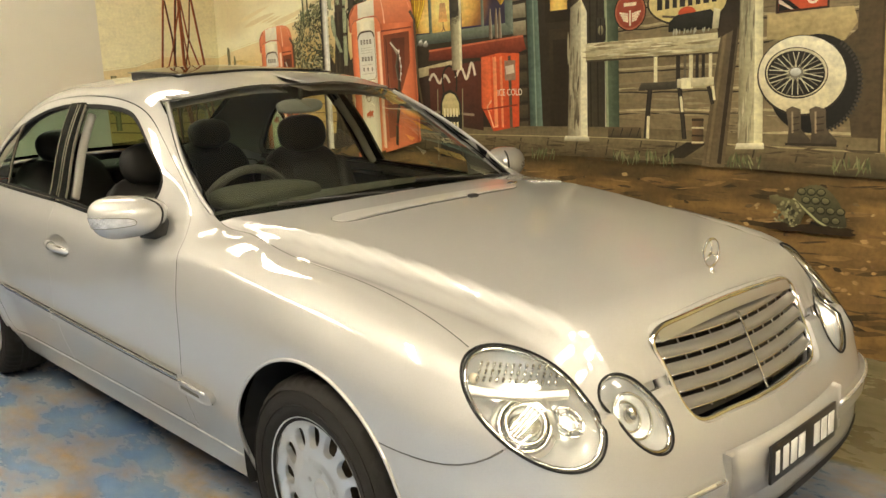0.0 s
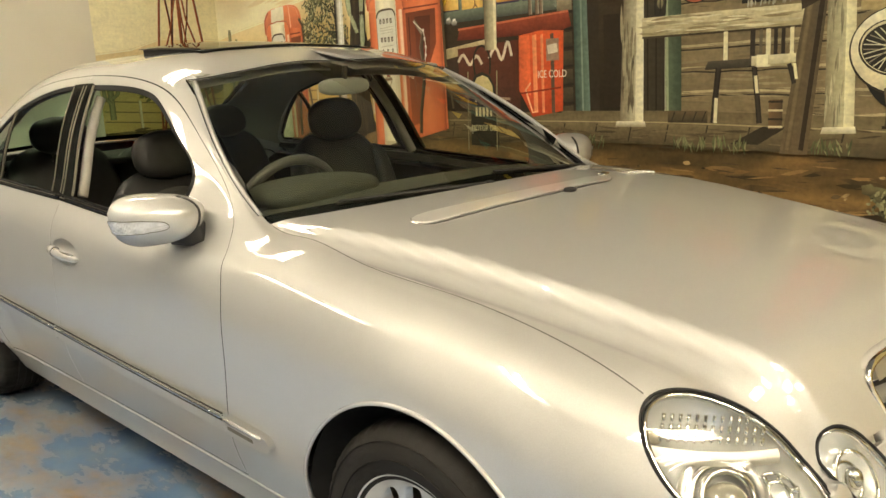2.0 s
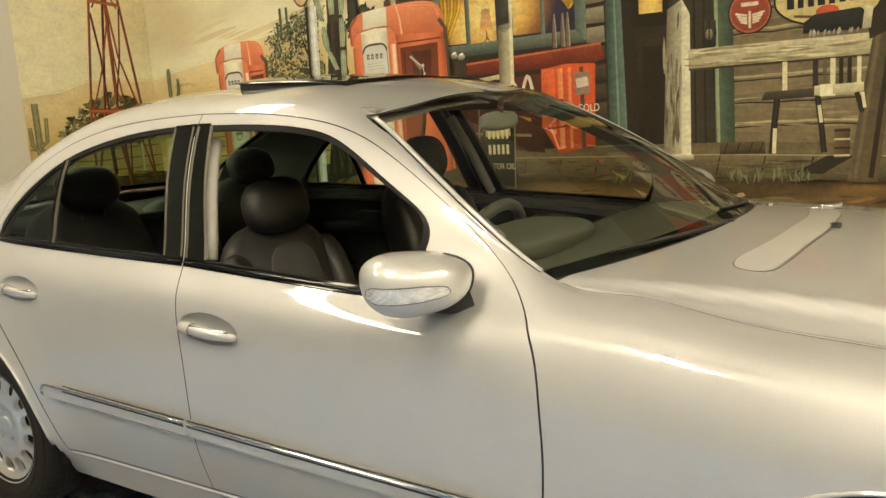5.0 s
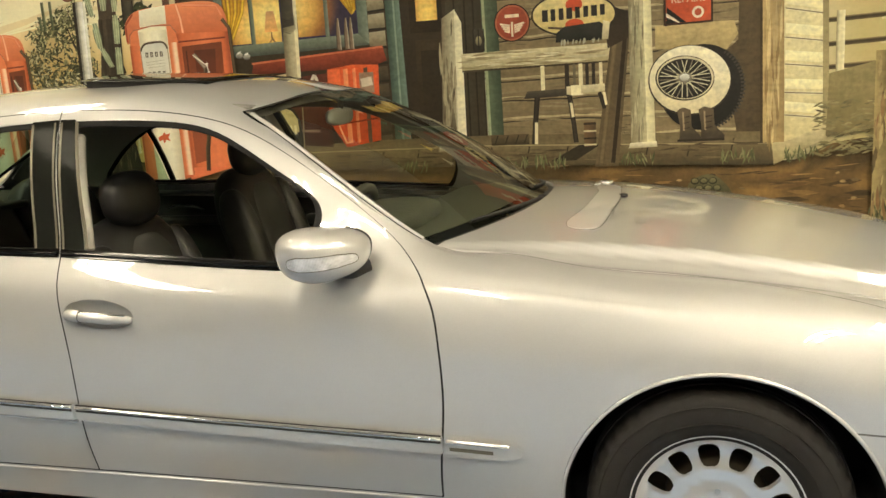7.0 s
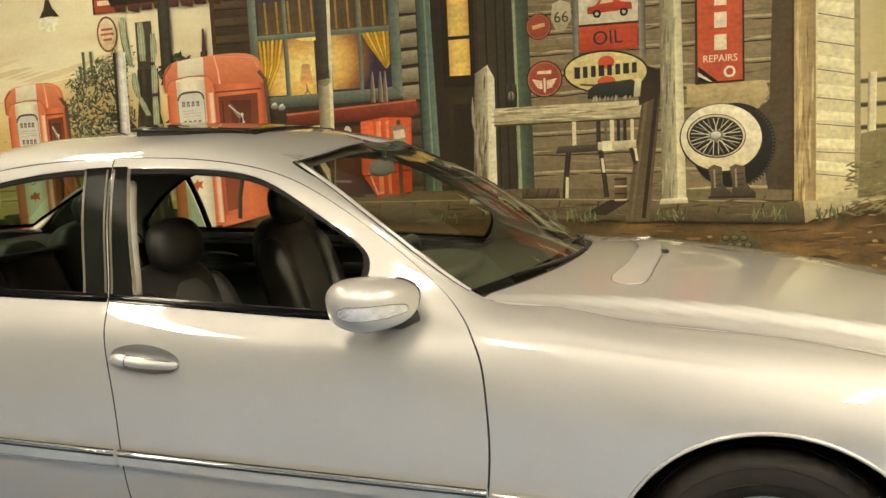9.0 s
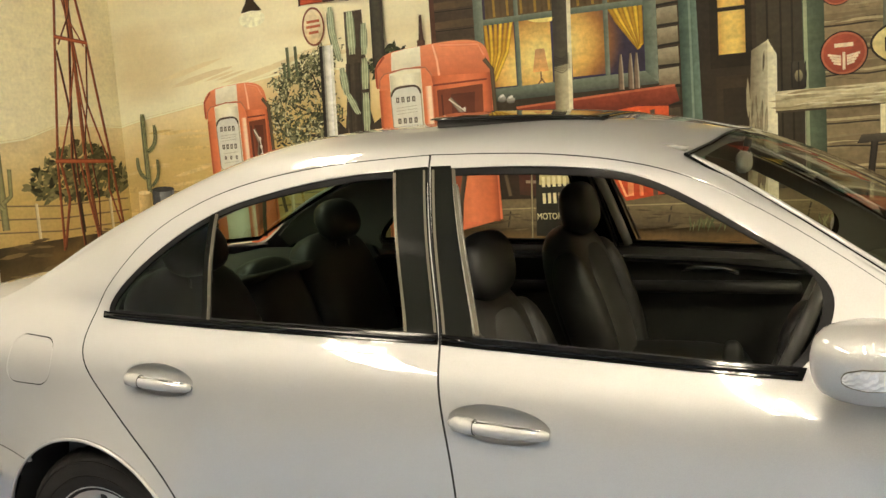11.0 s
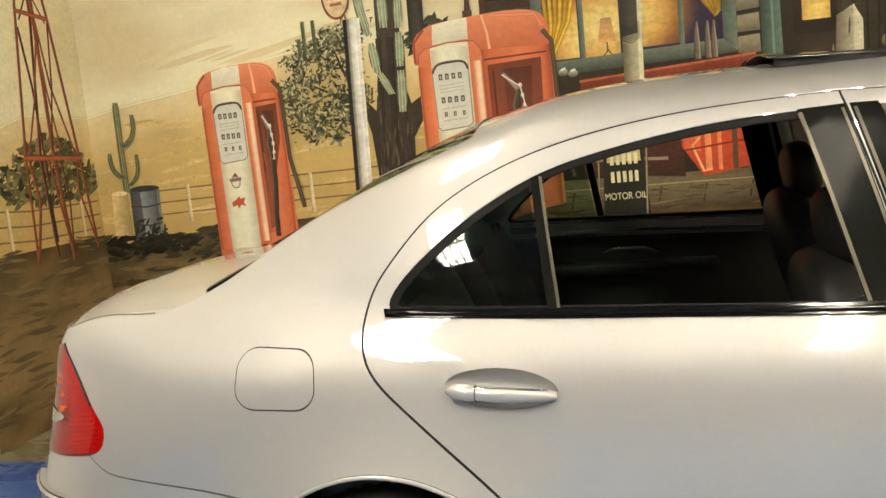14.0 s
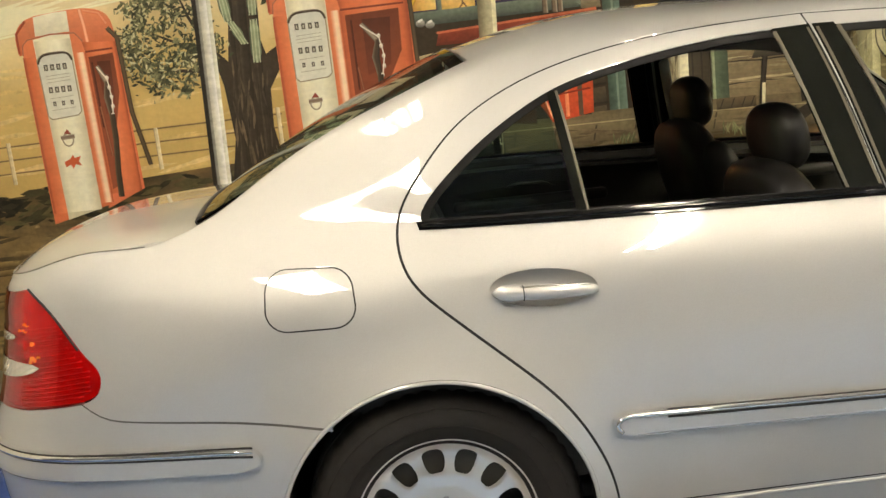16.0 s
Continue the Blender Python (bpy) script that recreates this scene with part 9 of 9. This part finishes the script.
def limb(pts, w, n=7, lo=T(44, 56, 40), hi=T(140, 160, 120)):
    q = smooth_line(pts, .04)
    m = len(q)
    ws = [w * (1 if 2 < i < m - 3 else .62 + .1 * min(i, m - 1 - i)) for i in range(m)]
    p.ribbon(q, ws, T(72, 78, 54), lo, T(90, 98, 68))
    for k in range(n):
        o = (k + .5) / n - .5
        c = blend(lo, hi, .25 + .75 * (k / n if k % 2 else .3))
        p.ribbon([(a + o * w * .86 * ws[i] / w, b) for i, (a, b) in enumerate(q)], .010, c)
        p.ribbon([(a + (o + .5 / n) * w * .86 * ws[i] / w, b) for i, (a, b) in enumerate(q)], .005, T(36, 44, 32))


p = Paint()
limb([(2.38, 1.95), (2.37, 1.80), (2.40, 1.60), (2.50, 1.46), (2.56, 1.40)], .11, 5, T(58, 52, 38), T(128, 118, 86))
limb([(2.36, 2.5), (2.35, 2.2), (2.375, 1.86)], .12, 5, T(46, 46, 32), T(104, 100, 70))
p.poly([(2.50, 1.36), (2.70, 1.36), (2.78, 2.6), (2.44, 2.6)], T(66, 60, 44), T(52, 44, 32))
for k in range(9):
    x = 2.48 + k * .034
    p.ribbon([(x + .02, 1.42), (x, 1.9), (x, 2.6)], .012, T(70, 74, 54) if k % 2 else T(96, 98, 72))
limb([(2.62, 1.46), (2.74, 1.56), (2.82, 1.72), (2.84, 1.95), (2.84, 2.6)], .17, 9, T(66, 70, 50), T(150, 158, 118))
p.ribbon(smooth_line([(2.68, 1.45), (2.81, 1.56), (2.895, 1.72), (2.915, 1.95), (2.915, 2.6)], .05), .020, T(150, 168, 128), T(96, 104, 76))
for k in range(4):
    p.ribbon(smooth_line([(2.70 + k * .022, 1.38), (2.71 + k * .022, 1.46), (2.69 + k * .02, 1.52)], .03), .011, T(206, 204, 160), T(60, 70, 48))
p.done("painted_big_cactus", "painted tall green cactus in a drum")


def oil_drum(x0, x1, zt, zb, cols, oval_col):
    n = len(cols) - 1
    for i in range(n):
        a, b = x0 + (x1 - x0) * i / n, x0 + (x1 - x0) * (i + 1) / n
        p.across([(a + .02, zb), (b + .02, zb), (b, zt), (a, zt)], cols[i], cols[i + 1])
    cx = (x0 + x1) / 2
    p.oval(cx, zt, (x1 - x0) / 2, .026, T(50, 50, 44))
    p.oval(cx, zt - .004, (x1 - x0) / 2 - .015, .018, T(76, 66, 50))
    p.ribbon([(x0 + (x1 - x0) * k / 12, zt - .026 * math.sin(math.pi * k / 12)) for k in range(13)], .012, T(150, 146, 128), T(60, 56, 46))
    p.dabs(16, lambda: (p.rnd.uniform(x0 + .2, x1 - .1), zt - .08 + p.rnd.uniform(-.05, .03)), .11, [T(112, 94, 70), T(92, 84, 68)], 90, 4, .10)
    for z in (zt - .16, zt - .19, zt - .22, zb + .20, zb + .23, zb + .26):
        p.ribbon([(x0 + .01, z), (cx, z - .022), (x1 + .01, z)], .010, T(46, 48, 46), T(150, 160, 160))
    p.dabs(26, lambda: (p.rnd.uniform(x0 + .03, x0 + .55 * (x1 - x0)), p.rnd.uniform(zb + .05, zt - .04)), .12, [blend(cols[2], BLACK, .25), cols[1], cols[3]], 88, 8, .16)
    p.dabs(14, lambda: (p.rnd.uniform(x0 + .5 * (x1 - x0), x1 - .02), p.rnd.uniform(zb + .05, zt - .04)), .12, [blend(cols[-2], cols[-3], .5), blend(cols[-2], BLACK, .12)], 88, 8, .16)
    p.oval(cx + .02, (zt + zb) / 2 + .01, .198, .168, T(40, 36, 26))
    p.oval(cx + .02, (zt + zb) / 2 + .01, .188, .158, oval_col, blend(oval_col, T(180, 120, 50), .4))


p = Paint()
oil_drum(2.335, 2.925, 1.355, .57, [T(52, 52, 46), T(66, 70, 66), T(96, 106, 104), T(72, 76, 70), T(92, 88, 74), T(100, 110, 108), T(140, 160, 164), T(116, 138, 148), T(72, 82, 84)], T(206, 166, 104))
for i in range(4):
    x = 2.548 + i * .066
    p.ribbon([(x, .955), (x + .004, 1.065)], .050, T(52, 44, 36), T(96, 88, 74))
p.dabs(200, lambda: (p.rnd.uniform(2.26, 3.4), p.rnd.uniform(.50, .59)), .065, [T(86, 84, 54), T(62, 62, 38), T(112, 108, 72), T(48, 46, 28)], 88, 24, .13)
p.done("painted_oil_drum", "painted blue oil drum with an orange oval")
letters("OIL", 2.645, .895, .085, T(60, 46, 30), 0)
p = Paint()
oil_drum(2.955, 3.54, 1.27, .52, [T(60, 48, 34), T(84, 66, 44), T(110, 86, 56), T(70, 56, 40), T(96, 78, 54), T(60, 50, 36), T(44, 36, 26)], T(222, 178, 70))
p.dabs(80, lambda: (p.rnd.uniform(2.95, 3.6), p.rnd.uniform(.48, .57)), .065, [T(86, 84, 54), T(62, 62, 38), T(112, 108, 72)], 88, 24, .13)
p.done("painted_oil_drum", "painted rusty oil drum with a yellow oval")

# tortoise on the track
p = Paint()
shellp = smooth_line([(1.36, .735), (1.43, .795), (1.50, .795), (1.56, .745), (1.605, .665), (1.61, .605), (1.52, .605), (1.44, .66)], .02, closed=True)
p.poly(shellp, T(88, 82, 54), T(56, 50, 34))
p.rnd.seed(11)
for r, z in ((6, .765), (6, .725), (5, .68), (4, .635)):
    for i in range(r):
        x = 1.40 + (.765 - z) * .55 + i * .046
        if inside(inset(shellp, .012), [(x, z)])[0]:
            p.oval(x, z, .024, .020, T(40, 40, 24), n=7)
            p.oval(x, z + .002, .018, .014, T(116, 108, 74), T(80, 74, 50), n=7)
p.ribbon([(1.36, .73), (1.42, .68), (1.48, .63), (1.53, .604), (1.61, .602)], .014, T(170, 164, 116), T(60, 58, 36))
p.poly([(1.26, .72), (1.30, .735), (1.38, .72), (1.42, .67), (1.40, .61), (1.34, .59), (1.28, .59), (1.33, .64), (1.28, .68)], T(100, 94, 62), T(64, 58, 38))
p.poly([(1.24, .735), (1.28, .745), (1.31, .72), (1.28, .69), (1.245, .70)], T(110, 102, 68), T(70, 62, 40))
p.poly([(1.45, .63), (1.53, .60), (1.44, .59)], BLACK)
p.dabs(60, lambda: (p.rnd.uniform(1.27, 1.40), p.rnd.uniform(.59, .72)), .022, [T(150, 142, 100), T(50, 46, 30)], 0, 90, .7)
p.dabs(30, lambda: (p.rnd.uniform(1.25, 1.62), p.rnd.uniform(.575, .60)), .10, [T(46, 34, 20)], 0, 5, .2)
p.done("painted_tortoise", "painted tortoise on the dirt track")

pump(-2.03, -1.68, -1.33, 1.95, .80, .010)

p = Paint()
p.poly([(.67, 1.55), (.935, 1.55), (.945, 1.62), (.91, 1.645), (.72, 1.632), (.675, 1.60)], T(46, 44, 36), T(30, 28, 22))
p.dabs(14, lambda: (p.rnd.uniform(.69, .92), 1.548), .03, [T(180, 170, 140)], 80, 10, .3)
p.poly([(.92, 1.55), (.955, 1.55), (.965, 1.64), (.93, 1.65)], LT, T(170, 156, 118))
p.done("painted_cushion", "painted dark cushion on the rail")
